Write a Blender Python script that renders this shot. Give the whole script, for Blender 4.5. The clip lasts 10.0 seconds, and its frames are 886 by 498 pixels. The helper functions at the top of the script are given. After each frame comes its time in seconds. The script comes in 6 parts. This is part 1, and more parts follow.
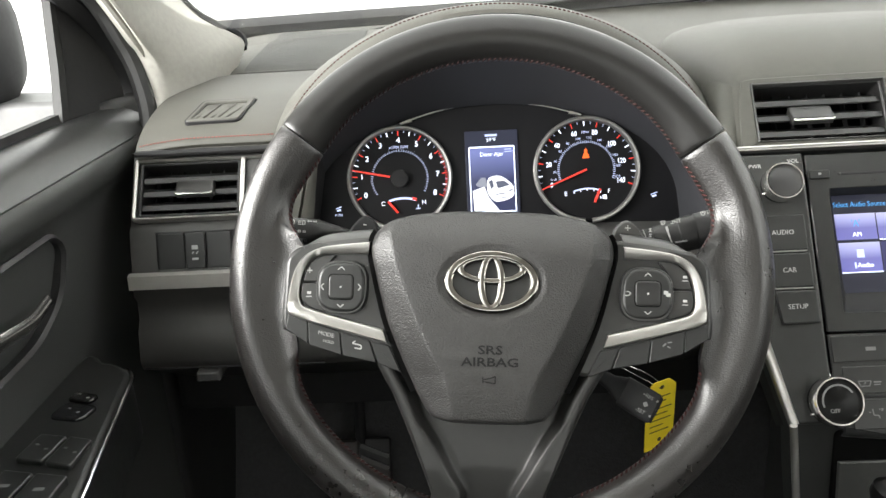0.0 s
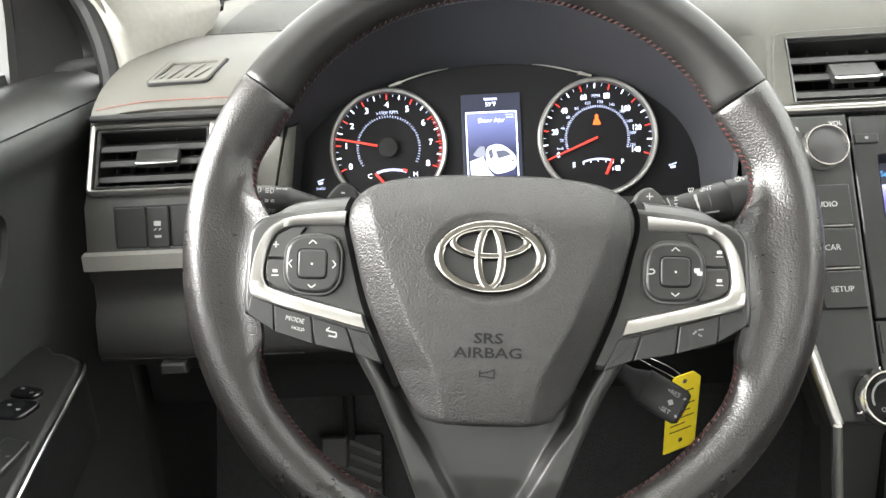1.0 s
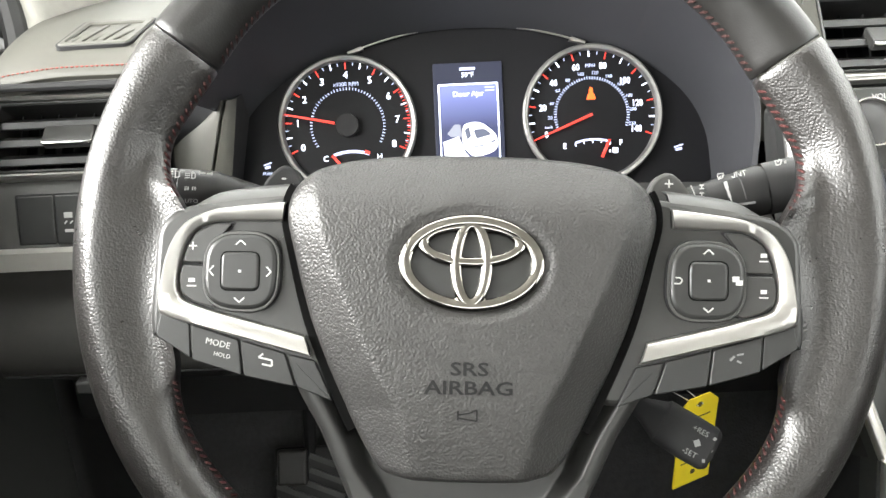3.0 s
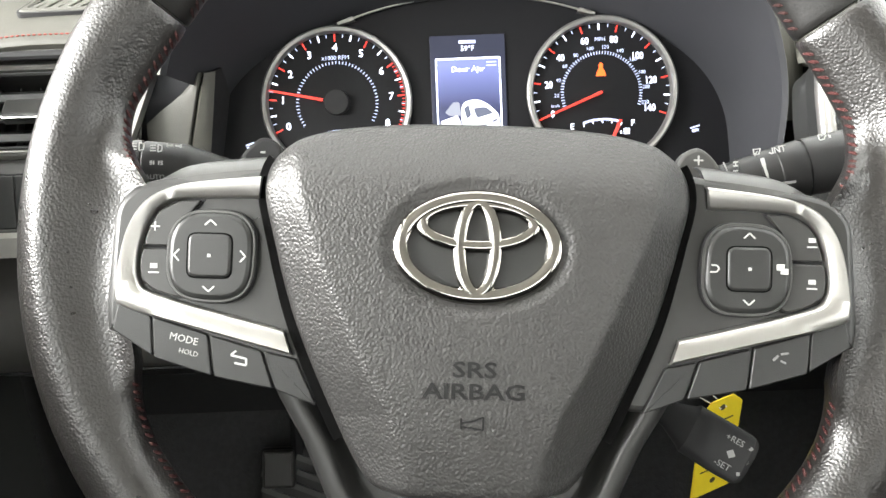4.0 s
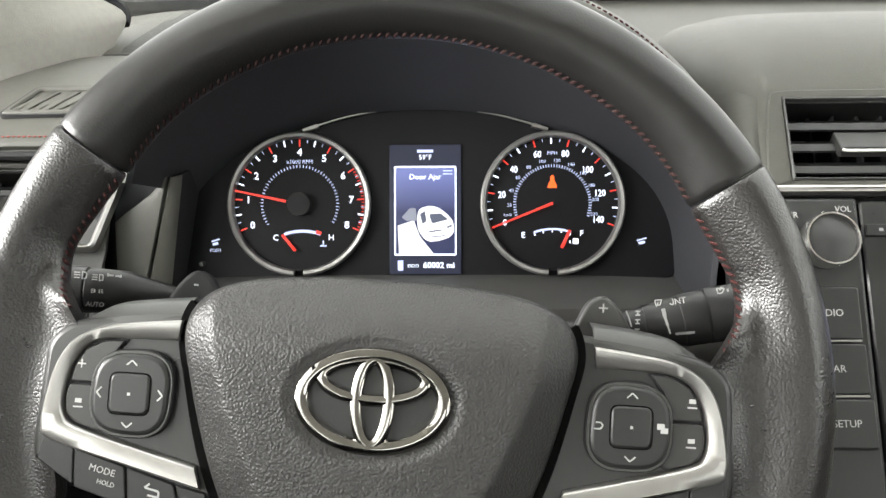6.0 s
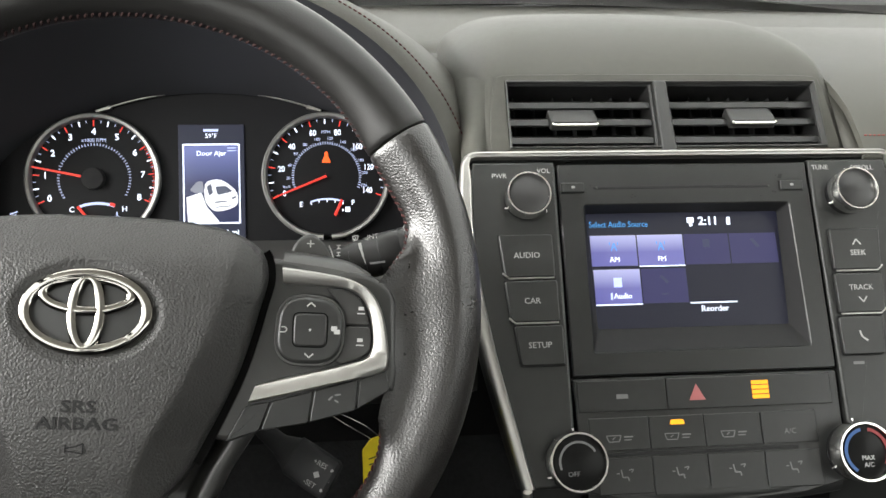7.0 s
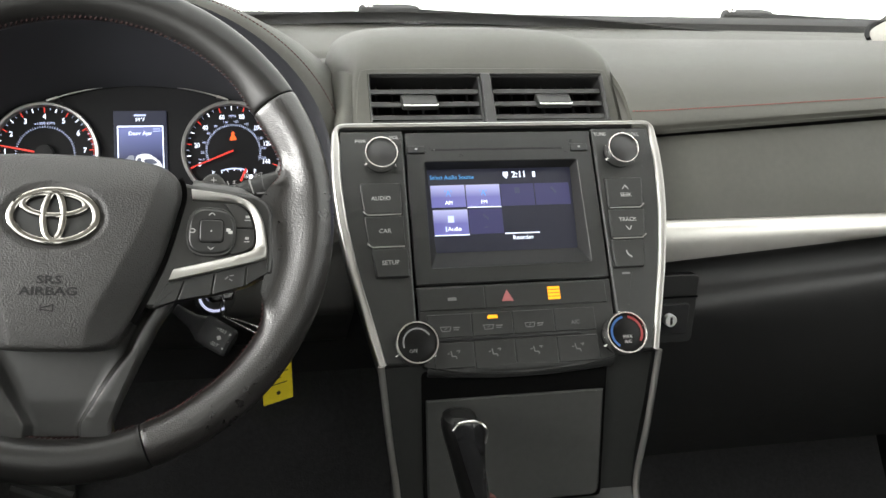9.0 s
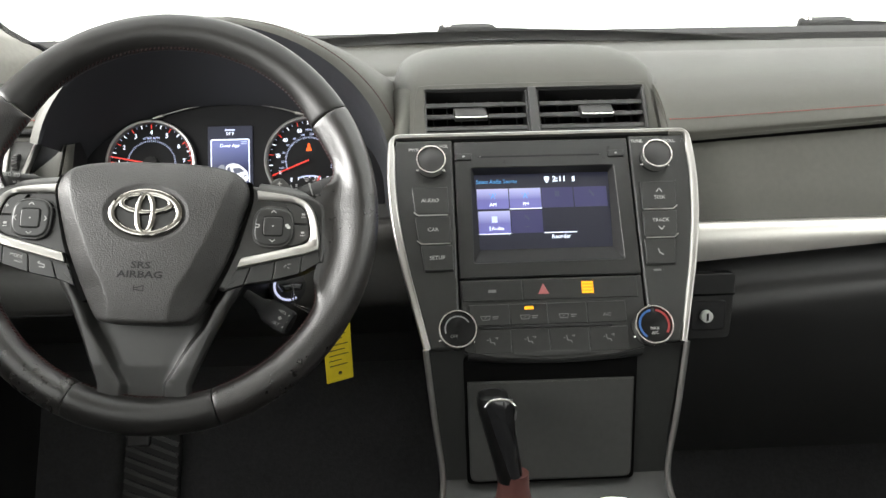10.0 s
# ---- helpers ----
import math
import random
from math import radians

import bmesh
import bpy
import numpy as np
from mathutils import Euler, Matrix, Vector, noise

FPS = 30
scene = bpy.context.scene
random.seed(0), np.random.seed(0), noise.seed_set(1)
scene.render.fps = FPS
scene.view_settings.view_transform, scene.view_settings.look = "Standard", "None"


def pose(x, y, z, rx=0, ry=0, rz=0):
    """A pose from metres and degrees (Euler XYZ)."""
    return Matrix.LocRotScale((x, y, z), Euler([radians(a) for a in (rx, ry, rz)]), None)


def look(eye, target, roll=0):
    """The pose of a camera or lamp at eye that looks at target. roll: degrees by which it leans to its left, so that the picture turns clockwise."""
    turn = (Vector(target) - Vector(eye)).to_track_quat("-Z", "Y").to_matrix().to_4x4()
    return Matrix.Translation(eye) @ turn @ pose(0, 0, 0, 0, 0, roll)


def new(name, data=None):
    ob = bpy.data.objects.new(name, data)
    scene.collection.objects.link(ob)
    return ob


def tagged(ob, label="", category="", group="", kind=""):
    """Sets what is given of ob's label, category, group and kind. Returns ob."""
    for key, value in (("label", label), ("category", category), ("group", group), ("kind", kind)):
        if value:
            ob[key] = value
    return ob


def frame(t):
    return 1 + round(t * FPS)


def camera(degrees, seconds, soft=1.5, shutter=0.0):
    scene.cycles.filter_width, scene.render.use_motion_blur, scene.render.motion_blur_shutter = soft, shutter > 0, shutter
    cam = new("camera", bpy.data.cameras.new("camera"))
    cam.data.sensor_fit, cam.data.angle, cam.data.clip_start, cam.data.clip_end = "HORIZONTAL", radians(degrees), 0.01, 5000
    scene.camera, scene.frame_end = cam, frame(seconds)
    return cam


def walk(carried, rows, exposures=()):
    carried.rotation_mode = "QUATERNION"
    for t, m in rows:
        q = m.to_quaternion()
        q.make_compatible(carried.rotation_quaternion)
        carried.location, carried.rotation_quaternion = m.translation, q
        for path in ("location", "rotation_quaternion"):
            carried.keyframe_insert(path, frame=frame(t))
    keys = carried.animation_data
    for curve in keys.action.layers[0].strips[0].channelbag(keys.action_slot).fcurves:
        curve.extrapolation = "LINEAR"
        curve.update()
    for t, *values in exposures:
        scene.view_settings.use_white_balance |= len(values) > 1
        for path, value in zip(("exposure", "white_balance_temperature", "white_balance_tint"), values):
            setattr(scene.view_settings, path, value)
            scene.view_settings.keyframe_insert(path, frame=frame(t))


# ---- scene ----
cam = camera(57.1, 10.0)
PATH = [
    (0, (0.034, 0.042, 0.924), (-0.055, 1.915, 0.226), -3.5),
    (0.5, (0.034, 0.081, 0.906), (-0.057, 1.938, 0.168), -3.6),
    (1, (0.036, 0.118, 0.883), (-0.056, 1.982, 0.163), -3.5),
    (1.5, (0.035, 0.146, 0.874), (-0.052, 2.01, 0.156), -3.5),
    (2, (0.037, 0.174, 0.866), (-0.041, 2.038, 0.146), -3.3),
    (2.5, (0.035, 0.194, 0.862), (-0.019, 2.048, 0.114), -3.1),
    (2.7, (0.034, 0.204, 0.858), (0.008, 2.058, 0.109), -2.9),
    (3.8, (0.031, 0.255, 0.833), (0.009, 2.096, 0.051), -2.6),
    (4, (0.029, 0.262, 0.829), (0.025, 2.109, 0.062), -2.3),
    (4.5, (0.032, 0.281, 0.853), (0.021, 2.133, 0.098), -1.3),
    (5, (0.037, 0.282, 0.88), (0.016, 2.142, 0.145), -0.8),
    (5.2, (0.037, 0.282, 0.884), (0.013, 2.143, 0.153), -0.5),
    (6.3, (0.105, 0.234, 0.874), (0.064, 2.122, 0.215), -0.6),
    (6.5, (0.127, 0.215, 0.87), (0.096, 2.106, 0.22), -0.8),
    (7, (0.172, 0.165, 0.871), (0.372, 2.046, 0.222), 0.8),
    (7.5, (0.198, 0.11, 0.869), (0.536, 1.977, 0.238), 1.7),
    (8, (0.198, 0.044, 0.865), (0.623, 1.9, 0.252), 2.2),
    (8.5, (0.199, -0.005, 0.861), (0.644, 1.851, 0.262), 1.6),
    (9, (0.206, -0.051, 0.861), (0.561, 1.83, 0.281), 0.9),
    (9.5, (0.231, -0.105, 0.861), (0.404, 1.805, 0.294), -0.1),
    (10, (0.265, -0.143, 0.869), (0.341, 1.779, 0.321), -1.1),
]
walk(cam, [(t, look(eye, target, roll)) for t, eye, target, roll in PATH], [(0, 0.14), (0.5, 0.58), (1.0, 0.84), (1.5, 0.91), (2.5, 0.93), (3.8, 0.86), (4.0, 0.86), (4.5, 0.94), (5.2, 0.86), (6.5, -0.18), (7.2, -0.10), (8.0, -0.08), (9.0, -0.05), (10.0, -0.02)])

# ---- light: a white photo booth round the car ----
world = bpy.data.worlds.new("booth_light")
scene.world = world
world.use_nodes = True
world.node_tree.nodes["Background"].inputs[0].default_value = (0.975, 0.99, 0.945, 1)
world.node_tree.nodes["Background"].inputs[1].default_value = 3.7
# Unseen area lamp added outside the driver's window for the highlights from the left.
panel = bpy.data.lights.new("added_left_lamp", "AREA")
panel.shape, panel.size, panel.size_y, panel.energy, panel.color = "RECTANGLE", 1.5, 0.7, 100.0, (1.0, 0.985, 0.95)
new("added_left_lamp", panel).matrix_world = look((-1.35, 0.32, 1.12), (0.05, 0.55, 0.72))


# ---- materials ----
def material(name, color, rough=0.5, metal=0.0, grain=0.0, scale=900.0, vary=0.12, kind="noise", coat=0.0, spec=0.5, wear=0.0):
    """A surface with fine relief (grain), uneven colour at two scales and uneven gloss."""
    m = bpy.data.materials.new(name)
    m.use_nodes = True
    nt = m.node_tree
    b = nt.nodes["Principled BSDF"]
    b.inputs["Metallic"].default_value = metal
    b.inputs["Coat Weight"].default_value = coat
    b.inputs["Specular IOR Level"].default_value = spec
    tc = nt.nodes.new("ShaderNodeTexCoord")
    n1 = nt.nodes.new("ShaderNodeTexNoise")
    n1.inputs["Scale"].default_value, n1.inputs["Detail"].default_value = 9.0, 5.0
    n2 = nt.nodes.new("ShaderNodeTexNoise")
    n2.inputs["Scale"].default_value, n2.inputs["Detail"].default_value = 160.0, 3.0
    for n in (n1, n2):
        nt.links.new(tc.outputs["Object"], n.inputs["Vector"])
    add = nt.nodes.new("ShaderNodeMath")
    add.operation = "ADD"
    nt.links.new(n1.outputs["Fac"], add.inputs[0])
    nt.links.new(n2.outputs["Fac"], add.inputs[1])
    mr = nt.nodes.new("ShaderNodeMapRange")
    mr.inputs["From Min"].default_value, mr.inputs["From Max"].default_value = 0.6, 1.4
    mr.inputs["To Min"].default_value, mr.inputs["To Max"].default_value = 1 - vary, 1 + vary
    nt.links.new(add.outputs[0], mr.inputs["Value"])
    mix = nt.nodes.new("ShaderNodeVectorMath")
    mix.operation = "SCALE"
    mix.inputs[0].default_value = color
    nt.links.new(mr.outputs[0], mix.inputs["Scale"])
    nt.links.new(mix.outputs[0], b.inputs["Base Color"])
    rr = nt.nodes.new("ShaderNodeMapRange")
    rr.inputs["From Min"].default_value, rr.inputs["From Max"].default_value = 0.6, 1.4
    rr.inputs["To Min"].default_value, rr.inputs["To Max"].default_value = max(0.02, rough - 0.06 - wear), min(1, rough + 0.06)
    nt.links.new(add.outputs[0], rr.inputs["Value"])
    nt.links.new(rr.outputs[0], b.inputs["Roughness"])
    if grain:
        if kind == "leather":
            v = nt.nodes.new("ShaderNodeTexVoronoi")
            v.feature = "SMOOTH_F1"
            v.inputs["Smoothness"].default_value = 0.35
            v.inputs["Scale"].default_value = scale
            out = v.outputs["Distance"]
            wob = nt.nodes.new("ShaderNodeTexNoise")
            wob.inputs["Scale"].default_value = scale * 0.35
            nt.links.new(tc.outputs["Object"], wob.inputs["Vector"])
            off = nt.nodes.new("ShaderNodeVectorMath")
            off.operation = "MULTIPLY_ADD"
            off.inputs[1].default_value = (0.9 / scale,) * 3
            nt.links.new(wob.outputs["Color"], off.inputs[0])
            nt.links.new(tc.outputs["Object"], off.inputs[2])
            nt.links.new(off.outputs[0], v.inputs["Vector"])
        else:
            v = nt.nodes.new("ShaderNodeTexNoise")
            v.inputs["Scale"].default_value, v.inputs["Detail"].default_value = scale, 2.0
            out = v.outputs["Fac"]
            nt.links.new(tc.outputs["Object"], v.inputs["Vector"])
        bp = nt.nodes.new("ShaderNodeBump")
        bp.inputs["Strength"].default_value = grain
        bp.invert = kind == "leather"
        bp.inputs["Distance"].default_value = 0.45 / scale
        nt.links.new(out, bp.inputs["Height"])
        nt.links.new(bp.outputs[0], b.inputs["Normal"])
    return m


def glow(name, color, strength):
    m = bpy.data.materials.new(name)
    m.use_nodes = True
    b = m.node_tree.nodes["Principled BSDF"]
    b.inputs["Base Color"].default_value = (*[c * 0.2 for c in color], 1)
    b.inputs["Emission Color"].default_value = (*color, 1)
    b.inputs["Emission Strength"].default_value = strength
    b.inputs["Roughness"].default_value = 0.4
    return m


def glow_fade(name, low, high, z0, z1, strength):
    """A backlit picture whose colour runs from low to high between two heights."""
    m = glow(name, high, strength)
    nt = m.node_tree
    geo = nt.nodes.new("ShaderNodeNewGeometry")
    sep = nt.nodes.new("ShaderNodeSeparateXYZ")
    mr = nt.nodes.new("ShaderNodeMapRange")
    mr.inputs["From Min"].default_value, mr.inputs["From Max"].default_value = z0, z1
    mix = nt.nodes.new("ShaderNodeMix")
    mix.data_type = "RGBA"
    nt.links.new(geo.outputs["Position"], sep.inputs[0])
    nt.links.new(sep.outputs["Z"], mr.inputs["Value"])
    nt.links.new(mr.outputs[0], mix.inputs["Factor"])
    mix.inputs["A"].default_value, mix.inputs["B"].default_value = (*low, 1), (*high, 1)
    nt.links.new(mix.outputs["Result"], nt.nodes["Principled BSDF"].inputs["Emission Color"])
    return m


def clear_glass(name, tint=(1, 1, 1), rough=0.0):
    m = bpy.data.materials.new(name)
    m.use_nodes = True
    b = m.node_tree.nodes["Principled BSDF"]
    b.inputs["Base Color"].default_value = (*tint, 1)
    b.inputs["Transmission Weight"].default_value = 1.0
    b.inputs["Roughness"].default_value = rough
    b.inputs["IOR"].default_value = 1.45
    return m


SOFT = material("soft_dash_plastic", (0.076, 0.0745, 0.064), 0.55, grain=0.35, scale=1400, kind="leather")
HARD = material("hard_black_plastic", (0.017, 0.017, 0.017), 0.46, grain=0.3, scale=1800)
PANEL = material("dark_grey_panel", (0.020, 0.0205, 0.020), 0.36, grain=0.25, scale=1800)
WING = material("charcoal_side_panel", (0.023, 0.024, 0.023), 0.36, grain=0.22, scale=1800)
STACK = material("satin_black_stack", (0.022, 0.0228, 0.0224), 0.32, grain=0.15, scale=2200)
GLOSS = material("gloss_black", (0.012, 0.012, 0.013), 0.14, vary=0.05)
MATT = material("matt_black", (0.010, 0.010, 0.011), 0.75, vary=0.1)
LEATHER = material("grained_black_leather", (0.0165, 0.0150, 0.0142), 0.31, grain=0.36, scale=900, kind="leather", spec=0.75)
SMOOTH = material("smooth_black_leather", (0.013, 0.0125, 0.012), 0.36, grain=0.09, scale=1000, kind="leather", spec=0.45)
BAG = material("grained_airbag_vinyl", (0.034, 0.0331, 0.0322), 0.43, grain=0.62, scale=860, kind="leather", spec=0.5)
SILVER = material("satin_silver_trim", (0.47, 0.46, 0.44), 0.34, metal=0.9, vary=0.0)
STRIP = material("brushed_silver_trim", (0.60, 0.585, 0.55), 0.36, metal=0.7, vary=0.05, grain=0.08, scale=2500)
CHROME = material("chrome", (0.86, 0.85, 0.83), 0.20, metal=1.0, vary=0.03)
BEZEL = material("grey_metal_bezel", (0.30, 0.295, 0.285), 0.36, metal=0.8, vary=0.06)
GREYTRIM = material("grey_painted_plastic", (0.060, 0.060, 0.058), 0.42, grain=0.15, scale=1800)
PILLAR = material("beige_pillar_trim", (0.37, 0.36, 0.325), 0.65, grain=0.2, scale=700)
ROOF = material("light_headliner_cloth", (0.62, 0.60, 0.55), 0.9, grain=0.4, scale=500)
RUBBER = material("black_rubber", (0.015, 0.015, 0.015), 0.6, grain=0.2, scale=900)
CARPET = material("dark_carpet", (0.055, 0.055, 0.057), 0.95, grain=0.8, scale=350, vary=0.3)
STITCH = material("red_thread", (0.26, 0.055, 0.045), 0.7)
STITCH2 = material("dark_red_thread", (0.035, 0.016, 0.015), 0.8, spec=0.2)
LACE = material("deep_red_thread", (0.055, 0.016, 0.015), 0.7, spec=0.3)
MESH = material("dark_speaker_mesh", (0.045, 0.045, 0.040), 0.6, grain=0.9, scale=520, kind="leather")
MIRRORGREY = material("grey_mirror_plastic", (0.10, 0.10, 0.10), 0.5, grain=0.2, scale=900)
YELLOW = material("yellow_card", (0.80, 0.62, 0.02), 0.6, vary=0.06)
INK = material("dark_print", (0.06, 0.05, 0.02), 0.7)
MARK = material("white_print", (0.45, 0.45, 0.44), 0.6, vary=0.03)
DIM = material("grey_print", (0.20, 0.20, 0.20), 0.6, vary=0.03)
KNEE = material("dark_brown_grey_plastic", (0.042, 0.041, 0.038), 0.45, grain=0.25, scale=1600)
CONSOLE = material("dark_console_plastic", (0.052, 0.053, 0.051), 0.40, grain=0.2, scale=1800)
LINING = material("blue_black_lining", (0.0270, 0.0280, 0.0325), 0.60, grain=0.2, scale=1500)
SPOKE = material("satin_grey_spoke_plastic", (0.030, 0.030, 0.029), 0.34, grain=0.12, scale=2400)
EMBOSS = material("dull_black_emboss", (0.008, 0.008, 0.008), 0.6, spec=0.3)
MIRRORCHROME = material("dark_mirror_chrome", (0.38, 0.365, 0.34), 0.07, metal=1.0, vary=0.03)
# Near-black that puts the shade of joints and recesses into the colour.
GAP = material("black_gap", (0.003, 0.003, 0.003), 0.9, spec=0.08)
KNOB = material("dark_gear_knob", (0.006, 0.006, 0.006), 0.36, spec=0.16)
DOOR = material("dark_door_vinyl", (0.062, 0.064, 0.062), 0.5, grain=0.3, scale=1500, kind="leather")
LOCK = material("bright_lock_metal", (0.80, 0.80, 0.78), 0.45, metal=0.25)
GLASS = clear_glass("window_glass")
BODY = material("outer_paint", (0.55, 0.55, 0.55), 0.3, vary=0.04)
BOOTH = material("white_booth_floor", (0.75, 0.75, 0.74), 0.6, vary=0.05)


# ---- shape helpers ----
def frame_of(origin, x, y):
    x, y = Vector(x).normalized(), Vector(y).normalized()
    z = x.cross(y).normalized()
    y = z.cross(x)
    m = Matrix((x, y, z)).transposed().to_4x4()
    m.translation = Vector(origin)
    return m


def thing(name, at, label, category, group="", kind=""):
    ob = new(name)
    ob.empty_display_size = 0.02
    ob.location = at
    bpy.context.view_layer.update()
    return tagged(ob, label, category, group, kind)


def part(name, bm, mat, parent=None, label="", m=None, sharp=35.0):
    """One mesh object from bm (transformed by m), under parent, with its origin in its middle."""
    if m is not None:
        bm.transform(m)
    bmesh.ops.recalc_face_normals(bm, faces=bm.faces)
    lo = Vector([min(v.co[i] for v in bm.verts) for i in range(3)])
    hi = Vector([max(v.co[i] for v in bm.verts) for i in range(3)])
    mid = (lo + hi) / 2
    bm.transform(Matrix.Translation(-mid))
    me = bpy.data.meshes.new(name)
    bm.to_mesh(me)
    bm.free()
    me.set_sharp_from_angle(angle=radians(sharp))
    me.polygons.foreach_set("use_smooth", [len(p.vertices) <= 4 for p in me.polygons])
    me.materials.append(mat)
    ob = new(name, me)
    at = Vector((0, 0, 0))
    p = parent
    while p is not None:
        at += p.location
        p = p.parent
    ob.parent = parent
    ob.location = mid - at
    if label:
        ob["label"] = label
    return ob


def rpoly(pts, r, seg=4):
    """A polygon with its corners rounded by r (a number, or one for each corner)."""
    out = []
    n = len(pts)
    rs = r if isinstance(r, (list, tuple)) else [r] * n
    for i in range(n):
        p, a, b = Vector(pts[i]).to_2d(), Vector(pts[i - 1]).to_2d(), Vector(pts[(i + 1) % n]).to_2d()
        da, db = (a - p), (b - p)
        k = min(rs[i], da.length * 0.49, db.length * 0.49)
        if k < 1e-6:
            out.append(p)
            continue
        s, e = p + da.normalized() * k, p + db.normalized() * k
        for j in range(seg + 1):
            t = j / seg
            out.append(s * (1 - t) ** 2 + p * 2 * t * (1 - t) + e * t * t)
    return out


def curve(pts, n=8, closed=False):
    """Points along a smooth line through pts."""
    v = [Vector(p) for p in pts]
    out = []
    m = len(v)
    for i in range(m if closed else m - 1):
        p1, p2 = v[i], v[(i + 1) % m]
        p0 = v[i - 1] if closed or i > 0 else p1 * 2 - p2
        p3 = v[(i + 2) % m] if closed or i + 2 < m else p2 * 2 - p1
        for j in range(n):
            t = j / n
            out.append(0.5 * ((2 * p1) + (p2 - p0) * t + (2 * p0 - 5 * p1 + 4 * p2 - p3) * t * t + (3 * p1 - p0 - 3 * p2 + p3) * t ** 3))
    if not closed:
        out.append(v[-1])
    return out


def inset(pts, d):
    n = len(pts)
    area = sum(pts[i - 1].x * pts[i].y - pts[i].x * pts[i - 1].y for i in range(n))
    s = 1 if area > 0 else -1
    out = []
    for i in range(n):
        e1, e2 = pts[i] - pts[i - 1], pts[(i + 1) % n] - pts[i]
        e1 = e1.normalized() if e1.length > 1e-9 else e2.normalized()
        e2 = e2.normalized() if e2.length > 1e-9 else e1
        t = (e1 + e2)
        t = t.normalized() if t.length > 1e-9 else e1
        k = 1 / max(0.5, t.dot(e1))
        out.append(pts[i] + Vector((-t.y, t.x)) * s * d * k)
    for _ in range(6):  # draw together the edges that turned over
        for i in range(n):
            j = (i + 1) % n
            if (out[j] - out[i]).dot(pts[j] - pts[i]) < -1e-12:
                out[i] = out[j] = (out[i] + out[j]) / 2
    return out


def loft(rings, closed=True, cap0=True, cap1=True, bm=None, loop=False):
    bm = bm or bmesh.new()
    vs = [[bm.verts.new(p) for p in r] for r in rings]
    n = len(rings[0])
    for a, b in zip(vs, vs[1:] + (vs[:1] if loop else [])):
        for i in range(n if closed else n - 1):
            j = (i + 1) % n
            bm.faces.new((a[i], a[j], b[j], b[i]))
    if closed and not loop:
        if cap0:
            bm.faces.new(vs[0][::-1])
        if cap1:
            bm.faces.new(vs[-1])
    return bm


def plate(outline, z0, z1, bev=0.001, bm=None, seg=3):
    """A slab with the given outline from z0 to z1, its upper edge rounded."""
    pts = [Vector(p).to_2d() for p in outline]
    rings = [[(p.x, p.y, z0) for p in pts]]
    for j in range(seg + 1):
        a = radians(90 * j / seg)
        o = inset(pts, bev * (1 - math.cos(a))) if j else pts
        rings.append([(p.x, p.y, z1 - bev * (1 - math.sin(a))) for p in o])
    return loft(rings, bm=bm)


def ring_plate(outer, inner, z0, z1, bev=0.001, bm=None):
    """A flat frame between two outlines with the same number of points."""
    o, i = [Vector(p).to_2d() for p in outer], [Vector(p).to_2d() for p in inner]
    o2, i2 = inset(o, bev), inset(i, -bev)
    rings = [[(p.x, p.y, z0) for p in i], [(p.x, p.y, z0) for p in o], [(p.x, p.y, z1 - bev) for p in o],
             [(p.x, p.y, z1) for p in o2], [(p.x, p.y, z1) for p in i2], [(p.x, p.y, z1 - bev) for p in i]]
    return loft(rings, bm=bm, loop=True)


def box(x0, x1, y0, y1, z0, z1, bev=0.0, bm=None):
    return plate(rpoly([(x0, y0), (x1, y0), (x1, y1), (x0, y1)], bev * 1.5 if bev else 0, 3), z0, z1, bev or 1e-5, bm=bm)


def lathe(profile, seg=40, bm=None):
    """A turned body round z from (radius, height) pairs."""
    return loft([[(r * math.cos(a), r * math.sin(a), h) for a in np.linspace(0, 2 * math.pi, seg, endpoint=False)] for r, h in profile], bm=bm)


def sweep(path, shape, up=(0, 0, 1), closed=False, bm=None, scale=None):
    """A tube along path whose section is shape, a list of (side, up) pairs."""
    path = [Vector(p) for p in path]
    rings = []
    n = len(path)
    for i, p in enumerate(path):
        a = path[i - 1] if closed or i else p
        b = path[(i + 1) % n] if closed or i + 1 < n else p
        t = (b - a).normalized()
        side = t.cross(Vector(up)).normalized()
        u = side.cross(t)
        k = scale[i] if scale else 1
        rings.append([p + side * s * k + u * h * k for s, h in shape])
    return loft(rings, bm=bm, loop=closed)


def circle(r, n=12, ry=None):
    return [(r * math.cos(a), (ry or r) * math.sin(a)) for a in np.linspace(0, 2 * math.pi, n, endpoint=False)]


def sheet(rows, thick=0.003, away=(0, 0, -1), bm=None):
    """A curved skin through rows of points, with thickness on its far side."""
    bm = bm or bmesh.new()
    d = Vector(away).normalized() * thick
    top = [[bm.verts.new(p) for p in r] for r in rows]
    low = [[bm.verts.new(Vector(p) + d) for p in r] for r in rows]
    m, n = len(rows), len(rows[0])
    for i in range(m - 1):
        for j in range(n - 1):
            bm.faces.new((top[i][j], top[i][j + 1], top[i + 1][j + 1], top[i + 1][j]))
            bm.faces.new((low[i][j], low[i + 1][j], low[i + 1][j + 1], low[i][j + 1]))
    for i in range(m - 1):
        for j in (0, n - 1):
            bm.faces.new((top[i][j], top[i + 1][j], low[i + 1][j], low[i][j]))
    for j in range(n - 1):
        for i in (0, m - 1):
            bm.faces.new((top[i][j], top[i][j + 1], low[i][j + 1], low[i][j]))
    return bm


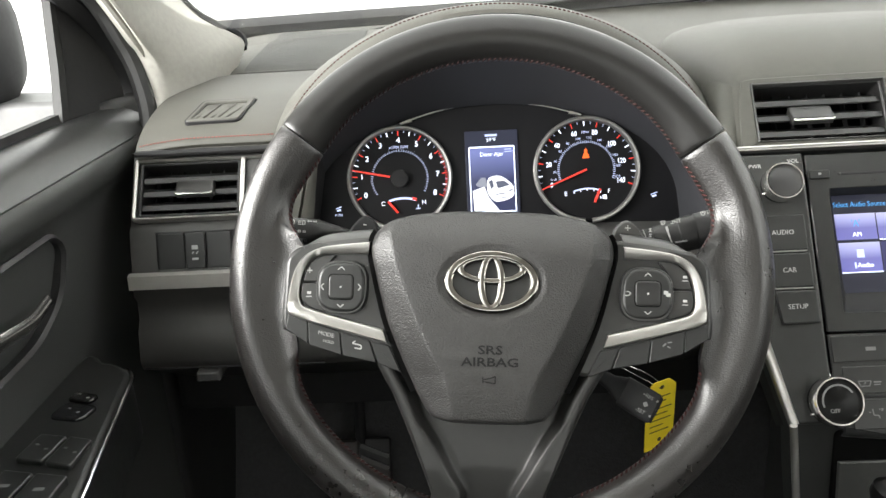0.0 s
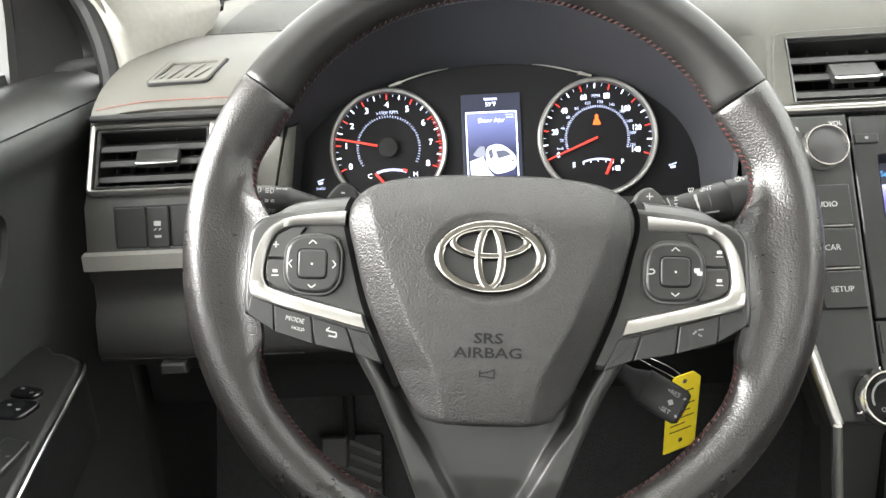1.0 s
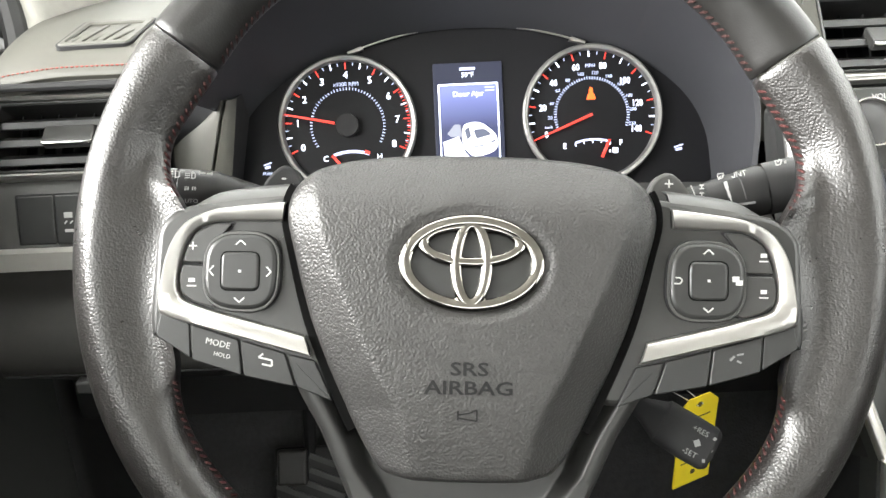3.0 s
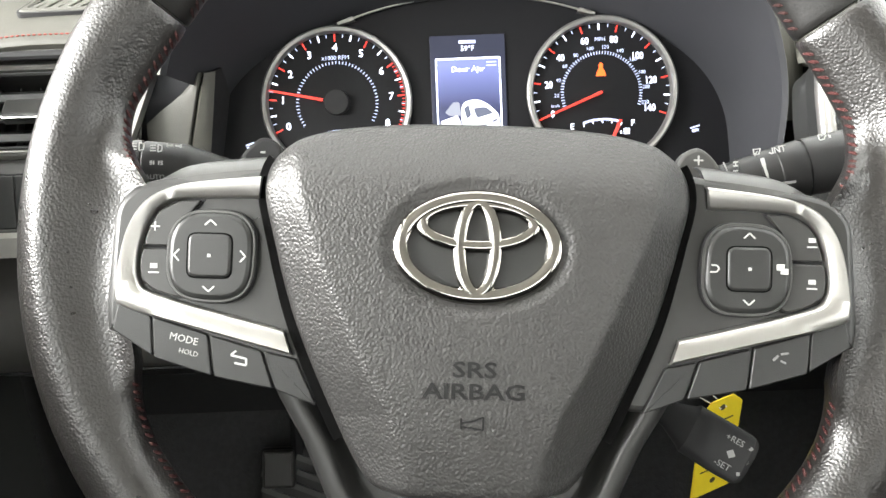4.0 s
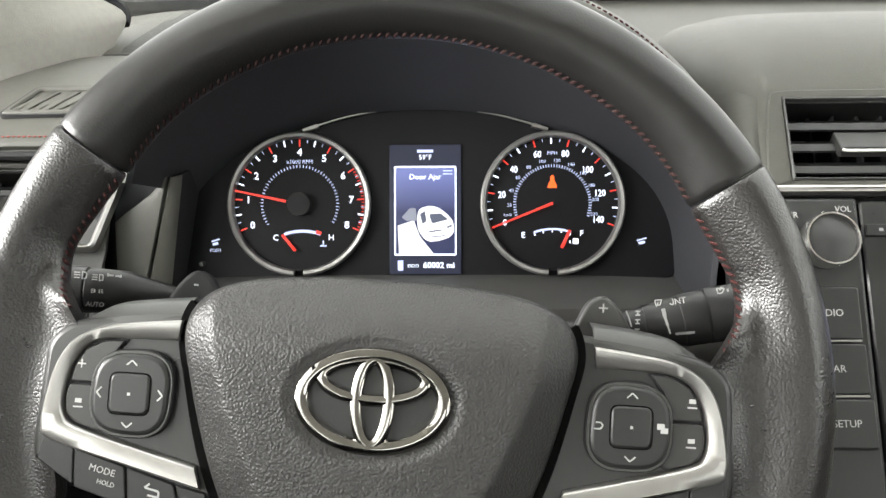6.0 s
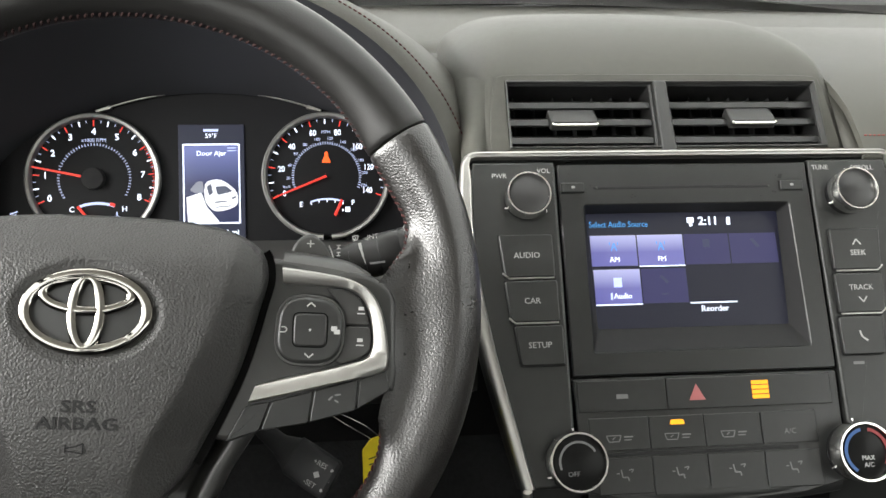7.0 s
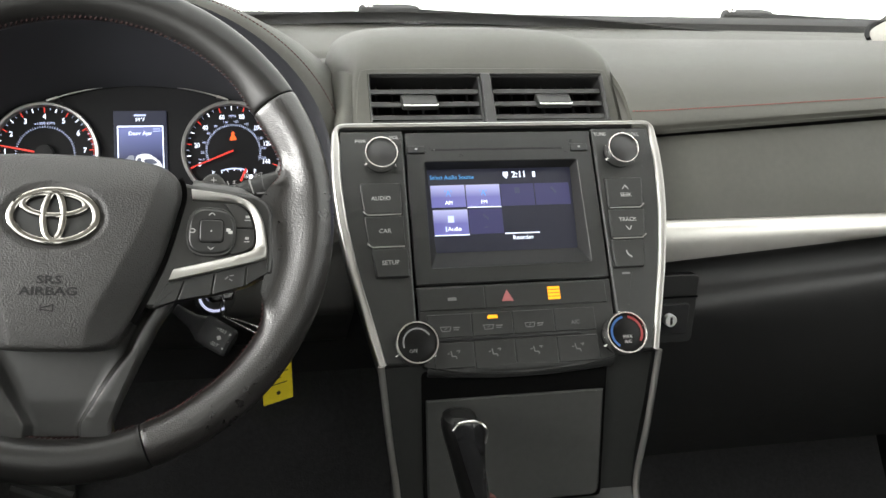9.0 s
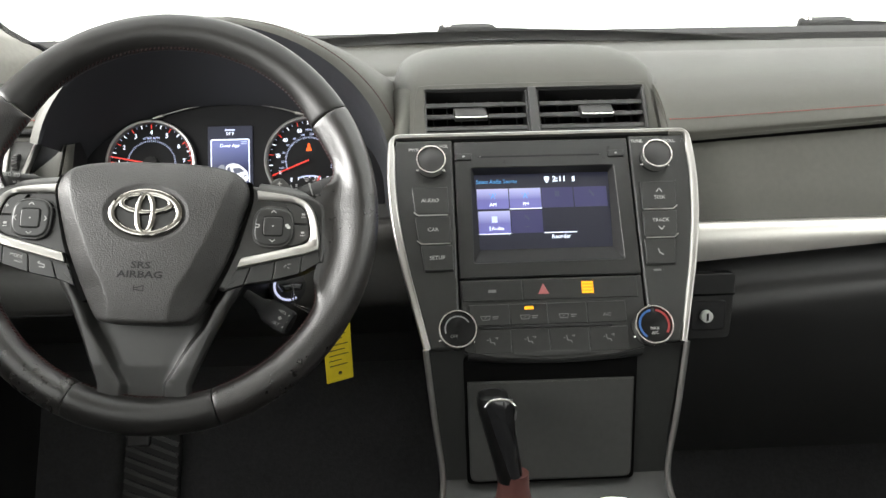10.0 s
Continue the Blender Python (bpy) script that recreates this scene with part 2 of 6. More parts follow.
def lettering(body, size, m, mat, parent, x=0, y=0, z=0, name="lettering", bold=0.0, turn=0, align="CENTER", wide=1.0):
    """Raised letters, middle at (x, y) in the frame m."""
    cu = bpy.data.curves.new(name, "FONT")
    cu.body, cu.size, cu.extrude, cu.offset = body, size, 0.00012, bold
    cu.align_x, cu.align_y = align, "CENTER"
    cu.resolution_u = 2
    tmp = bpy.data.objects.new(name, cu)
    scene.collection.objects.link(tmp)
    bpy.context.view_layer.update()
    me = bpy.data.meshes.new_from_object(tmp.evaluated_get(bpy.context.evaluated_depsgraph_get()))
    bpy.data.objects.remove(tmp)
    bm = bmesh.new()
    bm.from_mesh(me)
    bpy.data.meshes.remove(me)
    bpy.data.curves.remove(cu)
    mm = m @ pose(x, y, z, 0, 0, turn) @ Matrix.Diagonal((wide, 1, 1, 1))
    return part(name, bm, mat, parent, m=mm)


def bars(spec, m, mat, parent, z, name="print_bar", h=0.0002):
    """A small printed sign of plain strokes: (x0, y0, x1, y1, width)."""
    bm = bmesh.new()
    for x0, y0, x1, y1, w in spec:
        d = Vector((x1 - x0, y1 - y0))
        s = Vector((-d.y, d.x)).normalized() * w / 2 if d.length else Vector((0, w / 2))
        a, b = Vector((x0, y0)), Vector((x1, y1))
        plate([a - s, b - s, b + s, a + s], z, z + h, 0.00003, bm=bm, seg=1)
    return part(name, bm, mat, parent, m=m)


def each_bar(spec, m, mat, parent, z, name):
    """The same, every stroke a part of its own."""
    for q in spec:
        bars([q], m, mat, parent, z, name)

# ---- the setting: booth floor and car shell ----
XL, XR, FLOOR, ROOFZ = -0.40, 1.21, 0.06, 1.27
ground = part("ground", lathe([(0.01, -0.30), (30.0, -0.30), (30.0, -0.26), (0.01, -0.26)], 64), BOOTH)
tagged(ground, "white seamless photo booth floor under the car", "ground", kind="structure")
floor = part("floor", box(XL, XR, -1.6, 1.25, FLOOR - 0.05, FLOOR), CARPET)
tagged(floor, "dark carpeted car floor in deep shade", "floor", kind="structure")
fire = part("wall_front", sheet([[(x, 1.20 - 0.25 * (1 - k) ** 2, FLOOR + k * 0.70) for k in np.linspace(0, 1, 9)] for x in np.linspace(XL, XR, 6)], 0.02, (0, 1, 0)), CARPET)
tagged(fire, "black lined bulkhead above the footwell", "bulkhead", kind="structure")
back = part("wall_rear", box(XL, XR, -1.62, -1.56, FLOOR, 0.98, 0.01, bm=box(XL, XL + 0.22, -1.62, -1.56, 0.98, 1.21, bm=box(XR - 0.22, XR, -1.62, -1.56, 0.98, 1.21))), HARD)
tagged(back, "plain rear wall of the car cabin", "wall", kind="structure")
right = part("wall_right", box(XR - 0.05, XR, -1.6, 1.2, FLOOR, 0.80, 0.01, bm=box(XR - 0.10, XR - 0.05, -0.72, -0.58, 0.78, 1.22, 0.01, bm=box(XR - 0.10, XR - 0.05, -1.6, -1.25, 0.78, 1.22, 0.01))), HARD)
tagged(right, "plain dark passenger side of the cabin", "wall", kind="structure")
left = part("wall_left", box(XL - 0.01, XL + 0.02, -1.6, -0.30, FLOOR, 0.80, 0.01, bm=box(XL - 0.01, XL + 0.06, 0.88, 1.30, FLOOR, 0.79, 0.01, bm=box(XL, XL + 0.08, -0.74, -0.62, 0.79, 1.22, 0.01, bm=box(XL, XL + 0.08, -1.6, -1.30, 0.79, 1.22, 0.01)))), HARD)
tagged(left, "plain dark rear side of the cabin", "wall", kind="structure")
rows = []
for x in np.linspace(XL + 0.10, XR - 0.10, 13):
    e = abs((x - 0.405) / 0.70)
    rows.append([(x, y, ROOFZ - 0.05 * e ** 3 - 0.03 * ((y + 0.5) / 0.9) ** 2) for y in np.linspace(0.34, -1.45, 11)])
ceiling = part("ceiling", sheet(rows, 0.03, (0, 0, 1)), ROOF)
tagged(ceiling, "light grey cloth headliner of the car", "ceiling", kind="structure")


# ---- pillars, windscreen and what lies just outside it ----
def pillar(side):
    """The inner trim of a windscreen pillar; side -1 is the driver's."""
    xm = 0.405

    def px(x):
        return x if side < 0 else 2 * xm - x
    t = thing("pillar_trim", (px(-0.30), 0.93, 0.78), "beige moulded windscreen pillar trim beside the dashboard", "pillar trim", kind="structure")
    inner = curve([(-0.256, 1.005, 0.775), (-0.247, 1.035, 0.802), (-0.243, 1.06, 0.828), (-0.272, 1.06, 0.848), (-0.303, 1.04, 0.880), (-0.312, 0.83, 1.005), (-0.295, 0.60, 1.11), (-0.285, 0.36, 1.21)], 5)
    ridge = curve([(-0.283, 0.925, 0.760), (-0.283, 0.93, 0.785), (-0.288, 0.925, 0.810), (-0.300, 0.90, 0.845), (-0.309, 0.84, 0.905), (-0.308, 0.72, 0.985), (-0.298, 0.53, 1.09), (-0.288, 0.32, 1.20)], 5)
    outer = curve([(-0.300, 0.880, 0.750), (-0.303, 0.894, 0.779), (-0.314, 0.910, 0.815), (-0.328, 0.915, 0.850), (-0.345, 0.89, 0.905), (-0.350, 0.74, 0.985), (-0.340, 0.54, 1.09), (-0.330, 0.32, 1.20)], 5)
    rows = []
    for a, b, c in zip(inner, ridge, outer):
        rows.append([Vector((px(p.x), p.y, p.z)) for p in curve([a, a.lerp(b, 0.55) + Vector((0.004, -0.006, 0.003)), b, b.lerp(c, 0.6) + Vector((0.004, -0.004, 0)), c], 4)])
    part("trim_shell", sheet(rows, 0.012, (side * 0.8, 0.5, -0.2)), PILLAR, t)
    seal = [Vector((px(p.x - 0.008), p.y + 0.004, p.z)) for p in outer]
    part("door_seal", sweep(seal, circle(0.011, 10), (0, -1, 0.3)), RUBBER, t, "black rubber door seal")
    edge = [Vector((px(p.x - 0.004), p.y + 0.008, p.z + 0.002)) for p in inner[8:]]
    part("glass_edge", sweep(edge, circle(0.006, 8), (0, -1, 0.3)), MATT, t, "black windscreen edge band")
    return t


for s in (-1, 1):
    pillar(s)


def screen_z(x, y):
    """Height of the windscreen glass."""
    return 0.832 + (1.275 - y) * 0.47 - 0.05 * ((x - 0.405) / 0.7) ** 2


win = thing("window_1", (0.405, 1.27, 0.83), "clear sloping windscreen with a black lower border", "windscreen", kind="structure")
glass = part("pane", sheet([[(x, y - 0.10 * ((x - 0.405) / 0.7) ** 2, screen_z(x, y)) for y in np.linspace(1.285, 0.34, 8)] for x in np.linspace(XL + 0.09, XR - 0.09, 15)], 0.005, (0, 0.4, 1)), GLASS, win)
glass.visible_shadow = False
band = part("black_border", sheet([[(x, y - 0.10 * ((x - 0.405) / 0.7) ** 2, screen_z(x, y) + 0.010) for y in (1.300, 1.285, 1.262)] for x in np.linspace(XL + 0.09, XR - 0.09, 25)], 0.002, (0, 0.4, 1)), MATT, win, "black ceramic border of the glass")

cowl = part("cowl", sheet([[(x, y - 0.11 * ((x - 0.405) / 0.7) ** 2, z) for y, z in ((1.31, 0.836), (1.34, 0.846), (1.38, 0.842), (1.44, 0.83), (1.46, 0.78))] for x in np.linspace(XL, XR, 25)], 0.01), MATT)
tagged(cowl, "black plastic cowl outside the windscreen", "cowl", kind="structure")


def wiper(x, lean):
    t = thing("wiper", (x, 1.36, 0.845), "black windscreen wiper resting on the cowl", "wiper", "windscreen wipers")
    part("arm_base", plate(rpoly([(-0.055, -0.012), (0.040, -0.014), (0.055, 0.0), (0.035, 0.014), (-0.050, 0.010)], 0.008), 0.0, 0.016, 0.006), RUBBER, t, m=pose(x, 1.37, 0.842, 20, 0, lean))
    part("blade", sweep(curve([(x - 0.03, 1.365, 0.850), (x + 0.18, 1.345, 0.841), (x + 0.42, 1.32, 0.836)], 6), [(-0.004, -0.004), (0.004, -0.004), (0.003, 0.006), (-0.003, 0.006)]), RUBBER, t)
    part("nut", lathe([(0.001, 0), (0.008, 0), (0.008, 0.007), (0.001, 0.009)], 12), CHROME, t, "bright metal nut", m=pose(x - 0.035, 1.362, 0.855))
    return t


wiper(0.375, 4)
wiper(1.03, 4)


# ---- dashboard ----
dash = thing("dashboard", (0.405, 1.0, 0.55), "dark grey moulded car dashboard with red stitching", "dashboard")
PL = [(1.285, 0.826), (1.15, 0.813), (1.035, 0.800), (1.005, 0.790), (0.985, 0.7985), (0.90, 0.793), (0.860, 0.7865), (0.830, 0.7780), (0.812, 0.7695), (0.8005, 0.7605), (0.803, 0.7555)]
PR = [(1.285, 0.826), (1.15, 0.816), (1.055, 0.808), (1.035, 0.817), (0.95, 0.816), (0.88, 0.809), (0.81, 0.796), (0.765, 0.779), (0.740, 0.7610), (0.7265, 0.747), (0.727, 0.740)]


def stitch_rise(x):
    return max(0.0, x - 0.57) * 0.065




def top_profile(x, ylim):
    """The pad's section at x, from the windscreen down to its lip or to ylim."""
    w = min(1, max(0, (x - 0.2) / 0.3))
    w = w * w * (3 - 2 * w)
    prof = []
    for i, (a, b) in enumerate(zip(PL, PR)):
        y, z = a[0] * (1 - w) + b[0] * w, a[1] * (1 - w) + b[1] * w
        if i > 3:
            z += stitch_rise(x) * ((i - 3) / 7) ** 1.2
        z -= 0.006 * min(1, max(0, (-0.235 - x) / 0.055)) ** 1.5
        z -= 0.017 * math.exp(-((x - 0.245) / 0.045) ** 2) * min(1, max(0, (1.02 - y) / 0.08))
        prof.append(Vector((x, y - 0.10 * ((x - 0.405) / 0.7) ** 2 * max(0, (y - 1.0) / 0.285), z)))
    pts = curve(prof, 4)
    if ylim > 0.85:
        keep = [p for p in pts if p.y >= ylim]
        idx = np.linspace(0, len(keep) - 1, len(pts))
        pts = [keep[int(i)].lerp(keep[min(int(i) + 1, len(keep) - 1)], i - int(i)) for i in idx]
    return pts


for x0, x1, ylim, n in ((-0.292, -0.128, 0, 12), (-0.128, 0.300, 0.875, 24), (0.300, 0.566, 0.93, 10), (0.546, 1.14, 0, 26)):
    part("top_pad", sheet([top_profile(x, ylim) for x in np.linspace(x0, x1, n)], 0.006, (0, 0.3, -1)), SOFT, dash, "grained grey soft top pad")


def stitches(name, path, step, mat, parent, r=0.0006, length=0.7, up=(0, 0, 1)):
    """A row of thread stitches along a line."""
    bm = bmesh.new()
    pts = [Vector(p) for p in path]
    acc, nxt = 0.0, 0.0
    for a, b in zip(pts, pts[1:]):
        d = (b - a).length
        while nxt <= acc + d and d > 1e-9:
            p = a.lerp(b, (nxt - acc) / d)
            h = (b - a).normalized() * step * length / 2
            sweep([p - h, p - h * 0.5, p + h * 0.5, p + h], circle(r, 6), up, bm=bm, scale=[0.3, 1, 1, 0.3])
            nxt += step
        acc += d
    return tagged(part(name, bm, mat, parent), kind="stuff")


line = [(x, 0.8045, 0.7648) for x in np.linspace(-0.288, -0.130, 30)]
stitches("stitching", [(x, y, z - 0.006 * min(1, max(0, (-0.235 - x) / 0.055)) ** 1.5) for x, y, z in line], 0.0036, STITCH, dash, 0.0006)
line = [top_profile(x, 0)[33] + Vector((0, -0.0006, 0.0008)) for x in np.linspace(0.55, 1.12, 60)]
stitches("stitching", line, 0.0036, STITCH, dash, 0.0006)

# Filler box added behind the dash to block white light through its gaps.
part("dash_core", box(-0.335, 1.16, 0.885, 1.22, 0.42, 0.752, 0.01), MATT, dash, "black filler box added inside the dashboard")

# driver's side front: vent band, switch band, knee panel
prof = [(0.806, 0.752), (0.812, 0.747), (0.775, 0.690), (0.768, 0.684), (0.757, 0.650), (0.752, 0.644), (0.750, 0.625), (0.755, 0.618), (0.752, 0.600), (0.744, 0.590), (0.736, 0.562), (0.738, 0.553), (0.752, 0.545), (0.80, 0.515), (0.95, 0.42)]
vent_top, vent_low = (0.8085, 0.7415), (0.7775, 0.6940)
for lines, x0, x1 in ((prof[:2] + [vent_top], -0.299, -0.1665), ([vent_top, vent_low], -0.299, -0.2895), ([vent_top, vent_low], -0.1935, -0.1665), ([vent_low] + prof[2:6], -0.299, -0.1665), (prof[5:], -0.299, -0.118)):
    part("driver_panel", sheet([[(x, y, z) for y, z in lines] for x in np.linspace(x0, x1, 8)], 0.004, (0, 1, 0)), KNEE, dash, "dark grey driver side front panel", sharp=50)
low = [(0.775, 0.646), (0.765, 0.644), (0.757, 0.640), (0.752, 0.625), (0.755, 0.618), (0.752, 0.600), (0.744, 0.590), (0.736, 0.562), (0.738, 0.553), (0.752, 0.545), (0.80, 0.515), (0.95, 0.42)]
part("knee_panel", sheet([[(x, y, z) for y, z in low] for x in np.linspace(-0.118, 0.262, 16)], 0.004, (0, 1, 0)), KNEE, dash, "dark grey panel below the instruments", sharp=60)
part("trim_strip", sheet([[(x, 0.7505, 0.6480), (x, 0.7462, 0.6470), (x, 0.7448, 0.6340), (x, 0.7490, 0.6325)] for x in np.linspace(-0.300, -0.105, 8)], 0.003, (0, 1, 0)), STRIP, dash, "satin silver trim strip", sharp=60)
part("vent_lip", sweep([(x, 0.800, 0.7525) for x in np.linspace(-0.292, -0.125, 8)], circle(0.0025, 8, 0.003)), MATT, dash)

# passenger's side front
rows, strip, lower = [], [], []
for x in np.linspace(0.535, 1.15, 36):
    k = stitch_rise(x)
    q = 0.05 * max(0, x - 0.85) ** 2
    rows.append(curve([(x, 0.740 + q, 0.731 + k), (x, 0.7365 + q, 0.7285 + k * 0.9), (x, 0.724 + q, 0.708 + k * 0.6), (x, 0.708 + q, 0.680 + k * 0.3), (x, 0.697 + q, 0.652)], 4))
    b = 0.606 + max(0, x - 0.56) * 0.075
    strip.append([(x, 0.697 + q, 0.6515), (x, 0.690 + q, 0.648), (x, 0.6855 + q, 0.640), (x, 0.684 + q, (0.640 + b) / 2), (x, 0.686 + q, b + 0.003), (x, 0.694 + q, b)])
    lower.append(curve([(x, 0.700 + q, b + 0.004), (x, 0.716 + q, b - 0.012), (x, 0.712 + q, b - 0.035), (x, 0.695 + q, b - 0.055), (x, 0.700 + q, 0.52), (x, 0.735 + q, 0.42), (x, 0.79 + q, 0.32)], 4))
part("passenger_panel", sheet(rows, 0.004, (0, 1, 0)), SOFT, dash, "grained dark grey panel under the stitching")
part("trim_strip", sheet(strip, 0.003, (0, 1, 0)), STRIP, dash, "satin silver trim strip", sharp=50)
part("glove_panel", sheet(lower, 0.004, (0, 1, 0)), HARD, dash, "black lower panel with the glove box")
# Black sheet standing for the shade in the joint under the lip.
part("shadow_gap", sheet([[(x, 0.7268, 0.7412 + stitch_rise(x)), (x, 0.7330, 0.7352 + stitch_rise(x)), (x, 0.7368 + 0.05 * max(0, x - 0.85) ** 2, 0.7300 + stitch_rise(x) * 0.9)] for x in np.linspace(0.535, 1.15, 30)], 0.003, (0, 1, -0.5)), GAP, dash, "black sheet for the shaded joint under the padded lip")

# glove box lock and its small cover
lock = thing("glove_box_lock", (0.583, 0.69, 0.55), "black glove box lock with a bright metal key slot", "lock")
LM = frame_of((0.587, 0.686, 0.549), (1, 0, 0), (0, 0.05, 1))
part("cover_plate", plate(rpoly([(-0.030, -0.028), (0.026, -0.028), (0.030, 0.046), (-0.030, 0.046)], 0.006), -0.012, 0.0008, 0.0008), HARD, lock, m=LM)
part("seam", sweep([LM @ Vector(p) for p in ((-0.030, 0.0225, 0.0012), (0.029, 0.0225, 0.0012))], circle(0.0012, 6)), GAP, lock, m=Matrix())
part("recess", plate(rpoly([(-0.018, -0.017), (0.018, -0.017), (0.020, 0.016), (-0.020, 0.016)], 0.004), 0.0, 0.0045, 0.001), MATT, lock, m=LM)
part("lock_cylinder", lathe([(0.001, 0.004), (0.0066, 0.004), (0.0066, 0.010), (0.0058, 0.011), (0.001, 0.011)], 28), LOCK, lock, "bright metal lock cylinder", m=LM @ Matrix.Translation((-0.003, 0.0, 0)))
part("key_slot", box(-0.0042, -0.0018, -0.0042, 0.0042, 0.0105, 0.0115), MATT, lock, m=LM)

# speaker mesh let into the driver's corner of the top pad
def pad_height(x, y):
    p = top_profile(x, 0)
    return float(np.interp(y, [q.y for q in p[:24]][::-1], [q.z for q in p[:24]][::-1]))


rows = [[(x + 0.05 * (y - 0.96) * (1 if x < -0.18 else 0), y, pad_height(x, y) + 0.0012) for y in np.linspace(0.985, 1.20, 12)] for x in np.linspace(-0.238, -0.105, 12)]
part("speaker_mesh", sheet(rows, 0.002), MESH, dash, "dark fine speaker mesh")

# hood over the instruments
XC = 0.05


def arch(a, b, z0, y, n=40, drop=0.0):
    return [(XC - a * math.cos(s), y, z0 + b * math.sin(s)) for s in np.linspace(radians(15), radians(180), n)]


edge = arch(0.196, 0.168, 0.700, 0.760)
outer = [edge, arch(0.2005, 0.1715, 0.6995, 0.762), arch(0.209, 0.175, 0.699, 0.770), arch(0.222, 0.176, 0.698, 0.800), arch(0.238, 0.170, 0.696, 0.86), arch(0.262, 0.149, 0.69, 0.95), arch(0.30, 0.116, 0.688, 1.06), arch(0.33, 0.09, 0.68, 1.13)]
part("cluster_hood", sheet(outer, 0.002, (0, 1, -0.2)), SOFT, dash, "grey hood over the instruments")
inner = [arch(0.196, 0.168, 0.700, 0.7605), arch(0.193, 0.164, 0.700, 0.763), arch(0.188, 0.150, 0.690, 0.800), arch(0.182, 0.128, 0.672, 0.835), arch(0.180, 0.112, 0.660, 0.858)]
part("hood_flank", sheet([row[28:] + [(row[-1][0], row[-1][1], row[-1][2] - d) for d in (0.012, 0.024, 0.036, 0.048)] for row in inner], 0.001, (0, 0.2, 1)), LINING, dash, "matt black flank of the hood")
part("hood_lining", sheet([row[:29] for row in inner], 0.001, (0, 0.2, 1)), LINING, dash, "matt black lining of the hood")
stitches("stitching", [(x, 0.7715, z + 0.0008) for x, y, z in arch(0.2098, 0.1751, 0.699, 0.7715, 120)[10:-10]], 0.0040, LACE, dash, 0.0006, up=(0, 1, 0))
# grey surround of the instruments: shelf below, cheeks at the sides
rows = [[(x, y + 0.02 * abs((x - XC) / 0.2) ** 3, z) for y, z in ((0.845, 0.6580), (0.822, 0.6565), (0.800, 0.6530), (0.782, 0.6480), (0.774, 0.6440), (0.776, 0.636))] for x in np.linspace(XC - 0.215, XC + 0.215, 20)]
part("cluster_shelf", sheet(rows, 0.003, (0, 1, -1)), GREYTRIM, dash, "grey shelf below the instruments")
outer_c, inner_c, flank, inward = [], [], [], []
for k in np.linspace(0, 0.90, 16):
    z, zi, y = 0.643 + 0.104 * k, 0.643 + 0.104 * k, 0.776 + 0.024 * k
    xm, xi = XC - 0.1990 + 0.0260 * k, XC - 0.1815 + 0.0150 * k + 0.006 * max(0, 1 - k / 0.15) ** 2
    xo = XC - min(0.2155, 0.1795 + 0.072 * ((0.9 - k) / 0.47) ** 1.4)
    outer_c.append([(xo, y + 0.0050, z), (xo * 0.5 + xm * 0.5, y + 0.0030, z), (xm - 0.0018, y + 0.0030, z), (xm - 0.0009, y + 0.0045, z), (xm - 0.0007, y + 0.012, z)])
    flank.append([(XC - 0.2160, y + 0.008, z), (xo - 0.0006, y + 0.0125, z)])
    inner_c.append([(xm + 0.0007, y + 0.012, z), (xm + 0.0009, y + 0.0045, z), (xm + 0.0018, y + 0.0030, z), ((xm + xi) / 2, y + 0.004, z), (xi - 0.002, y + 0.006, z), (xi, y + 0.010, zi)])
    inward.append([(xi - 0.0004, y + 0.010, zi), (xi + 0.002, 0.835, zi), (xi + 0.003, 0.862, zi)])
part("hood_end", sheet(flank, 0.002, (0, 1, 0)), LINING, dash, "matt black end of the hood lining")
part("side_return", sheet(inward, 0.002, (-1, 0, 0)), MATT, dash, "black inner side of the cheek")
part("side_trim", sheet(outer_c, 0.003, (0, 1, 0)), SOFT, dash, "lighter grey side trim", sharp=60)
part("side_cheek", sheet(inner_c, 0.003, (-0.5, 1, 0)), SOFT, dash, "lighter grey cheek beside the dials", sharp=50)
# Right-hand cheek, blacker than the left: its shade is in the material.
part("side_cheek", sheet([[(XC + 0.182, 0.846, z), (XC + 0.190, 0.838, z), (XC + 0.206, 0.826, z), (XC + 0.240, 0.812, z)] for z in np.linspace(0.640, 0.745, 8)], 0.003, (0.3, 1, 0)), MATT, dash, "cheek beside the dials, blackened for its shade")

# defroster grille on the driver's corner
gr = thing("defroster_grille", (-0.22, 0.845, 0.782), "small grey louvred defroster grille set in the dashboard", "air vent")
GM = frame_of((-0.221, 0.845, 0.7828), (1, 0.03, 0), (0, 1, 0.27))
O = rpoly([(-0.027, -0.024), (0.026, -0.024), (0.036, 0.022), (-0.017, 0.022)], 0.005)
I = rpoly([(-0.021, -0.018), (0.020, -0.018), (0.028, 0.016), (-0.013, 0.016)], 0.002)
part("frame", ring_plate(O, I, -0.004, 0.0018, 0.0012), SOFT, gr, m=GM)
part("groove", ring_plate(inset(O, -0.0014), inset(O, 0.0004), -0.004, 0.0009, 0.0002), MATT, gr, m=GM)
part("well", plate(I, -0.005, -0.0012, 0.0002), HARD, gr, m=GM)
for i in range(5):
    x = -0.015 + i * 0.0075
    s = 1 if i % 2 else -1
    part("louvre", plate([(x - 0.009, -0.019), (x - 0.004, -0.019), (x + 0.013 - 0.003 * s, 0.013), (x + 0.006 - 0.003 * s, 0.013)], -0.004, 0.0008, 0.0006), SOFT, gr, m=GM)

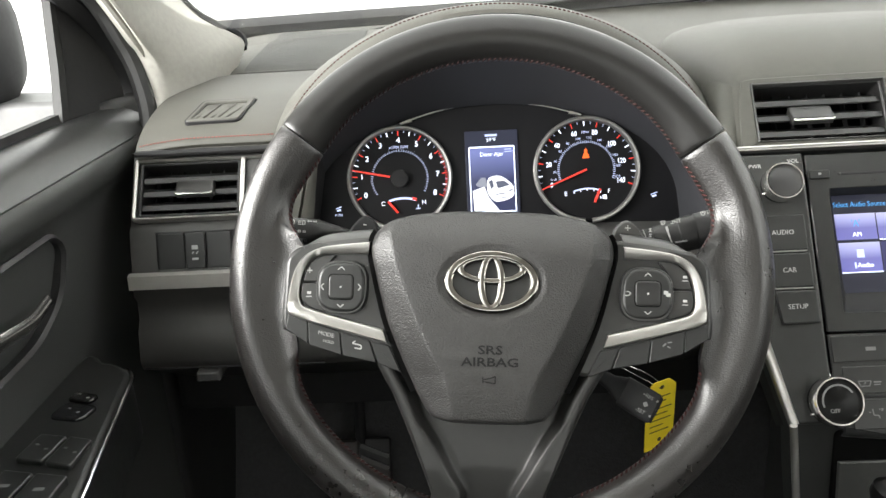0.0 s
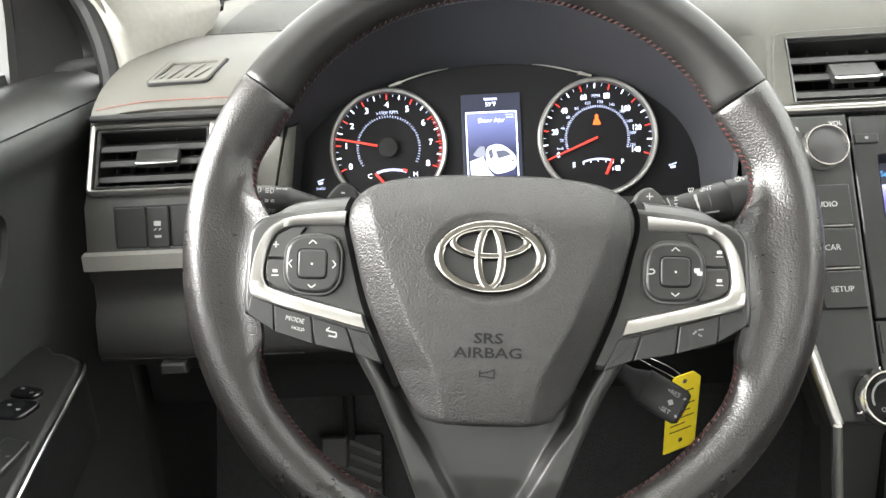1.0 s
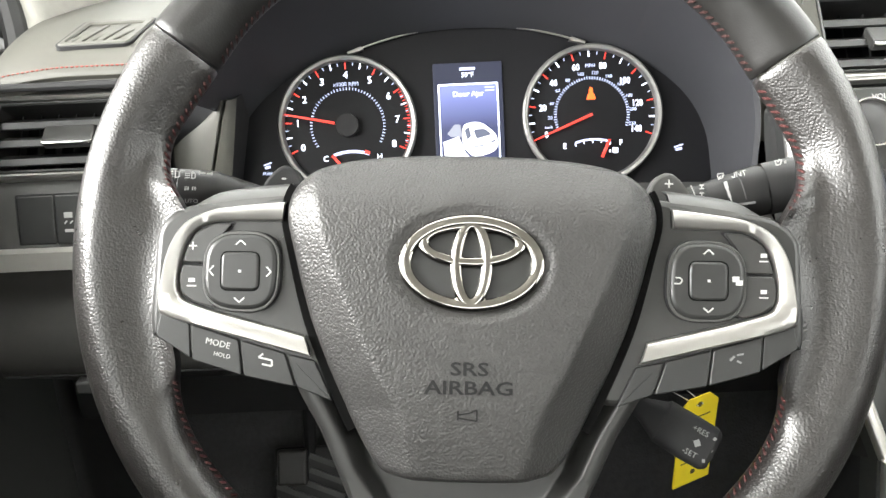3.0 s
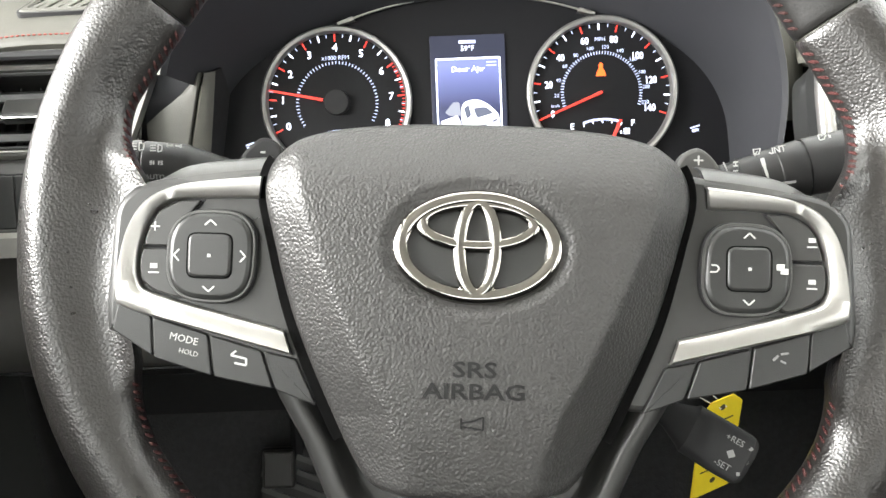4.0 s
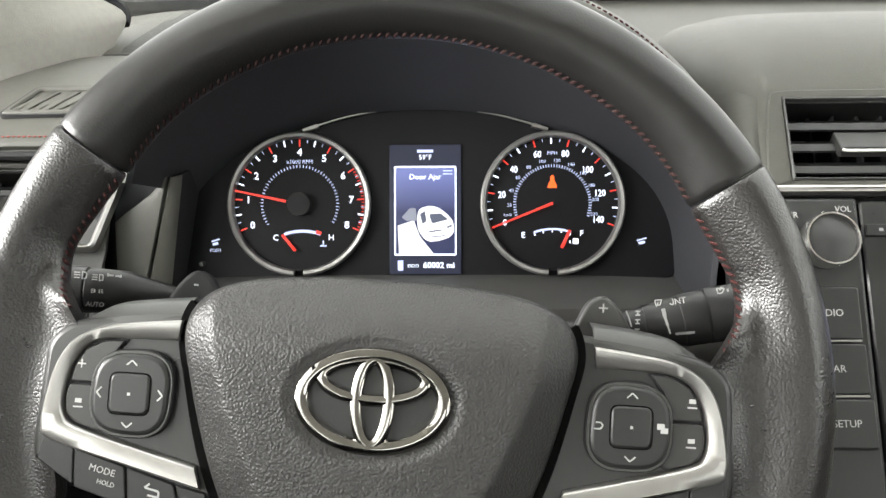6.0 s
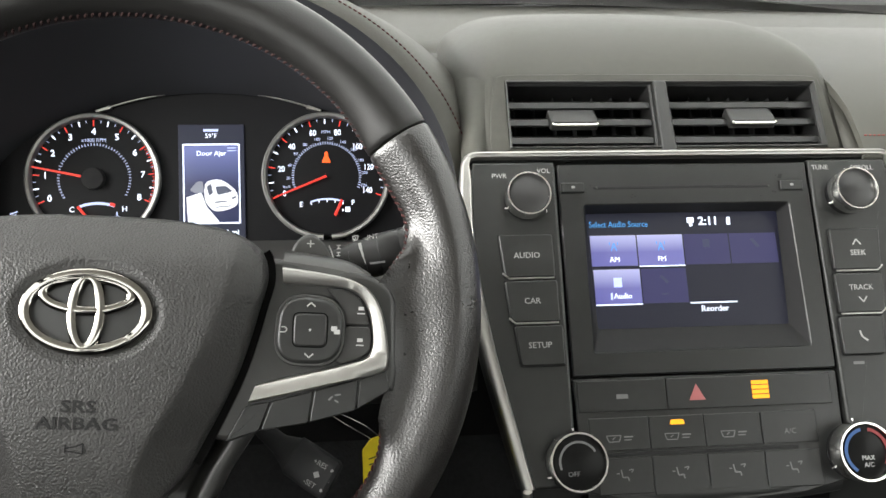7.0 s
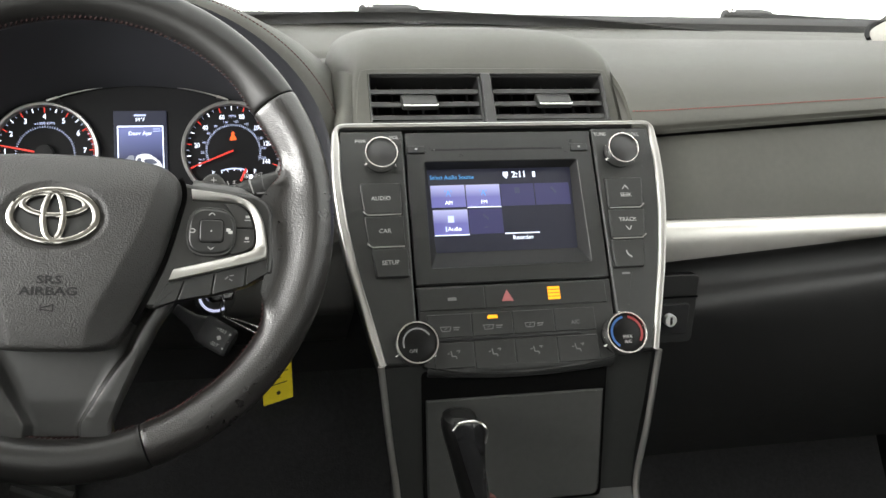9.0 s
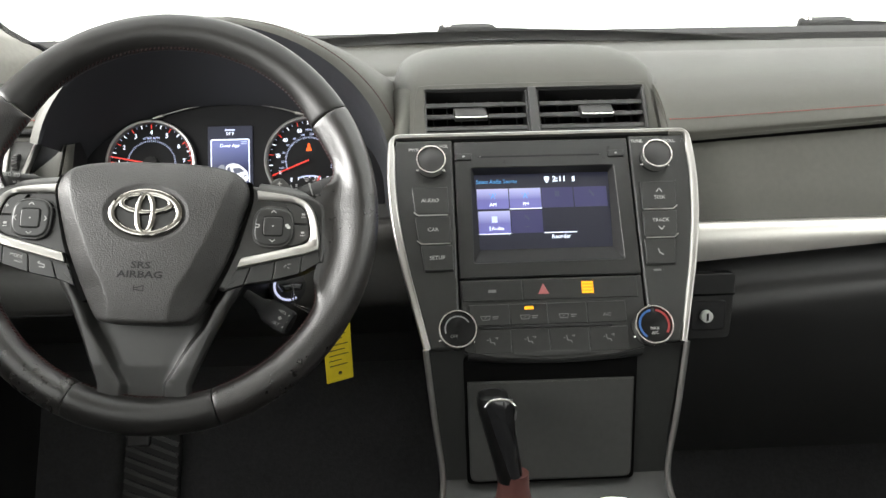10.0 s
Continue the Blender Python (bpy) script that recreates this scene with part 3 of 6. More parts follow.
rel = thing("bonnet_release", (-0.234, 0.735, 0.54), "small grey bonnet release lever under the dashboard", "release lever")
part("lever", plate(rpoly([(-0.012, -0.005), (0.012, -0.005), (0.011, 0.005), (-0.011, 0.005)], 0.002), -0.030, 0.002, 0.002), GREYTRIM, rel, m=frame_of((-0.234, 0.733, 0.5455), (1, 0, 0), (0, 0, 1)))
part("seam", sweep([(x, 0.7372, 0.5535) for x in np.linspace(-0.296, -0.12, 6)], circle(0.0009, 6)), MATT, rel)


# ---- air vents ----
def vent(name, m, hw, hh, frame_mat, parent, slats=4, tab=(0.0, 0.0), label=""):
    """A louvred outlet: well, slats, small upright vanes and a sliding tab, in the frame m."""
    v = part(name, ring_plate(rpoly([(-hw - 0.003, -hh - 0.003), (hw + 0.003, -hh - 0.003), (hw + 0.003, hh + 0.003), (-hw - 0.003, hh + 0.003)], 0.003),
                              rpoly([(-hw, -hh), (hw, -hh), (hw, hh), (-hw, hh)], 0.002), -0.03, 0.002, 0.0012), frame_mat, parent, label, m=m)
    # Back of the outlet, with the duct's shade in its black.
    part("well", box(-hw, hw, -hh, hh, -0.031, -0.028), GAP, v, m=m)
    for i in range(slats):
        y = hh - (0.27, 0.55, 0.84)[i] * 2 * hh
        sec = [(y - 0.0040, -0.0034), (y - 0.0034, -0.0016), (y + 0.0016, -0.0020), (y + 0.0024, -0.0030), (y + 0.0082, -0.0125), (y + 0.0052, -0.0125)]
        part("slat", loft([[(x, p, q) for p, q in sec] for x in (-hw, hw)]), PANEL, v, m=m, sharp=25)
    for i in range(7):
        x = -hw + (i + 0.5) * 2 * hw / 7
        part("vane", plate([(-0.0006, -hh), (0.0006, -hh), (0.0006, hh), (-0.0006, hh)], -0.026, -0.018, 0.0002), MATT, v, m=m @ pose(x, 0, 0))
    tm = m @ pose(tab[0], tab[1], -0.0005, -24, 0, 0)
    tb = part("slide_tab", plate(rpoly([(-0.0190, -0.0075), (0.0180, -0.0075), (0.0170, 0.0085), (-0.0200, 0.0085)], 0.0022), -0.004, 0.0035, 0.0014), SPOKE, v, m=tm)
    part("tab_edge", sweep([(-0.0182, -0.0072, 0.0022), (-0.0165, -0.0082, 0.0020), (0.0155, -0.0082, 0.0020), (0.0172, -0.0072, 0.0022)], circle(0.0012, 8), (0, 0, 1)), CHROME, tb, "thin chrome edge", m=tm)
    return v


lv = thing("side_air_vent", (-0.24, 0.793, 0.7185), "black louvred side air vent in a silver frame", "air vent")
VM = frame_of((-0.2415, 0.7905, 0.7185), (1, 0, 0), (0, 0.036, 0.05))
vent("outlet", VM, 0.0465, 0.0245, HARD, lv, 3, (0.006, 0.000), "black vent outlet with slats")
O = rpoly([(-0.0548, -0.0318), (0.070, -0.0318), (0.087, 0.0308), (-0.0548, 0.0318)], 0.005)
I = rpoly([(-0.0510, -0.0280), (0.0665, -0.0280), (0.0815, 0.0270), (-0.0510, 0.0280)], 0.003)
part("silver_frame", ring_plate(O, I, -0.004, 0.005, 0.0018), SILVER, lv, "satin silver surround", m=VM)
part("divider", box(0.0500, 0.0545, -0.0285, 0.0285, -0.004, 0.0045, 0.001), SILVER, lv, m=VM)
part("dial_plate", plate(rpoly([(0.0545, -0.028), (0.066, -0.028), (0.0805, 0.027), (0.0545, 0.027)], 0.002), -0.004, 0.001, 0.0005), GREYTRIM, lv, m=VM)
dial = part("thumb_wheel", lathe([(0.001, -0.004), (0.010, -0.004), (0.0115, -0.003), (0.0115, 0.003), (0.010, 0.004), (0.001, 0.004)], 24), RUBBER, lv, "ribbed black thumb wheel", m=VM @ pose(0.063, 0, -0.004, 0, 90, 0))
for i in range(7):
    part("rib", sweep([(0.0600, -0.0001, 0), (0.0660, 0.0001, 0)], circle(0.0011, 6), (0, 1, 0)), GREYTRIM, dial, m=VM @ Matrix.Translation((0, 0.0115 * math.sin((i - 3) * 0.38), -0.004 + 0.0115 * math.cos((i - 3) * 0.38))))

# switch bank under the vent
sb = thing("switch_bank", (-0.22, 0.765, 0.664), "row of blank dark switches, one with an icon", "switch panel")
SBM = frame_of((-0.243, 0.7625, 0.6655), (1, 0, 0), (0, 0.31, 1))
for i, (x, w) in enumerate(((-0.0165, 0.0135), (0.0075, 0.0095), (0.030, 0.012), (0.055, 0.012))):
    b = part("switch", plate(rpoly([(x - w, -0.0175), (x + w, -0.0175), (x + w, 0.0175), (x - w, 0.0175)], 0.002), -0.006, 0.0015 if i != 1 else 0.0035, 0.0012), PANEL if i != 1 else STACK, sb, m=SBM)
    part("gap", ring_plate(rpoly([(x - w - 0.0008, -0.0184), (x + w + 0.0008, -0.0184), (x + w + 0.0008, 0.0184), (x - w - 0.0008, 0.0184)], 0.002), rpoly([(x - w, -0.0176), (x + w, -0.0176), (x + w, 0.0176), (x - w, 0.0176)], 0.002), 0.0, 0.0006, 0.0001), MATT, b, m=SBM)
    if i == 1:
        bars([(x - 0.003, 0.003, x + 0.003, 0.003, 0.004), (x - 0.003, -0.003, x - 0.001, -0.001, 0.001), (x + 0.001, -0.003, x + 0.003, -0.001, 0.001), (x - 0.003, -0.008, x + 0.003, -0.008, 0.0022)], SBM, MARK, b, 0.0036, "icon")

# ---- centre vents under their own hood ----
ch = thing("centre_vent_hood", (0.406, 0.88, 0.745), "grey dashboard hood holding two centre air vents", "vent hood")


HOOD_A = [(0.1410, 0.735), (0.1400, 0.750), (0.1385, 0.768), (0.1365, 0.782), (0.1340, 0.7905), (0.1285, 0.7958), (0.09, 0.7968), (0.0, 0.7972)]
HOOD_B = [(0.1660, 0.725), (0.1650, 0.745), (0.1625, 0.768), (0.1575, 0.790), (0.1480, 0.8110), (0.1280, 0.8235), (0.09, 0.8300), (0.0, 0.8320)]


def hood_ring(y, k, dz=0.0, dx=0.0, xc=0.4065):
    """The hood's section: k runs from its front edge (0) to its full shape (1)."""
    half = [((a[0] * (1 - k) + b[0] * k) + dx, a[1] * (1 - k) + b[1] * k + dz) for a, b in zip(HOOD_A, HOOD_B)]
    pts = curve([(-x, z) for x, z in half] + [(x, z) for x, z in half[-2::-1]], 4)
    lean = 1 - min(1, k)
    return [(xc + p.x, y + lean * (0.012 + 0.75 * (p.y - 0.7905)), p.y) for p in pts]


rings = [hood_ring(0.7770, 0, -0.003, -0.004), hood_ring(0.7772, 0, -0.001, -0.001), hood_ring(0.7785, 0.03), hood_ring(0.783, 0.16), hood_ring(0.793, 0.36), hood_ring(0.81, 0.58), hood_ring(0.84, 0.82), hood_ring(0.88, 1.0), hood_ring(0.92, 1.04), hood_ring(0.97, 1.0), hood_ring(1.03, 0.9, -0.006), hood_ring(1.08, 0.8, -0.02)]
part("hood_shell", sheet(rings, 0.003, (0, 1, -0.3)), SOFT, ch, "grained grey hood shell")
for s in (-1, 1):
    rows = []
    for k in np.linspace(0, 1, 8):
        a = Vector((0.4065 + s * (0.1400 - 0.0050 * k), 0.7560 + 0.0340 * k, 0.7430 + 0.0450 * k))
        b = Vector((0.4065 + s * (0.1525 - 0.0010 * k), 0.7440 + 0.0600 * k, 0.7400 + 0.0520 * k))
        rows.append(curve([a, a.lerp(b, 0.5) + Vector((0, -0.002, 0.002)), b, b + Vector((s * 0.006, 0.012, -0.004))], 3))
    part("hood_flank", sheet(rows, 0.003, (0, 1, -0.3)), SOFT, ch, "rounded grey flank beside the vents")
CVM = frame_of((0.4085, 0.7715, 0.7677), (1, 0, 0), (0, 0.60, 0.80))
inv = CVM.inverted()
face_o = [(inv @ Vector(p)).to_2d() for p in hood_ring(0.7775, 0, -0.002, -0.003)]
face_o = [p if p.y > -0.034 else Vector((p.x, -0.034)) for p in face_o]
face_o += [Vector((x, -0.034)) for x in np.linspace(0.145, -0.145, 20)]


def to_opening(p):
    """Where the line from the middle to p meets the vent opening."""
    k = min(0.1245 / max(1e-6, abs(p.x)), 0.0285 / max(1e-6, abs(p.y)))
    return p * k


face_i = [to_opening(p) for p in face_o]
part("vent_face", ring_plate(face_o, face_i, -0.02, 0.001, 0.0008), SOFT, ch, m=CVM)
opening = rpoly([(-0.1245, -0.0285), (0.1245, -0.0285), (0.1245, 0.0285), (-0.1245, 0.0285)], 0.001)
part("divider", plate(rpoly([(-0.0085, -0.034), (0.0035, -0.034), (0.0020, 0.0280), (-0.0085, 0.0280)], 0.001), -0.02, 0.003, 0.0015), SPOKE, ch, m=CVM)
part("face_frame", ring_plate(opening, inset([Vector(p) for p in opening], 0.0016), -0.01, 0.0025, 0.0006), GREYTRIM, ch, m=CVM)
vent("outlet", CVM @ Matrix.Translation((-0.0665, 0.0, -0.004)), 0.0560, 0.0262, HARD, ch, 3, (-0.006, -0.002), "black vent outlet with slats")
vent("outlet", CVM @ Matrix.Translation((0.0635, 0.0, -0.004)), 0.0590, 0.0262, HARD, ch, 3, (0.006, -0.001), "black vent outlet with slats")


# ---- steering wheel ----
RAKE, STEER = radians(24.8), radians(-3.7)
WC = Vector((0.044, 0.5558, 0.7092))
_u, _w = Vector((1, 0, 0)), Vector((0, math.sin(RAKE), math.cos(RAKE)))
WM = frame_of(WC, _u * math.cos(STEER) + _w * math.sin(STEER), -_u * math.sin(STEER) + _w * math.cos(STEER))
wheel = thing("steering_wheel", WC, "black leather steering wheel with satin silver spoke trims", "steering wheel")
RM, RX, RZ = 0.1734, 0.0020, -0.0150


def rim_point(a, q, k=1.0):
    """A point of the rim's skin: a round the wheel, q round its section (degrees), swollen and creased at the grips and drawn in to the spokes."""
    b = 180 - a % 360 if 90 < a % 360 < 270 else (a + 180) % 360 - 180
    g = math.exp(-((b - 12) / 26) ** 2)
    w = np.interp(b, [-33, -29, -26, -23, -20.5, -18, -13, -9.4, -5.2, 0.8, 5.0, 7.0, 9.0, 11.5, 14, 17, 20], [0, 0.0006, 0.0018, 0.0040, 0.0062, 0.0071, 0.0073, 0.0072, 0.0090, 0.0126, 0.0168, 0.0160, 0.0118, 0.0062, 0.0026, 0.0008, 0])
    w += 0.0045 * min(1, w / 0.006)
    co, si = math.cos(radians(q)), math.sin(radians(q))
    x, z = co * 0.0165 * k, si * 0.0150 * k * (1 + 0.06 * g)
    if x < 0:
        x *= 1 + 0.18 * g + 0.16 * math.exp(-((b - 34) / 9) ** 2) - 0.10 * math.exp(-((b - 18) / 6) ** 2)
    crease = 1 + g * (0.085 * math.exp(-((q - 82) / 19) ** 2) - 0.175 * math.exp(-((q - 134) / 26) ** 2))
    x, z = x * crease, z * crease
    if co < 0 and w > 0:
        e = min(1, w / 0.011)
        e = e * e * (3 - 2 * e)
        if si >= 0:
            z += e * (-0.0016 - RZ + (0.0180 + RZ) * (0.5 + 0.5 * math.cos(math.pi * min(1, -co * 1.02))) - 0.0050 * math.sin(math.pi * -co) - z) * (-co) ** 0.5
        else:
            z -= (0.0016 + RZ) * e * (1 + si) ** 2
        x += co * w
    d = RM + x
    return d * math.cos(radians(a)) + RX, d * math.sin(radians(a)), z + RZ


def rim_section(a, k=1.0):
    return [rim_point(a, q, k) for q in np.linspace(0, 360, 44, endpoint=False)]


def rim_piece(name, a0, a1, mat, label):
    n = int(abs(a1 - a0) / 1.25)
    rings = []
    for i, a in enumerate(np.linspace(a0, a1, n + 1)):
        e = min(i, n - i)
        if e == 0:
            rings.append(rim_section(a, 0.955))
            a += 0.25 if i == 0 else -0.25
            rings.insert(len(rings) - (0 if i == 0 else 1), rim_section(a, 0.988))
        else:
            rings.append(rim_section(a, 1.0))
    return part(name, loft(rings), mat, wheel, label, m=WM, sharp=60)


S1, S2, S3, S4 = 34.5, 145.5, 247.5, 290.0
rim_piece("rim_top", S1 + 0.15, S2 - 0.15, SMOOTH, "smooth black leather upper rim")
rim_piece("rim_grip", S2 + 0.15, S3 - 0.15, LEATHER, "grained black leather grip")
rim_piece("rim_bottom", S3 + 0.15, S4 - 0.15, SMOOTH, "smooth black leather lower rim")
rim_piece("rim_grip", S4 - 360 + 0.15, S1 - 0.15, LEATHER, "grained black leather grip")


def rim_line(a0, a1, q, lift=1.0):
    return [WM @ Vector(rim_point(a, q, lift)) for a in np.linspace(a0, a1, int(abs(a1 - a0)) + 2)]


N = WM.to_3x3() @ Vector((0, 0, 1))


def laces(a0, a1, mat, r):
    """Slanting cross stitches along the inner seam of the rim."""
    one, two = rim_line(a0, a1, 166), rim_line(a0, a1, 186)
    bm = bmesh.new()
    step, nxt, acc = 0.0038, 0.0, 0.0
    for i in range(len(one) - 2):
        d = (one[i + 1] - one[i]).length
        while nxt <= acc + d:
            t = (nxt - acc) / d
            p, q = one[i].lerp(one[i + 1], t), two[i].lerp(two[i + 1], t) + (two[i + 1] - two[i]).normalized() * 0.0026
            up = (p.lerp(q, 0.5) - WC).normalized() * -0.3 + N
            sweep([p, p.lerp(q, 0.3) + up * 0.0009, p.lerp(q, 0.7) + up * 0.0009, q], circle(r, 6), N, bm=bm, scale=[0.4, 1, 1, 0.4])
            nxt += step
        acc += d
    tagged(part("stitching", bm, mat, wheel), kind="stuff")


for a0, a1, mat in ((36, 144, STITCH2), (147, 170, LACE), (203, 246, LACE), (249, 289, STITCH2), (292, 337, LACE), (370, 393, LACE)):
    laces(a0, a1, mat, 0.00075)

# hub and spokes
half = [(0, 0.0461), (0.030, 0.0455), (0.058, 0.0418), (0.0760, 0.0335), (0.0822, 0.020), (0.0785, 0.000), (0.0705, -0.030), (0.0595, -0.057), (0.0500, -0.0765), (0.0400, -0.0915), (0.030, -0.0955), (0, -0.0965)]
full = [p + Vector((-0.0027, 0, 0)) for p in curve([(x, y, 0) for x, y in half + [(-x, y) for x, y in half[-2:0:-1]]], 14, True)]
BX = -0.0027


def bag_height(x, y):
    """How far the airbag cover stands out of the wheel's plane."""
    x -= BX
    e = (x / 0.085) ** 2
    h = 0.0195 - 0.003 * e - 15.0 * max(0, y - 0.012) ** 2 - 2.0 * max(0, -y - 0.055) ** 2
    cr = np.interp(y, [-0.095, -0.080, -0.066, -0.050, -0.030, -0.010, 0.008, 0.026, 0.046], [0.0240, 0.0262, 0.0305, 0.0395, 0.0490, 0.0580, 0.0645, 0.0680, 0.0690])
    d = abs(x) - cr
    h -= min(0.020, 0.34 * (d + math.sqrt(d * d + 0.0013 ** 2)))
    d = math.hypot(x / 0.0360, (y + 0.0030) / 0.0255)
    return h - 0.003 * max(0, 1 - d ** 6)


pts = [Vector(p).to_2d() for p in full]
rings = [[(p.x, p.y, -0.020) for p in pts], [(p.x, p.y, bag_height(p.x, p.y) - 0.0035) for p in pts]]
mid = Vector((0.0, -0.02))
for k in (0.985, 0.965, *np.linspace(0.94, 0.02, 64)):
    o = [mid + (p - mid) * k for p in pts]
    rings.append([(p.x, p.y, bag_height(p.x, p.y) - (0.0011 if k > 0.98 else 0)) for p in o])
bag = part("airbag_cover", loft(rings), BAG, wheel, "grained dark grey airbag cover with raised middle", m=WM, sharp=50)
lettering("SRS", 0.0080, WM, EMBOSS, bag, BX, -0.0478, bag_height(BX, -0.0478) + 0.0002, bold=0.00015, wide=1.35)
lettering("AIRBAG", 0.0080, WM, EMBOSS, bag, BX, -0.0557, bag_height(BX, -0.0557) + 0.0002, bold=0.00015, wide=1.35)
bars([(-0.0045, -0.0690, -0.0045, -0.0650, 0.0007), (-0.0045, -0.0668, 0.0000, -0.0660, 0.0007), (0.0000, -0.0660, 0.0035, -0.0645, 0.0007), (0.0035, -0.0645, 0.0035, -0.0692, 0.0007), (0.0035, -0.0692, -0.0045, -0.0680, 0.0007)], WM @ Matrix.Translation((BX, 0, 0)), EMBOSS, bag, bag_height(BX, -0.067) + 0.0002, "horn_mark")

for s in (-1, 1):
    out_p, in_p = inset(pts, -0.0036), inset(pts, 0.0015)
    keep = [i for i in range(len(pts)) if s * (pts[i].x - BX) > 0.050 and pts[i].y < 0.031]
    # Flat black strip that stands for the shade in the gap.
    part("bag_gap", sheet([[(*out_p[i], -0.0006), (*in_p[i], -0.0006)] for i in keep], 0.008), GAP, wheel, "black strip for the shaded gap beside the airbag cover", m=WM)

# chrome oval emblem in a shallow dish
EM = WM @ Matrix.Translation((BX, -0.0030, 0.0168))
em = part("emblem", lathe([(0.001, -0.0015), (0.0290, -0.0015), (0.0285, 0.0005), (0.001, 0.0008)], 48), PANEL, wheel, "chrome oval emblem on the hub", m=EM @ Matrix.Diagonal((1.0, 0.66, 1, 1)))


def oval(cx, cy, a, b, r, n=56, thin=1.0):
    return sweep([(cx + a * math.cos(s), cy + b * math.sin(s), 0.002) for s in np.linspace(0, 2 * math.pi, n, endpoint=False)], [(r * math.cos(q), r * thin * math.sin(q)) for q in np.linspace(0, 2 * math.pi, 10, endpoint=False)], (0, 0, 1), True)


part("ring", oval(0, 0, 0.0283, 0.0182, 0.0029, thin=0.6), MIRRORCHROME, em, m=EM)
part("ring", oval(0, 0.0083, 0.0205, 0.0079, 0.0024, thin=0.6), MIRRORCHROME, em, m=EM)
part("ring", oval(0, -0.0003, 0.0066, 0.0168, 0.0025, thin=0.65), MIRRORCHROME, em, m=EM)
trim_o = [(0.0865, 0.0238), (0.105, 0.0218), (0.1205, 0.0190), (0.1318, 0.0130), (0.1385, 0.0020), (0.1418, -0.0130), (0.1424, -0.0235), (0.1380, -0.0293), (0.1050, -0.0380), (0.0730, -0.0460)]
trim_i = [(0.0875, 0.0150), (0.105, 0.0146), (0.1190, 0.0138), (0.1272, 0.0095), (0.1318, 0.0010), (0.1340, -0.0110), (0.1330, -0.0185), (0.1275, -0.0228), (0.1020, -0.0296), (0.0765, -0.0361)]
for s in (-1, 1):
    def mir(pts):
        return [Vector((s * x, y)) for x, y in pts]
    base = mir([(0.060, 0.030), (0.090, 0.0275), (0.120, 0.0235), (0.136, 0.0205), (0.145, 0.012), (0.147, -0.030), (0.146, -0.038), (0.1440, -0.0385), (0.1258, -0.0485), (0.102, -0.0550), (0.0793, -0.0590), (0.0625, -0.0660), (0.045, -0.06)])
    spoke = part("spoke", plate(rpoly(base, 0.006), -0.016, -0.0015, 0.003), SPOKE, wheel, "dark spoke with thumb buttons", m=WM)
    o, i = curve(mir(trim_o), 4), curve(mir(trim_i), 4)
    rows = []
    for a, b in zip(o, i):
        rows.append([(p.x, p.y, z) for p, z in ((a, -0.002), (a.lerp(b, 0.05), 0.0022), (a.lerp(b, 0.16), 0.0032), (a.lerp(b, 0.86), 0.0026), (a.lerp(b, 0.95), 0.0018), (b, 0.0003))])
    part("silver_trim", sheet(rows, 0.003, (0, 0, -1)), SILVER, spoke, "satin silver spoke trim", m=WM, sharp=50)
    # upper flank of the spoke, grey lightened to carry light from above
    rows = [[(p.x, p.y + dy, z) for dy, z in ((-0.0005, -0.0012), (0.003, -0.0020), (0.0075, -0.0070), (0.0100, -0.0150))] for p in curve(mir(trim_o[:4]), 4)]
    part("spoke_flank", sheet(rows, 0.003, (0, 0, -1)), GREYTRIM, spoke, "upper flank in grey lightened for light from above", m=WM)
    # thumb pad
    pc = (0.1022 if s > 0 else -0.1052, -0.0080)
    sq = rpoly([(-0.0168, -0.0165), (0.0158, -0.0178), (0.0170, 0.0172), (-0.0158, 0.0168)] if s < 0 else [(-0.0176, -0.0174), (0.0164, -0.0172), (0.0164, 0.0160), (-0.0160, 0.0178)], 0.0140, 7)
    PM = WM @ Matrix.Translation((pc[0], pc[1], 0))
    pad = part("thumb_pad", plate(sq, -0.004, 0.0040, 0.0022), PANEL, spoke, "black four-way thumb pad", m=PM)
    part("pad_gap", plate(inset(sq, -0.0013), -0.004, 0.0017, 0.0003), MATT, spoke, m=PM)
    part("pad_edge", sweep([(p.x, p.y, 0.0022) for p in inset(sq, -0.0002)], circle(0.0007, 6), (0, 0, 1), True), GREYTRIM, spoke, m=PM)
    part("button_gap", plate(rpoly([(-0.0089, -0.0089), (0.0089, -0.0089), (0.0089, 0.0089), (-0.0089, 0.0089)], 0.0037), 0.001, 0.0042, 0.0001), GAP, pad, m=PM)
    part("centre_button", plate(rpoly([(-0.0085, -0.0085), (0.0085, -0.0085), (0.0085, 0.0085), (-0.0085, 0.0085)], 0.0035), 0.001, 0.0048, 0.0012), PANEL, pad, m=PM)
    bars([(-0.0006, 0, 0.0006, 0, 0.0012)], PM, MARK, pad, 0.0049, "dot")
    for k in range(4):
        if s > 0 and k in (0, 2):
            continue
        a = k * 90
        bars([(0.0118, -0.0022, 0.0138, 0, 0.0006), (0.0138, 0, 0.0118, 0.0022, 0.0006)], PM @ pose(0, 0, 0, 0, 0, a), MARK, pad, 0.0041, "arrow")
    if s > 0:
        bars([(-0.0145, 0.0012, -0.0125, 0.0012, 0.0006), (-0.0125, 0.0012, -0.0115, 0, 0.0006), (-0.0115, 0, -0.0125, -0.0014, 0.0006), (-0.0125, -0.0014, -0.0150, -0.0014, 0.0006)], PM, MARK, pad, 0.0041, "icon")
        bars([(0.0105, 0.0010, 0.0135, 0.0010, 0.0024), (0.0120, -0.0006, 0.0150, -0.0006, 0.0022)], PM, MARK, pad, 0.0041, "icon")
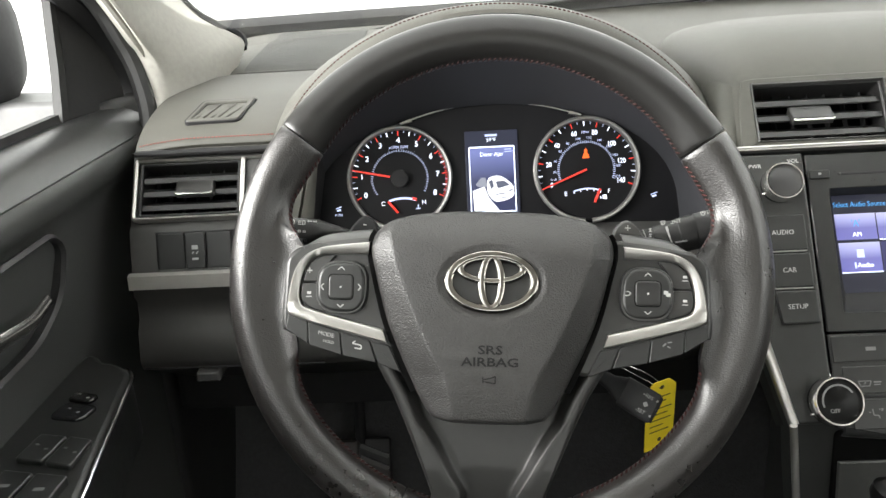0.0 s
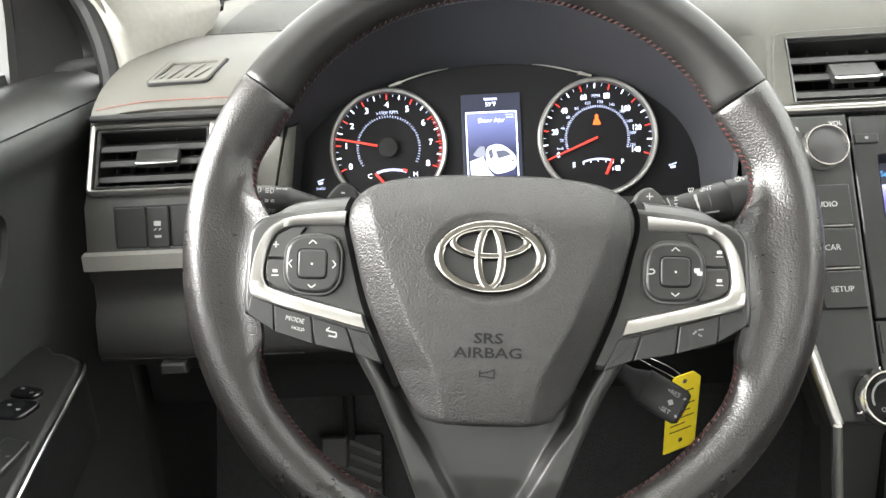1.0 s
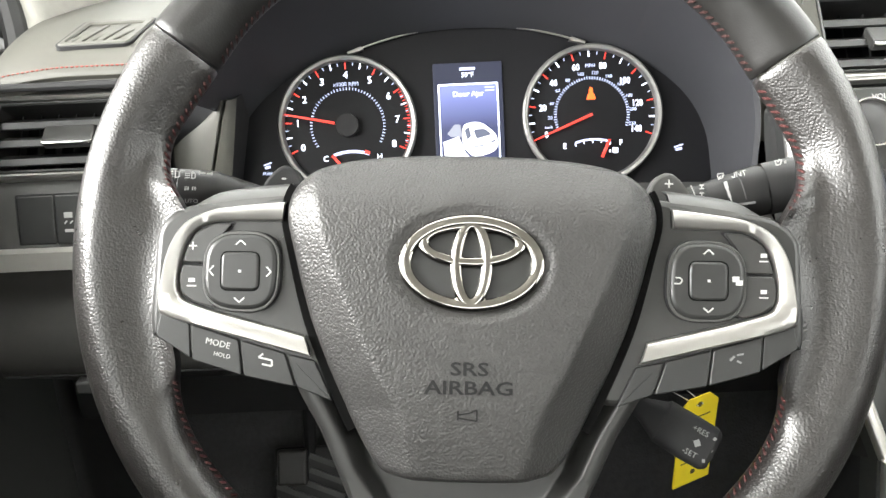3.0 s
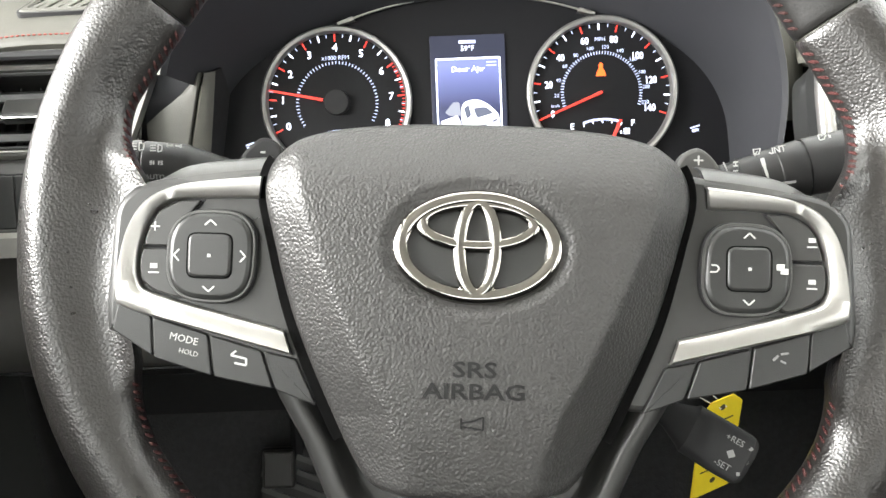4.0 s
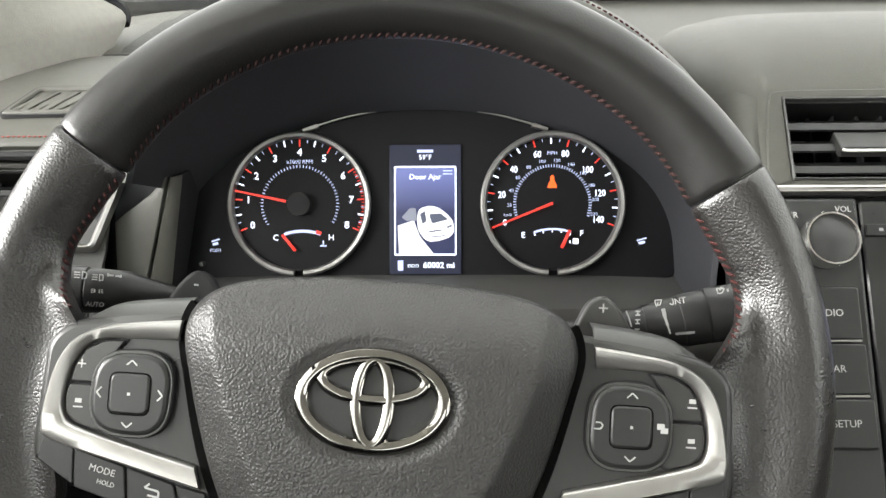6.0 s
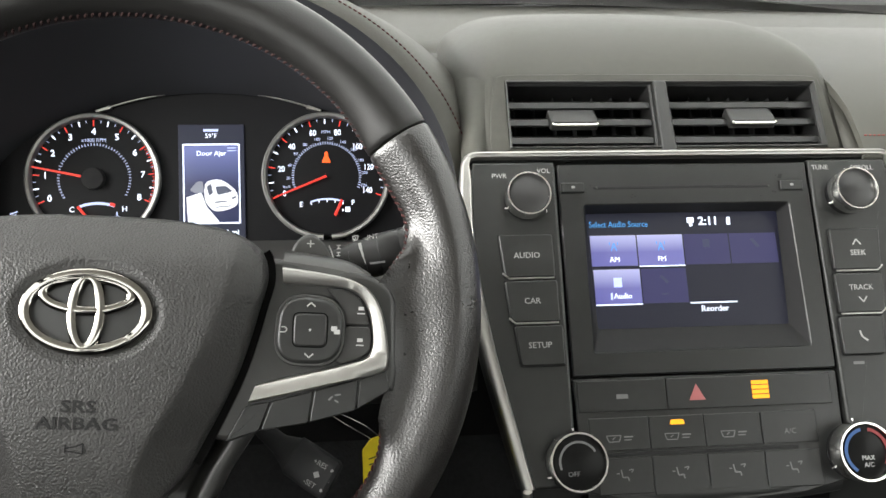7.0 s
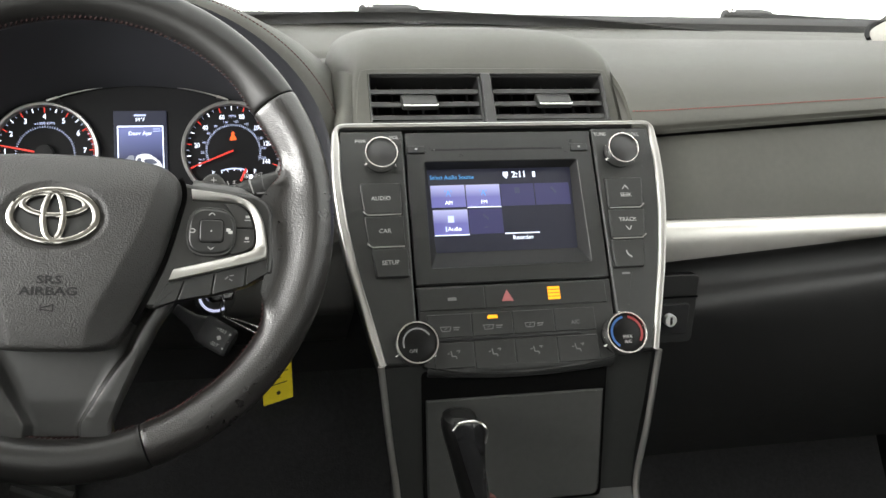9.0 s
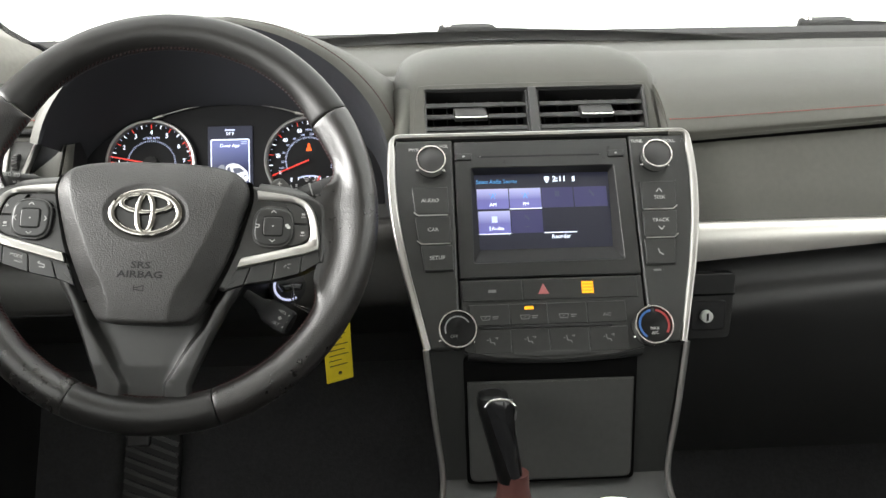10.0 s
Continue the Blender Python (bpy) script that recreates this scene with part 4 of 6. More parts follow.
    # outer rocker keys beside the pad
    for y0, y1, q in ((-0.0045, 0.0105, [(0.1100, 0.0136), (0.1185, 0.0133), (0.1266, 0.0090), (0.1306, 0.0005), (0.1318, -0.0045), (0.1160, -0.0045), (0.1160, 0.0060)]),
                      (-0.0205, -0.0058, [(0.1160, -0.0056), (0.1320, -0.0056), (0.1332, -0.0112), (0.1322, -0.0180), (0.1270, -0.0220), (0.1180, -0.0245), (0.1140, -0.0220), (0.1160, -0.0120)])):
        q = mir(q)
        part("key_gap", plate(rpoly(inset(q, -0.0007), 0.0012), -0.003, -0.0010, 0.0001), MATT, spoke, m=WM)
        k = part("rocker_key", plate(rpoly(q, 0.0014), -0.003, 0.0012, 0.0006), SPOKE, spoke, m=WM)
        cx, cy = s * 0.1275, (y0 + y1) / 2
        if s < 0 and y0 > -0.01:
            bars([(cx - 0.0018, cy, cx + 0.0018, cy, 0.0006), (cx, cy - 0.0018, cx, cy + 0.0018, 0.0006)], WM, MARK, k, 0.0013, "icon")
        else:
            bars([(cx - 0.0014, cy + 0.0008, cx + 0.0014, cy + 0.0008, 0.0018), (cx - 0.002, cy - 0.0018, cx + 0.002, cy - 0.0018, 0.0006)], WM, MARK, k, 0.0013, "icon")
    # lower keys
    lows = [[(0.1415, -0.0262), (0.1436, -0.0375), (0.1275, -0.0475), (0.1285, -0.0320)], [(0.1275, -0.0323), (0.1265, -0.0480), (0.1040, -0.0545), (0.1060, -0.0385)],
            [(0.1050, -0.0388), (0.1030, -0.0548), (0.0800, -0.0590), (0.0850, -0.0442)], [(0.0840, -0.0445), (0.0790, -0.0592), (0.0630, -0.0650), (0.0715, -0.0472)]]
    for j, q in enumerate(lows):
        k = part("lower_key", plate(rpoly(mir(q), 0.0012), -0.012, 0.0005 - 0.0010 * (j == 0), 0.0006), PANEL, spoke, m=WM)
        if s < 0 and j == 1:
            lettering("MODE", 0.0040, WM, MARK, k, -0.1150, -0.0405, 0.0007, turn=-12)
            lettering("HOLD", 0.0028, WM, MARK, k, -0.1130, -0.0457, 0.0007, turn=-12)
        if s < 0 and j == 2:
            bars([(-0.0965, -0.0462, -0.0905, -0.0475, 0.0008), (-0.0905, -0.0475, -0.0905, -0.0500, 0.0008), (-0.0905, -0.0500, -0.0950, -0.0492, 0.0008), (-0.0965, -0.0462, -0.0945, -0.0445, 0.0008)], WM, MARK, k, 0.0007, "icon")
        if s > 0 and j == 1:
            bars([(0.113, -0.043, 0.115, -0.041, 0.001), (0.116, -0.043, 0.118, -0.044, 0.0008), (0.116, -0.0405, 0.119, -0.0400, 0.0008)], WM, DIM, k, 0.0007, "icon")
    # gear paddle behind the spoke
    pd = mir([(0.0820, 0.0270), (0.0895, 0.0440), (0.0975, 0.0478), (0.1045, 0.0420), (0.1180, 0.0200), (0.090, 0.015)])
    pad = part("shift_paddle", plate(rpoly(pd, 0.004), -0.050, -0.044, 0.002), GREYTRIM if s > 0 else MATT, wheel, "grey gear paddle" if s > 0 else "black gear paddle", m=WM)
    lettering("+" if s > 0 else "-", 0.009, WM, MARK, pad, s * 0.0970, 0.0405, -0.0438)
rows = []
for y in np.linspace(-0.055, -0.156, 40):
    hw = np.interp(-y, [0.055, 0.064, 0.080, 0.107, 0.130, 0.147, 0.156], [0.081, 0.0765, 0.0670, 0.0550, 0.0455, 0.0390, 0.0400])
    fl = np.interp(-y, [0.055, 0.097, 0.112, 0.132, 0.147], [0.76, 0.72, 0.62, 0.50, 0.36])
    row = []
    half = [0, fl * 0.4, fl * 0.8] + [fl + 0.15 * k for k in np.linspace(0, 1, 9)]
    half += [half[-1] + (0.94 - half[-1]) * 0.5, 0.94, 0.97, 1.0]
    for u in [-e for e in half[:0:-1]] + half:
        e = abs(u)
        q = min(1, max(0, (fl + 0.15 - e) / 0.15))
        z = -0.0045 - 0.0105 * q * q * (3 - 2 * q)
        if e > 0.93:
            z -= 0.004 * ((e - 0.93) / 0.07) ** 2
        row.append((u * hw - 0.002, y, z - 0.004 * max(0, (-y - 0.13) / 0.026)))
    rows.append(row)
part("bottom_spoke", sheet(rows, 0.008, (0, 0, -1)), SPOKE, wheel, "dished dark grey V-shaped bottom spoke", m=WM)
part("hub_core", lathe([(0.001, -0.10), (0.036, -0.10), (0.038, -0.05), (0.040, -0.017), (0.001, -0.017)], 32), HARD, wheel, m=WM)


# ---- instruments ----
cl = thing("instrument_cluster", (0.0505, 0.835, 0.66), "lit instrument cluster with two dials and a small colour screen", "instrument cluster")
CM = frame_of((0.0505, 0.8320, 0.7030), (1, 0, 0), (0, 0.342, 0.94))
W_ON = glow("lit_white", (0.80, 0.86, 1.0), 2.4)
W_SOFT = glow("lit_white_dim", (0.62, 0.70, 1.0), 1.25)
R_ON = glow("lit_red", (1.0, 0.06, 0.04), 1.0)
A_ON = glow("lit_amber", (1.0, 0.13, 0.02), 1.6)
FACE = material("dial_face", (0.006, 0.006, 0.0075), 0.55, vary=0.05, spec=0.22)
lens_o = curve([(-0.183, -0.050), (-0.181, -0.010), (-0.165, 0.035), (-0.120, 0.064), (-0.060, 0.078), (0, 0.083), (0.060, 0.078), (0.120, 0.064), (0.165, 0.035), (0.181, -0.010), (0.183, -0.050), (0.12, -0.052), (0, -0.053), (-0.12, -0.052)], 4, True)
part("back_panel", plate(lens_o, -0.012, -0.004, 0.001), FACE, cl, "black instrument panel", m=CM)
part("arch_line", sweep([(x, 0.0755 - 2.05 * x * x, -0.001) for x in np.linspace(-0.086, 0.086, 30)], circle(0.0008, 6), (0, 0, 1)), SILVER, cl, "thin silver arch line", m=CM)
for s in (-1, 1):
    part("arch_foot", plate(rpoly([(s * 0.078, 0.0605), (s * 0.090, 0.0575), (s * 0.091, 0.0595), (s * 0.080, 0.0635)], 0.0005), -0.003, 0.002, 0.0005), SILVER, cl, m=CM)


def dial(name, cx, cy, label):
    g = part(name, lathe([(0.001, -0.006), (0.0500, -0.006), (0.0500, -0.0015), (0.0480, -0.003), (0.001, -0.003)], 64), FACE, cl, label, m=CM @ Matrix.Translation((cx, cy, 0)))
    return g, CM @ Matrix.Translation((cx, cy, 0))


def bezel(a0, a1, m, parent):
    path = [(0.0512 * math.cos(radians(a)), 0.0512 * math.sin(radians(a)), 0.0015) for a in np.linspace(a0, a1, 80)]
    return part("bezel", sweep(path, [(-0.0026, -0.004), (0.0022, -0.004), (0.0020, 0.0008), (0.0008, 0.0018), (-0.0014, 0.0012), (-0.0026, -0.0008)], (0, 0, 1)), BEZEL, parent, "satin silver dial ring", m=m)


def ticks(lst, m, mat, parent, z=-0.0028):
    """Dial marks: (angle, inner radius, outer radius, width)."""
    bm = bmesh.new()
    for a, r0, r1, w in lst:
        c, s = math.cos(radians(a)), math.sin(radians(a))
        x, y = -s * w / 2, c * w / 2
        plate([(r0 * c - x, r0 * s - y), (r1 * c - x, r1 * s - y), (r1 * c + x, r1 * s + y), (r0 * c + x, r0 * s + y)], z, z + 0.0002, 0.00003, bm=bm, seg=1)
    return tagged(part("fine_scale", bm, mat, parent, m=m), kind="stuff")


def marks(lst, m, mat, parent):
    """Bold dial marks, each a part."""
    for q in lst:
        ob = ticks([q], m, mat, parent)
        ob.name = "tick_mark"
        del ob["kind"]


def arc(r, a0, a1, w, m, mat, parent, name, cx=0, cy=0, z=-0.0027):
    bm = bmesh.new()
    aa = [radians(a) for a in np.linspace(a0, a1, 24)]
    plate([(cx + (r - w / 2) * math.cos(a), cy + (r - w / 2) * math.sin(a)) for a in aa] + [(cx + (r + w / 2) * math.cos(a), cy + (r + w / 2) * math.sin(a)) for a in aa[::-1]], z, z + 0.0002, 0.00003, bm=bm, seg=1)
    return part(name, bm, mat, parent, m=m)


def needle(a, r0, r1, m, parent):
    c, s = math.cos(radians(a)), math.sin(radians(a))
    return part("needle", sweep([(r0 * c, r0 * s, 0.0005), (r1 * c, r1 * s, 0.0005)], [(-0.0010, -0.0006), (0.0010, -0.0006), (0.0007, 0.0006), (-0.0007, 0.0006)], (0, 0, 1), scale=[1, 0.6]), R_ON, parent, "glowing red needle", m=m)


# rev counter
tach, TM = dial("tachometer", -0.0935, 0.0042, "lit rev counter, red needle near idle")
bezel(-86, 266, TM, tach)
for v in range(9):
    a = radians(204 - 28.5 * v)
    lettering(str(v), 0.0074, TM, W_ON, tach, 0.0385 * math.cos(a), 0.0385 * math.sin(a), -0.0027, "numeral", 0.00006)
marks([(204 - 28.5 * v, 0.0430, 0.0482, 0.0010) for v in range(9)], TM, R_ON, tach)
marks([(204 - 28.5 * (v + 0.5), 0.0440, 0.0482, 0.0010) for v in range(8)], TM, W_ON, tach)
ticks([(204 - 28.5 * (v + q), 0.0458, 0.0482, 0.0005) for v in range(8) for q in (0.25, 0.75)], TM, W_SOFT, tach)
ticks([(204 - 28.5 * (6 + 0.1 * i), 0.0462, 0.0484, 0.0006) for i in range(20)], TM, R_ON, tach)
ticks([(212 - 4.9 * i, 0.0272, 0.0292, 0.0006) for i in range(50)], TM, W_SOFT, tach)
lettering("x1000 RPM", 0.0042, TM, W_SOFT, tach, 0, 0.0315, -0.0027)
needle(168, 0.010, 0.0485, TM, tach)
part("needle_hub", lathe([(0.001, -0.003), (0.0090, -0.003), (0.0085, 0.003), (0.001, 0.0035)], 32), MATT, tach, m=TM)
lettering("C", 0.0062, TM, W_ON, tach, -0.0180, -0.0250, -0.0027)
lettering("H", 0.0062, TM, W_ON, tach, 0.0235, -0.0250, -0.0027)
arc(0.040, 70, 110, 0.0022, TM, W_SOFT, tach, "temperature_scale", 0.002, -0.0600)
part("temperature_pointer", sweep([(-0.0125, -0.0228, 0), (-0.003, -0.0345, 0)], circle(0.0011, 6), (0, 0, 1)), R_ON, tach, m=TM)
bars([(0.0120, -0.0205, 0.0160, -0.0218, 0.0026)], TM, R_ON, tach, -0.0026, "hot_mark")
bars([(0.0150, -0.0310, 0.0200, -0.0310, 0.0010), (0.0175, -0.0305, 0.0175, -0.0270, 0.0010)], TM, W_SOFT, tach, -0.0026, "icon")

# speedometer
spd, SPM = dial("speedometer", 0.0940, 0.0042, "lit speedometer, red needle at zero")
bezel(-86, 266, SPM, spd)
for v in range(0, 160, 20):
    a = radians(202 - 1.586 * v)
    r = 0.0378 if v < 100 else 0.0358
    lettering(str(v), 0.0070, SPM, W_ON, spd, r * math.cos(a), r * math.sin(a), -0.0027, "numeral", 0.00006, wide=0.82)
for v in range(20, 240, 20):
    a = radians(202 - 1.586 * v * 0.6214)
    lettering(str(v), 0.0036, SPM, W_SOFT, spd, 0.0318 * math.cos(a), 0.0318 * math.sin(a), -0.0027, "numeral")
marks([(202 - 1.586 * v, 0.0432, 0.0482, 0.0010) for v in range(0, 160, 20)], SPM, R_ON, spd)
marks([(202 - 1.586 * v, 0.0440, 0.0482, 0.0010) for v in range(10, 140, 20)], SPM, W_ON, spd)
ticks([(202 - 1.586 * v, 0.0458, 0.0482, 0.0005) for v in range(5, 140, 10)], SPM, W_SOFT, spd)
ticks([(202 - 4.1 * i, 0.0268, 0.0290, 0.0006) for i in range(55)], SPM, W_SOFT, spd)
lettering("MPH", 0.0038, SPM, W_SOFT, spd, 0, 0.0372, -0.0027)
lettering("km/h", 0.0030, SPM, W_SOFT, spd, -0.0330, -0.0085, -0.0027)
needle(202, 0.000, 0.0475, SPM, spd)
# Needle's red reflection on the ring, painted as a glowing arc.
arc(0.0492, 200, 228, 0.0011, SPM, R_ON, spd, "red_zone_or_reflection", z=-0.0012)
# The rev counter's own red zone, from 6 to 8.
arc(0.0490, -24, 33, 0.0009, TM, R_ON, tach, "red_zone_or_reflection", z=-0.0012)
lettering("E", 0.0062, SPM, W_ON, spd, -0.0215, -0.0235, -0.0027)
lettering("F", 0.0062, SPM, W_ON, spd, 0.0215, -0.0225, -0.0027)
arc(0.040, 70, 110, 0.0016, SPM, W_SOFT, spd, "fuel_scale", 0.000, -0.0590)
marks([(a, 0.0375, 0.0395, 0.0008) for a in (70, 80, 90, 100, 110)], SPM @ Matrix.Translation((0, -0.0590, 0)), W_ON, spd)
part("fuel_pointer", sweep([(0.0125, -0.0200, 0), (0.0065, -0.0330, 0)], circle(0.0012, 6), (0, 0, 1)), R_ON, spd, m=SPM)
bars([(0.0150, -0.0280, 0.0190, -0.0280, 0.0040), (0.0125, -0.0285, 0.0135, -0.0285, 0.0020)], SPM, W_ON, spd, -0.0026, "icon")
# belt warning lamp: a small figure reduced to plain shapes
part("warning_lamp", plate(rpoly([(-0.0036, 0.0115), (0.0036, 0.0115), (0.0026, 0.0150), (0.0012, 0.0170), (0.0016, 0.0195), (0, 0.0212), (-0.0016, 0.0195), (-0.0012, 0.0170), (-0.0026, 0.0150)], 0.0008), -0.0028, -0.0024, 0.0001), A_ON, spd, "glowing amber warning lamp", m=SPM)
for x, w in ((-0.157, 0.006), (0.160, 0.007)):
    bars([(x - w / 2, -0.0235, x + w / 2, -0.0215, 0.0010), (x - w / 3, -0.0255, x + w / 3, -0.0245, 0.0020)], CM, W_SOFT, cl, -0.0039, "icon")
lettering("PUSH", 0.0034, CM, W_SOFT, cl, -0.157, -0.0300, -0.0039)
part("trip_pin", lathe([(0.001, -0.004), (0.0018, -0.004), (0.0016, 0.002), (0.001, 0.002)], 12), GREYTRIM, cl, m=CM @ Matrix.Translation((-0.166, -0.040, 0)))

# colour screen between the dials
SHADE = glow_fade("screen_fade", (0.012, 0.014, 0.04), (0.17, 0.20, 0.45), 0.700, 0.728, 1.1)
SCR = glow("screen_dark_blue", (0.030, 0.035, 0.070), 0.6)
ds = part("display_screen", plate(rpoly([(-0.0265, -0.0480), (0.0265, -0.0480), (0.0265, 0.0480), (-0.0265, 0.0480)], 0.001), -0.004, -0.0022, 0.0003), SCR, cl, "small colour screen showing a white car", m=CM)
part("picture", plate([(-0.0220, -0.0335), (0.0220, -0.0335), (0.0220, 0.0315), (-0.0220, 0.0315)], -0.0022, -0.0018, 0.00005), SHADE, ds, m=CM)
each_bar([(-0.0225, 0.0315, 0.0225, 0.0315, 0.0012), (-0.0225, -0.0335, 0.0225, -0.0335, 0.0012), (-0.0225, -0.0335, -0.0225, 0.0315, 0.0010), (0.0225, -0.0335, 0.0225, 0.0315, 0.0010)], CM, W_ON, ds, -0.0018, "border")
lettering("Door Ajar", 0.0056, CM, W_ON, ds, 0, 0.0240, -0.0016)
lettering("59°F", 0.0052, CM, W_ON, ds, 0, 0.0385, -0.0020)
bars([(-0.006, 0.0432, 0.006, 0.0432, 0.0022)], CM, W_SOFT, ds, -0.0020, "text_bar")
lettering("ODO", 0.0036, CM, W_ON, ds, -0.0090, -0.0420, -0.0020)
lettering("60002 mi", 0.0062, CM, W_ON, ds, 0.0100, -0.0415, -0.0020, bold=0.0001)
CARW, CARG = glow("picture_white", (0.95, 0.96, 1.0), 1.1), glow("picture_grey", (0.16, 0.18, 0.26), 0.6)
def shown(*pts):
    return [Vector((a, b)) for a, b in pts]


part("light_path", plate(shown((-0.0205, -0.0120), (-0.0085, -0.0080), (-0.0040, -0.0200), (0.0060, -0.0325), (-0.0195, -0.0325)), -0.0017, -0.0014, 0.00005), CARW, ds, m=CM)
body = curve(shown((-0.0050, -0.0010), (0.0010, 0.0022), (0.0075, 0.0020), (0.0130, -0.0010), (0.0185, -0.0060), (0.0208, -0.0105), (0.0205, -0.0180), (0.0140, -0.0222), (0.0030, -0.0238), (-0.0030, -0.0190), (-0.0058, -0.0120)), 4, True)
part("car_picture", plate(body, -0.0017, -0.0012, 0.0001), CARW, ds, "white car seen from its rear corner", m=CM)
part("car_window", plate(rpoly(shown((0.0028, -0.0035), (0.0115, -0.0030), (0.0170, -0.0075), (0.0050, -0.0105)), 0.0015), -0.0012, -0.0010, 0.00005), CARG, ds, m=CM)
part("car_window", plate(rpoly(shown((-0.0040, -0.0035), (-0.0005, -0.0010), (0.0010, -0.0085), (-0.0020, -0.0110)), 0.0008), -0.0012, -0.0010, 0.00005), CARG, ds, m=CM)
part("open_door", plate(rpoly(shown((-0.0175, -0.0060), (-0.0115, 0.0010), (-0.0070, 0.0010), (-0.0060, -0.0085), (-0.0140, -0.0085)), 0.0012), -0.0012, -0.0009, 0.00005), glow("picture_mid_grey", (0.36, 0.38, 0.46), 0.8), ds, m=CM)
bars([(0.0025, -0.0165, 0.0120, -0.0155, 0.0009), (0.0160, -0.0135, 0.0195, -0.0120, 0.0014), (0.0035, -0.0205, 0.0150, -0.0195, 0.0006)], CM, CARG, ds, -0.0012, "car_detail")
bars([(-0.0205, -0.0415, -0.0165, -0.0415, 0.0075)], CM, W_SOFT, ds, -0.0020, "icon")
bars([(0.013, 0.0285, 0.020, 0.0285, 0.0008), (0.013, 0.0262, 0.020, 0.0262, 0.0008)], CM, W_SOFT, ds, -0.0016, "icon")


# ---- centre stack ----
SM = frame_of((0.406, 0.7315, 0.7455), (1, 0, 0), (0, 0.534, 0.8455))
st = thing("centre_stack", (0.406, 0.68, 0.55), "satin black centre stack edged with a bright silver rim", "centre stack")


def sp(*pts):
    """Stack outline from (across, down) pairs."""
    return [Vector((a, -b)) for a, b in pts]


side = [(p.x, p.y) for p in curve([(0.1612, 0.012), (0.1625, 0.030), (0.1625, 0.060), (0.1590, 0.100), (0.1510, 0.145), (0.1410, 0.187), (0.1300, 0.2315)], 4)]
corner = [(0.1500 * (1 - t) ** 2 + 0.1606 * 2 * t * (1 - t) + 0.1612 * t * t, 0.012 * t * t) for t in np.linspace(0, 1, 9)]
right_edge = [(x, 0.0) for x in (0.04, 0.09)] + corner[:-1] + side
outline = sp(*[(-a, b) for a, b in right_edge[::-1]], *right_edge)
part("back_plate", plate(outline, -0.035, -0.0135, 0.001), STACK, st, m=SM)
rim = outline
bands, backs = [], []
for i, p in enumerate(rim):
    t = (rim[min(i + 1, len(rim) - 1)] - rim[max(i - 1, 0)]).normalized()
    inw = Vector((t.y, -t.x))
    wide = 0.0032 + 0.0036 * min(1, max(0, (-p.y - 0.002) / 0.02)) - 0.0016 * min(1, max(0, (-p.y - 0.12) / 0.10))
    bands.append([(*(p + inw * k), z) for k, z in ((-0.0016, -0.001), (-0.0022, 0.002), (-0.0012, 0.0052), (0.0002, 0.0060), (wide * 0.30, 0.0054), (wide * 0.70, 0.0050), (wide * 0.82, 0.0055), (wide, 0.0044), (wide, -0.001))])
    backs.append([(*(p + inw * k), z) for k, z in ((-0.0010, -0.0135), (-0.0014, -0.0010), (0.0035, -0.0010), (0.0035, -0.0135))])
part("rim_backing", loft(backs), STACK, st, "black side of the stack", m=SM)
part("silver_rim", loft(bands), SILVER, st, "broad satin silver rim", m=SM, sharp=60)
for s in (-1, 1):
    wing = [(0.0950, 0.0060), (0.1550, 0.0060), (0.1592, 0.030), (0.1592, 0.060), (0.1558, 0.100), (0.1480, 0.145), (0.1382, 0.187), (0.1275, 0.2310), (0.0955, 0.2310)]
    w = rpoly(sp(*[(s * a, b) for a, b in wing]), 0.002)
    part("wing_panel", plate(w, -0.010, 0.004, 0.0025), WING, st, "dark side panel with buttons", m=SM)

radio = thing("infotainment_unit", (0.406, 0.69, 0.67), "car radio unit with a lit blue touch screen", "car radio")
o4 = rpoly(sp((-0.0935, 0.0080), (0.0935, 0.0080), (0.0935, 0.1590), (-0.0935, 0.1590)), 0.002)
i4 = rpoly(sp((-0.0760, 0.0390), (0.0760, 0.0390), (0.0775, 0.1430), (-0.0775, 0.1430)), 0.002)
part("front_panel", ring_plate(o4, i4, -0.012, 0.0030, 0.001), STACK, radio, "satin black radio front", m=SM)
s4 = rpoly(sp((-0.0725, 0.0420), (0.0725, 0.0420), (0.0700, 0.1260), (-0.0700, 0.1260)), 0.002)
part("screen_slope", loft([[(p.x, p.y, 0.0025) for p in i4], [(p.x, p.y, -0.009) for p in s4]], cap0=False, cap1=False), MATT, radio, "bevelled recess round the screen", m=SM, sharp=20)
SBACK = glow("radio_screen_back", (0.011, 0.012, 0.026), 1.0)
TDIM = glow("radio_tile_dim", (0.040, 0.038, 0.120), 1.0)
CYAN = glow("radio_cyan", (0.10, 0.45, 1.0), 0.9)
scr = part("touch_screen", plate(rpoly(sp((-0.0725, 0.0420), (0.0725, 0.0420), (0.0700, 0.1260), (-0.0700, 0.1260)), 0.001), -0.0110, -0.0090, 0.0002), SBACK, radio, "lit touch screen with blue tiles", m=SM)
SCM = SM @ Matrix.Translation((0, 0, -0.0089))


def tile(a0, a1, b0, b1, top, low, name="tile"):
    """A screen key shaded from a bright top to a deep lower half."""
    bm = plate(sp((a0, b1), (a1, b1), (a1, b0), (a0, b0)), 0, 0.0002, 0.00003, seg=1)
    m = bpy.data.materials.new("lit_tile")
    k = part(name, bm, glow_fade("lit_tile", low, top, (SCM @ Vector((0, -b1 + (b1 - b0) * 0.45, 0))).z, (SCM @ Vector((0, -b0, 0))).z, 0.8), scr, m=SCM)
    bpy.data.materials.remove(m)
    return k


